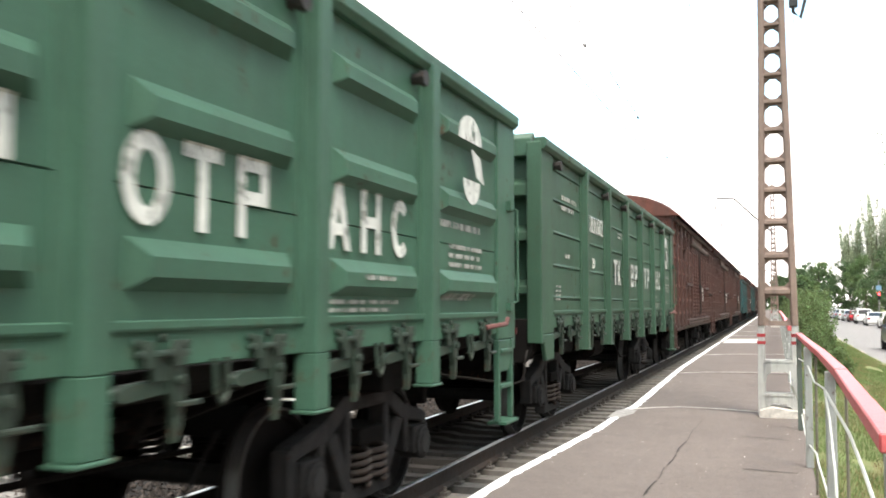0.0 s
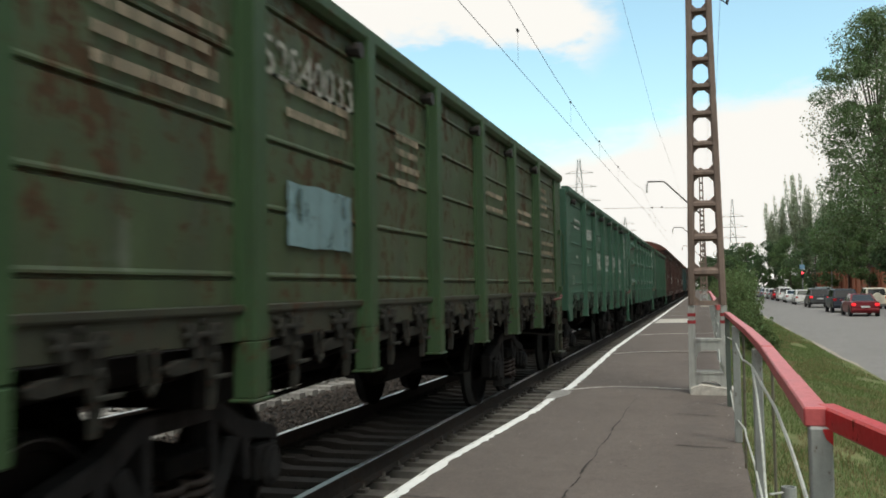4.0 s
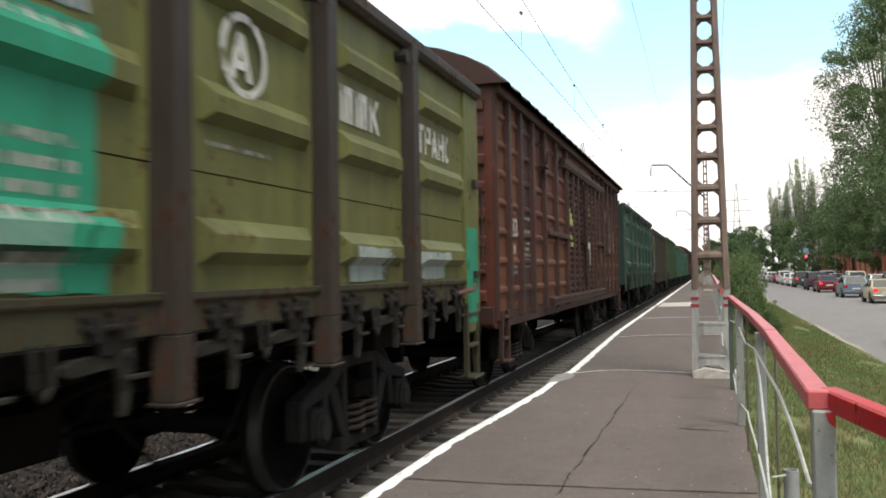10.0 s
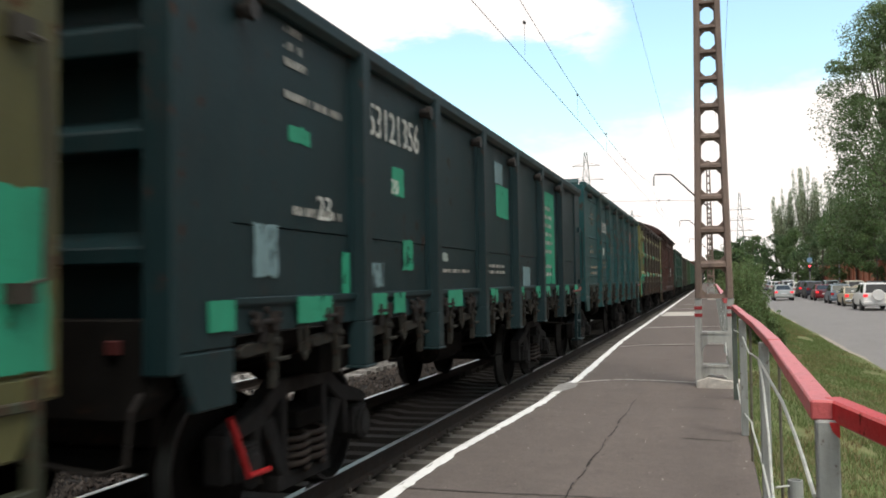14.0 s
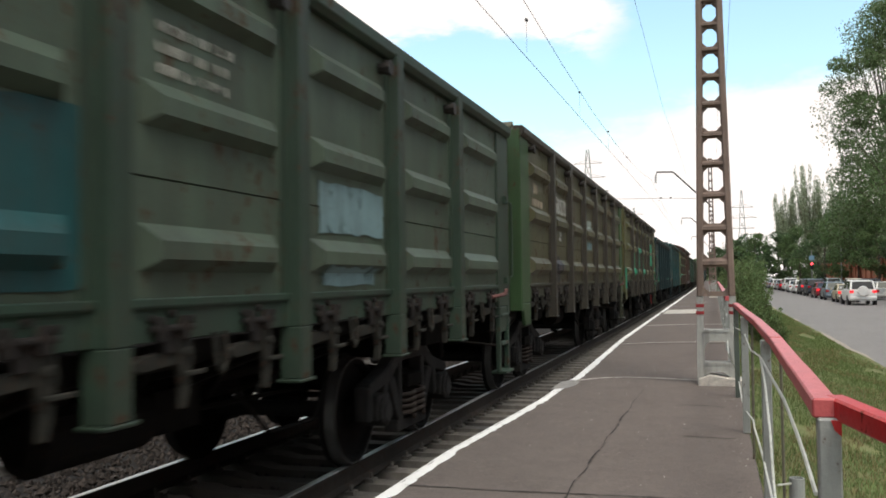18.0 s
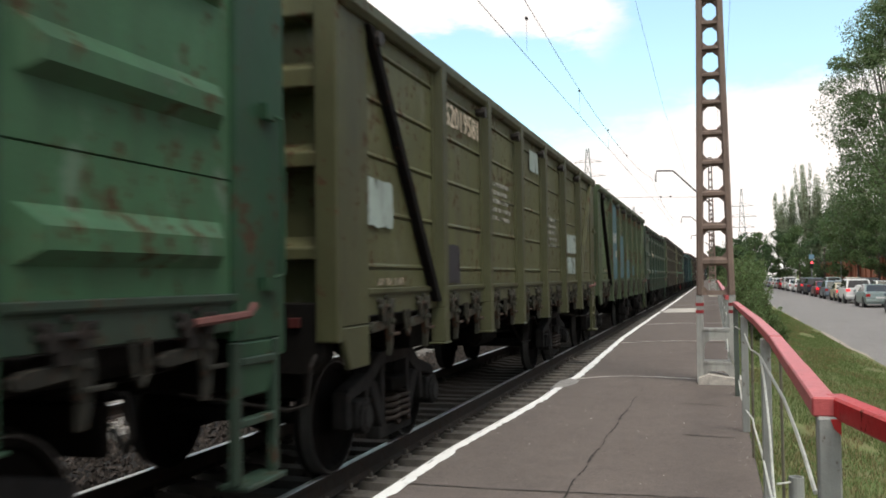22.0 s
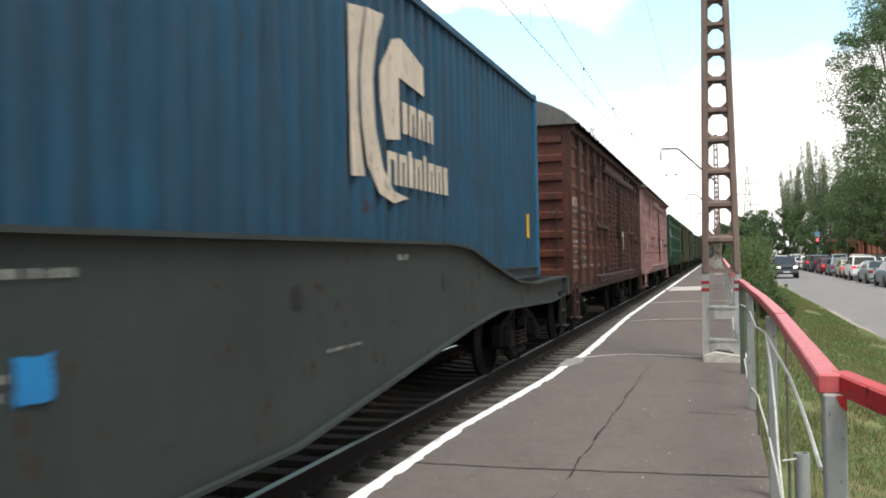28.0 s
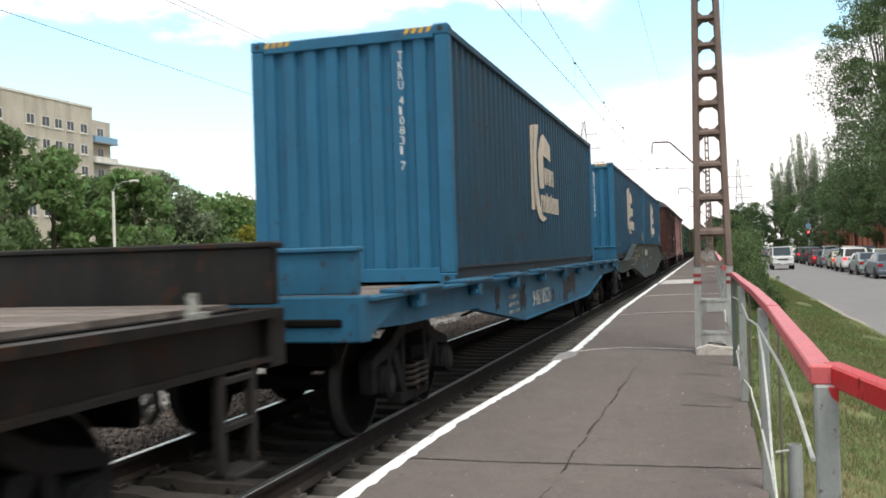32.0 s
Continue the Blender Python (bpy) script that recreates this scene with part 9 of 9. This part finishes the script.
# a box lorry in the second row
lorry = thing("box_lorry", "white box lorry standing in the second row", "lorry", at=pose(15.2, 201, ROAD))
part("box", Build().box(-1.15, 1.15, -3.2, 1.4, 0.95, 3.15).mesh("box", 0.03), WHITE_, lorry)
part("cab", Build().ext([(1.5, 0.7), (3.2, 0.7), (3.25, 1.4), (2.9, 2.3), (1.5, 2.35)], "x", -1.05, 1.05).mesh("cab", 0.05), WHITE_, lorry)
part("chassis", Build().box(-0.5, 0.5, -3.2, 3.1, 0.5, 0.95), M_TRIM, lorry)
for s in (-1, 1):
    for y in (-2.2, 2.3):
        part("wheel", CAR["suv"]["wheel"], M_RUBBER, lorry, at=Matrix.LocRotScale((s * 0.9, y, 0.42), None, (1.3, 1.3, 1.3)))


# ---- trees and shrubs ----
def leaves(name, centres, radii, count, size, seed, m, parent, label="", up=0.35):
    """A crown of many small leaf sprays gathered in clumps."""
    rnd = np.random.RandomState(seed)
    k = rnd.randint(0, len(centres), count)
    c = np.array(centres)[k]
    r = np.array(radii)[k]
    d = rnd.normal(size=(count, 3))
    d /= np.linalg.norm(d, axis=1)[:, None]
    rad = rnd.uniform(0.35, 1.08, count) ** 0.6
    p = c + d * rad[:, None] * r
    u = rnd.normal(size=(count, 3))
    u[:, 2] += up
    u /= np.linalg.norm(u, axis=1)[:, None]
    v = np.cross(u, rnd.normal(size=(count, 3)))
    v /= np.linalg.norm(v, axis=1)[:, None]
    s = size * rnd.uniform(0.55, 1.35, count)[:, None]
    quad = np.stack([p - u * s, p - v * s * 0.42 + u * s * 0.1, p + u * s, p + v * s * 0.45 + u * s * 0.15], 1)
    me = bpy.data.meshes.new(name)
    me.from_pydata(quad.reshape(-1, 3).tolist(), [], (np.arange(count * 4).reshape(-1, 4)).tolist())
    me.materials.append(None)
    return part(name, me, m, parent, label)


def tree(x, y, h, r, seed, m, label, count=5000, size=0.28, base=0.0, trunk=0.22, low=0.3, tall=1.0, clumps=26, m2=None):
    rnd = random.Random(seed)
    th = thing("tree", label, "tree", at=pose(x, y, base))
    b = Build()
    tips = []
    b.cyl((0, 0, -0.3), (0.1 * r * rnd.uniform(-1, 1) * 0.3, 0, h * 0.45), trunk, 8, trunk * 0.6)
    b.cyl((0, 0, h * 0.44), (rnd.uniform(-0.2, 0.2), rnd.uniform(-0.2, 0.2), h * 0.86), trunk * 0.6, 7, trunk * 0.15)
    cs, rs_ = [], []
    for i in range(clumps):
        z = h * (low + (1 - low) * (i + 0.5) / clumps)
        f = (z / h - low) / (1 - low)
        wide = r * (math.sin(math.pi * min(1, 0.16 + 0.80 * f)) ** 0.8) * tall
        a = rnd.uniform(0, 6.283)
        d = wide * rnd.uniform(0.25, 1.0) ** 0.8
        c = (d * math.cos(a), d * math.sin(a), z)
        cs.append(c)
        q = r * rnd.choice((0.14, 0.2, 0.26, 0.34, 0.42)) * rnd.uniform(0.85, 1.15)
        rs_.append((q, q, q * rnd.uniform(0.55, 0.9)))
        if i % 2 == 0:
            b.cyl((0, 0, z * 0.62), c, trunk * 0.25, 5, trunk * 0.06)
    part("trunk", b, M_BARK, th)
    leaves("crown", cs, rs_, count, size, seed, m, th)
    if m2:
        leaves("crown", cs, [(q[0] * 1.05, q[1] * 1.05, q[2] * 1.05) for q in rs_], count // 3, size, seed + 99, m2, th)
    return th


def poplar(x, y, h, r, seed, m):
    """A narrow tree whose branches stand up."""
    rnd = random.Random(seed)
    th = thing("tree", "tall grey-green poplar with upright branches", "tree", at=pose(x, y, -0.6))
    b = Build().cyl((0, 0, -0.2), (0, 0, h * 0.9), 0.3, 8, 0.05)
    cs, rs_ = [], []
    for i in range(22):
        a, d = rnd.uniform(0, 6.28), r * rnd.uniform(0.15, 0.85)
        top = h * rnd.uniform(0.6, 1.0) if i else h
        bx, by = d * math.cos(a), d * math.sin(a)
        b.cyl((0, 0, h * 0.2), (bx, by, top * 0.9), 0.08, 5, 0.02)
        for k in range(7):
            t = 0.3 + 0.7 * k / 6
            cs.append((bx * t, by * t, h * 0.15 + (top - h * 0.15) * t))
            q = r * (0.40 - 0.29 * k / 6)
            rs_.append((q, q, h * 0.085))
    part("trunk", b, M_BARK, th)
    leaves("crown", cs, rs_, 8500, 0.17, seed, m, th, up=1.6)
    leaves("crown", cs, rs_, 2000, 0.18, seed + 50, M_LEAFGREY, th, up=1.6)
    return th


def bush(x, y, h, r, seed, m, count=1800, size=0.13, base=-0.1, label="ragged green shrub beside the platform railing"):
    """Many thin arching stems with small leaves along them."""
    rnd = random.Random(seed)
    th = thing("shrub", label, "shrub", "shrubs by the platform", at=pose(x, y, base))
    b = Build()
    cs, rs_ = [], []
    for i in range(34):
        a, d = rnd.uniform(0, 6.28), r * rnd.uniform(0.15, 1.15) * rnd.uniform(0.6, 1.0)
        top = h * rnd.uniform(0.45, 1.15)
        x0, y0 = 0.45 * d * math.cos(a), 0.45 * d * math.sin(a)
        x1, y1 = d * math.cos(a), d * math.sin(a)
        mid_ = ((x0 + x1) * 0.42, (y0 + y1) * 0.42, top * 0.6)
        b.cyl((x0, y0, -0.1), mid_, 0.009, 4, 0.006)
        b.cyl(mid_, (x1, y1, top), 0.006, 4, 0.002)
        for k in range(7):
            t = 0.15 + 0.85 * k / 6
            p = [x0 + (x1 - x0) * t ** 1.6, y0 + (y1 - y0) * t ** 1.6, top * t]
            cs.append(tuple(p))
            q = r * rnd.uniform(0.07, 0.17) * (1.25 - 0.75 * t) + 0.03
            rs_.append((q, q, q * 1.3))
    part("brushwood", b, M_BARK, th)
    leaves("foliage", cs, rs_, count, size, seed, m, th, up=1.1)
    return th


tree(21.2, 121, 35.6, 8.5, 1, M_LEAF, "tall grey-green tree behind the road", 52000, 0.17, -0.6, 0.45, 0.14, 1.0, 150, M_LEAFGREY)
tree(20.6, 97, 26, 5.6, 2, M_LEAF, "tall green tree behind the road", 34000, 0.14, -0.6, 0.4, 0.14, 1.0, 110, M_LEAFGREY)
tree(27, 143, 25.5, 8.8, 3, M_LEAFDARK, "broad dark green tree behind the road", 24000, 0.22, -0.6, 0.4, 0.12, 1.0, 46, M_LEAF)
tree(18.6, 115, 8.3, 3.4, 4, M_LEAF, "low leafy tree before the brick wall", 6500, 0.16, -0.6, 0.16, 0.28, 1.0, 26)
tree(18.8, 95, 7.8, 3.1, 14, M_LEAFDARK, "low leafy tree before the brick wall", 6000, 0.15, -0.6, 0.16, 0.3, 1.0, 26)
tree(19.0, 134, 9.8, 3.6, 15, M_LEAF, "leafy tree before the brick wall", 5500, 0.18, -0.6, 0.16, 0.35, 1.0, 24)
# unseen trees added beside the road to keep low sky light off the wagons
for i in range(8):
    tree(24 + 1.5 * (i % 2), -48 + 18.5 * i, 21 + 2 * (i % 3), 8.2, 300 + i, M_LEAFDARK, "tall leafy tree in the row along the road", 5200, 0.55, -0.6, 0.4, 0.05, 1.0, 40)
for i, (x, y, h) in enumerate(((14.6, 206, 19.0), (16.4, 209, 20.6), (19.4, 205, 24.6), (21.6, 207, 23.0), (24, 200, 21), (26.5, 204, 21))):
    poplar(x, y, h, 3.2, 20 + i, M_LEAFPOPLAR)
for i, (x, y, h, r) in enumerate(((4.2, 190, 9.5, 4.2), (8.4, 200, 10.8, 4.6), (12.4, 190, 10.4, 4.3), (0.8, 196, 8.0, 3.0), (16, 186, 11, 5), (19, 172, 13, 5.5), (22, 160, 15, 6), (20, 145, 13, 5), (4.2, 170, 7.0, 3.6), (2.6, 140, 5.2, 2.8), (3.5, 120, 5.5, 2.6), (2.0, 98, 4.4, 2.0), (26, 180, 17, 7))):
    tree(x, y, h, r, 40 + i, (M_LEAFDARK, M_LEAF, M_LEAFDARK)[i % 3], "dark green tree far along the road", 8000, 0.19, -0.62, 0.2, 0.12, 1.0, 24)
for i in range(9):
    x = 8 + 26 * (i % 5)
    tree(x + 3, 300 + 14 * i, 13, 9, 70 + i, M_LEAFDARK, "dark green tree on the horizon", 2600, 0.6, 0, 0.3, 0.1, 1.0, 18)
for i in range(7):
    tree(-4 - 22 * i, 420 + 10 * (i % 3), 9, 10, 90 + i, M_LEAFDARK, "dark green tree on the horizon", 1800, 0.8, 0, 0.3, 0.1, 1.0, 16)
for i, (x, y, h, r) in enumerate(((1.1, 20.5, 0.6, 0.42), (1.2, 23.5, 0.85, 0.5), (1.1, 26.5, 1.05, 0.55), (1.25, 29.5, 1.3, 0.62), (1.1, 33, 1.8, 0.75), (1.35, 37, 2.1, 0.85), (1.2, 41, 2.3, 0.9), (1.7, 45, 2.1, 1.1), (1.4, 52, 2.3, 1.2), (1.7, 60, 2.5, 1.3), (1.5, 70, 2.8, 1.4), (2.0, 82, 3.1, 1.5))):
    bush(x, y, h, r, 110 + i, M_LEAFBRIGHT, 4600 if i < 7 else 3600, 0.034 if i < 4 else 0.05, verge_z(x) - 0.02)
# beyond the track on the other side
for i in range(18):
    y = 20 + 4.6 * i
    h = 11.6 - 0.068 * (y - 20) + (0.9, -0.7, 0.5, -0.3, 0.2)[i % 5]
    tree(-44.5 + 3.4 * ((i * 7) % 3 - 1), y, h, 3.9, 200 + i, (M_LEAFFRESH, M_LEAFBRIGHT, M_LEAFGREY, M_LEAFFRESH)[i % 4], "dense green tree beyond the tracks", 8000, 0.27, -0.6, 0.2, 0.03, 1.0, 34, M_LEAF if i % 3 == 0 else None)
tree(-38.5, 69, 5.0, 1.9, 231, M_LEAFYELLOW, "yellow-green young tree beyond the tracks", 2200, 0.18, -0.6, 0.1, 0.1)
tree(-36.5, 62, 4.0, 2.2, 232, M_LEAFBRIGHT, "bright green young tree beyond the tracks", 2000, 0.18, -0.6, 0.1, 0.1)
tree(-36, 52, 4.4, 2.4, 233, M_LEAFBRIGHT, "bright green young tree beyond the tracks", 2000, 0.18, -0.6, 0.1, 0.1)
for i in range(12):
    bush(-20 - 3 * (i % 3), 12 + 5 * i, 1.8, 1.7, 250 + i, M_LEAF, 900, 0.2, -0.65, "low green shrub beyond the tracks")

# ---- grass on the verge ----
def grass(name, n, seed, m, xr, yr, h, label, hole=None):
    rnd = np.random.RandomState(seed)
    x = rnd.uniform(*xr, n)
    y = yr[0] + (yr[1] - yr[0]) * rnd.uniform(0, 1, n) ** 1.7
    keep = np.array([noise.noise((a * 0.9, b * 0.55, seed * 3.1)) for a, b in zip(x, y)]) > (hole if hole is not None else -1)
    x, y = x[keep], y[keep]
    n = len(x)
    z = np.interp(x, (0.28, 1.1, VERGE), (0.05, -0.06, ROAD - 0.01)) - 0.01
    a = rnd.uniform(0, 6.28, n)
    hh = h * rnd.uniform(0.5, 1.4, n)
    w = 0.003 + 0.00022 * y
    lean = rnd.uniform(-0.5, 0.5, (n, 2)) * hh[:, None]
    p0 = np.stack([x - np.cos(a) * w, y - np.sin(a) * w, z], 1)
    p1 = np.stack([x + np.cos(a) * w, y + np.sin(a) * w, z], 1)
    p2 = np.stack([x + lean[:, 0], y + lean[:, 1], z + hh], 1)
    me = bpy.data.meshes.new(name)
    me.from_pydata(np.stack([p0, p1, p2], 1).reshape(-1, 3).tolist(), [], np.arange(n * 3).reshape(-1, 3).tolist())
    me.materials.append(None)
    return tagged(part(name, me, m), label, "grass", kind="stuff")


grass("grass", 150000, 1, M_GRASS, (0.30, 3.6), (2.0, 55.0), 0.06, "short green grass on the verge", -0.40)
grass("dry_grass", 95000, 2, M_GRASSDRY, (0.30, 3.6), (2.0, 50.0), 0.055, "dry yellow grass on the verge", -0.04)

# ---- the brick wall, signs and lights along the road ----
wall = thing("brick_wall", "orange-brown brick wall with pilasters along the road", "wall", kind="structure")
# lengthened out of view to help cut the low sky light
part("wall_face", Build().box(19.4, 19.7, -60, 182, -0.5, 3.55), M_BRICK, wall)
for i in range(-29, 26):
    part("pilaster", kept("pil", lambda: Build().box(19.2, 19.4, -0.33, 0.33, -0.5, 3.75).mesh("pilaster", 0.01)), M_BRICK, wall, at=pose(0, 68.5 + 4.4 * i, 0))
part("coping", Build().box(19.12, 19.76, -60, 182, 3.552, 3.62), M_KERB, wall)
shed = thing("brick_building", "low brick building behind the wall", "building")
part("wall", Build().box(22, 35, 165, 192, -0.62, 4.9), M_BRICK, shed)
part("roof", Build().box(21.6, 35.4, 164.6, 192.4, 4.9, 5.15), M_GALV, shed)

M_REDLIGHT = glow("lit_red_signal", (1.0, 0.05, 0.06), 6.0)
M_BLUESIGN = mat("blue_sign", (0.20, 0.36, 0.50), 0.5, 0, 0.05, 3, grime=0.1)
light = thing("traffic_light", "traffic light showing red with a pale blue sign above", "traffic light", at=pose(16.4, 168, ROAD))
part("pole", Build().cyl((0, 0, 0), (0, 0, 6.4), 0.09, 10), M_GALV, light)
part("housing", Build().box(-0.24, 0.24, -0.2, 0.1, 3.1, 4.3).mesh("housing", 0.03), M_TRIM, light)
for z, m in ((4.05, M_REDLIGHT), (3.7, M_TRIM), (3.35, M_TRIM)):
    part("lens", Build().cyl((0, -0.24, z), (0, -0.2, z), 0.17, 14), m, light)
part("sign", Build().box(-0.42, 0.42, -0.12, -0.08, 4.7, 5.5).mesh("sign", 0.02), M_BLUESIGN, light, "pale blue square sign")
sign = thing("road_sign", "white round-cornered road sign on a thin pole", "road sign", at=pose(13.6, 193, ROAD))
part("pole", Build().cyl((0, 0, 0), (0, 0, 3.2), 0.05, 8), M_GALV, sign)
part("plate", Build().box(-0.42, 0.42, -0.03, 0.03, -0.42, 0.42).mesh("plate", 0.01), M_FACADE2, sign, at=pose(0, -0.06, 3.0, 0, 45, 0))
for x, y, h in ((17.9, 142, 9.3), (17.9, 193, 9.3)):
    lp = thing("street_lamp", "grey street lamp beside the road", "street lamp", "street lamps", at=pose(x, y, ROAD + 0.12))
    part("pole", Build().cyl((0, 0, 0), (0, 0, h), 0.11, 10, 0.07), M_GALV, lp)
    part("arm", Build().tube([(0, 0, h), (-0.5, 0, h + 0.35), (-1.6, 0, h + 0.45)], 0.04, 6), M_GALV, lp)
    part("head", Build().box(-2.1, -1.5, -0.12, 0.12, h + 0.38, h + 0.52).mesh("head", 0.03), M_GALV, lp)
lp = thing("street_lamp", "pale street lamp with a curved arm beyond the tracks", "street lamp", "street lamps", at=pose(-37.0, 49.0, -0.6))
part("pole", Build().cyl((0, 0, 0), (0, 0, 6.9), 0.12, 12, 0.085), M_FACADE2, lp)
part("arm", Build().tube([(0, 0, 6.85), (0.15, 0.1, 7.25), (0.55, 0.3, 7.5), (1.0, 0.5, 7.55)], 0.04, 6), M_GALV, lp)
part("head", Build().box(0.95, 1.55, 0.4, 0.65, 7.48, 7.62).mesh("head", 0.04), M_FACADE2, lp)

# ---- lattice towers far off ----
def lattice_tower(x, y, h, w, arms, label):
    th = thing("lattice_tower", label, "pylon", "pylons", at=pose(x, y, 0))
    for sx in (-1, 1):
        for sy in (-1, 1):
            part("leg", Build().cyl((sx * w, sy * w, 0), (sx * w * 0.12, sy * w * 0.12, h), 0.10, 5, 0.06), M_GALV, th)
    br = Build()
    n = 9
    for i in range(n):
        z0, z1 = h * i / n, h * (i + 1) / n
        a, b = w * (1 - 0.88 * z0 / h), w * (1 - 0.88 * z1 / h)
        for s in (-1, 1):
            br.cyl((-a, s * a, z0), (b, s * b, z1), 0.05, 4)
            br.cyl((a, s * a, z0), (-b, s * b, z1), 0.05, 4)
    part("bracing", br, M_GALV, th)["kind"] = "stuff"
    for z, half in arms:
        part("cross_arm", Build().cyl((-half, 0, z), (half, 0, z), 0.09, 5).cyl((-half, 0, z), (0, 0, z + 1.0), 0.06, 4).cyl((half, 0, z), (0, 0, z + 1.0), 0.06, 4), M_GALV, th)
    return th


lattice_tower(7.9, 265, 26.0, 1.6, ((15.0, 3.4), (18.0, 4.0), (21.0, 3.2)), "grey lattice pylon above the trees")
lattice_tower(-33.5, 252, 38, 3.0, ((26, 6), (30, 5), (34, 4)), "tall grey lattice pylon behind the train")
lattice_tower(-27.5, 330, 27, 2.2, ((22, 4), (24.5, 3.4)), "grey lattice pylon far behind the train")
# ---- the apartment house beyond the tracks ----
house = thing("apartment_building", "nine-storey beige apartment building with white-framed windows", "building")
FX, Y0, Y1, HT = -96.0, 60.0, 122.4, 27.0
part("wall", Build().box(FX - 12, FX, Y0, Y1, -0.6, HT), M_FACADE, house)
part("parapet", Build().box(FX - 12.2, FX + 0.12, Y0, Y1 + 0.1, HT, HT + 0.35), M_FACADE2, house)
part("roof_hut", Build().box(FX - 8, FX - 3, 84, 96, HT + 0.2, HT + 2.6), M_STEEL, house)
part("side_wing", Build().box(FX - 13, FX - 1.6, Y1 + 0.05, Y1 + 6.5, -0.6, HT - 1.4), M_FACADE, house)
me_frame = Build().box(-0.02, 0.05, -0.85, 0.85, -0.8, 0.8).mesh("window")
me_pane = Build().box(0.05, 0.06, -0.74, -0.05, -0.68, 0.68).mesh("pane")
me_sill = Build().box(0.0, 0.16, -0.95, 0.95, -0.92, -0.82).mesh("sill")
for fl in range(0, 5):
    z = 23.5 - 3.4 * fl
    for wy in (94.0, 97.6, 102.2, 108.5, 111.7, 114.4, 117.1, 120.2):
        wd = part("window", me_frame, M_FACADE2, house, "white-framed window", at=pose(FX, wy, z))
        for s in (0, 0.79):
            part("pane", me_pane, M_GLASSDARK, wd, at=pose(0, s, 0))
        part("sill", me_sill, M_FACADE2, wd)
    for wy in (123.6, 126.2):
        wd = part("window", me_frame, M_FACADE2, house, "glazed balcony window", at=pose(FX - 1.55, wy, z + 0.1))
        for s in (0, 0.79):
            part("pane", me_pane, M_GLASSDARK, wd, at=pose(0, s, 0))
    part("balcony", Build().box(FX - 1.5, FX + 0.1, Y1 + 0.6, Y1 + 6.2, z - 1.75, z - 0.75), M_FACADE2 if fl % 2 else M_BLUESIGN, house, "painted balcony front")
    part("balcony_slab", Build().box(FX - 1.5, FX + 0.2, Y1 + 0.5, Y1 + 6.3, z - 1.9, z - 1.76), M_KERB, house)
house2 = thing("apartment_building", "pinkish-beige apartment block behind the trees", "building")
part("wall", Build().box(-152, -140, 170, 207, -0.6, 26.0), M_FACADE, house2)
part("parapet", Build().box(-152.2, -139.8, 170, 207.2, 26.0, 26.4), M_FACADE2, house2)
for fl in range(5, 9):
    for wy in (178, 184, 190, 196, 202):
        wd = part("window", me_frame, M_FACADE2, house2, "white-framed window", at=pose(-140, wy, 1.5 + 2.9 * fl))
        for s in (0, 0.79):
            part("pane", me_pane, M_GLASSDARK, wd, at=pose(0, s, 0))
house3 = thing("brick_house", "yellowish brick house behind the trees", "building")
part("wall", Build().box(-92, -82, 152, 175, -0.6, 11.5), M_BRICK, house3)
part("roof", Build().ext([(-92.5, 11.5), (-81.5, 11.5), (-87, 13.5)], "y", 151.5, 175.5), M_GALV, house3)


# ---- what moves ----
S_ROWS = [(0.0, 0.0), (2.0, 17.664), (4.0, 35.338), (6.0, 53.039), (8.0, 70.785), (10.0, 88.586), (12.0, 106.456), (14.0, 124.402), (16.0, 142.432),
          (18.0, 160.548), (20.0, 178.754), (22.0, 197.049), (24.0, 215.431), (26.0, 233.894), (28.0, 252.431), (30.0, 271.033), (32.0, 289.689)]
DECK = {C1: 1.292, C2: 1.292, C3: 1.292}


def run_at(t):
    """How far the train has run at t seconds."""
    return float(np.interp(t, [r[0] for r in S_ROWS], [r[1] for r in S_ROWS]))


def motions():
    for ob, y in TRAIN:
        z = DECK.get(ob, 0.0)
        walk(ob, [(t, pose(TC, y + s, z)) for t, s in S_ROWS])
    turns = [(2 * k / FPS, -math.degrees(run_at(2 * k / FPS) / 0.475)) for k in range(481)]
    for w, d in ROLLERS:
        walk(w, [(t, pose(0, d, 0.475, a, 0, 0)) for t, a in turns])
    for ob, rows in TRAFFIC:
        walk(ob, rows)


motions()
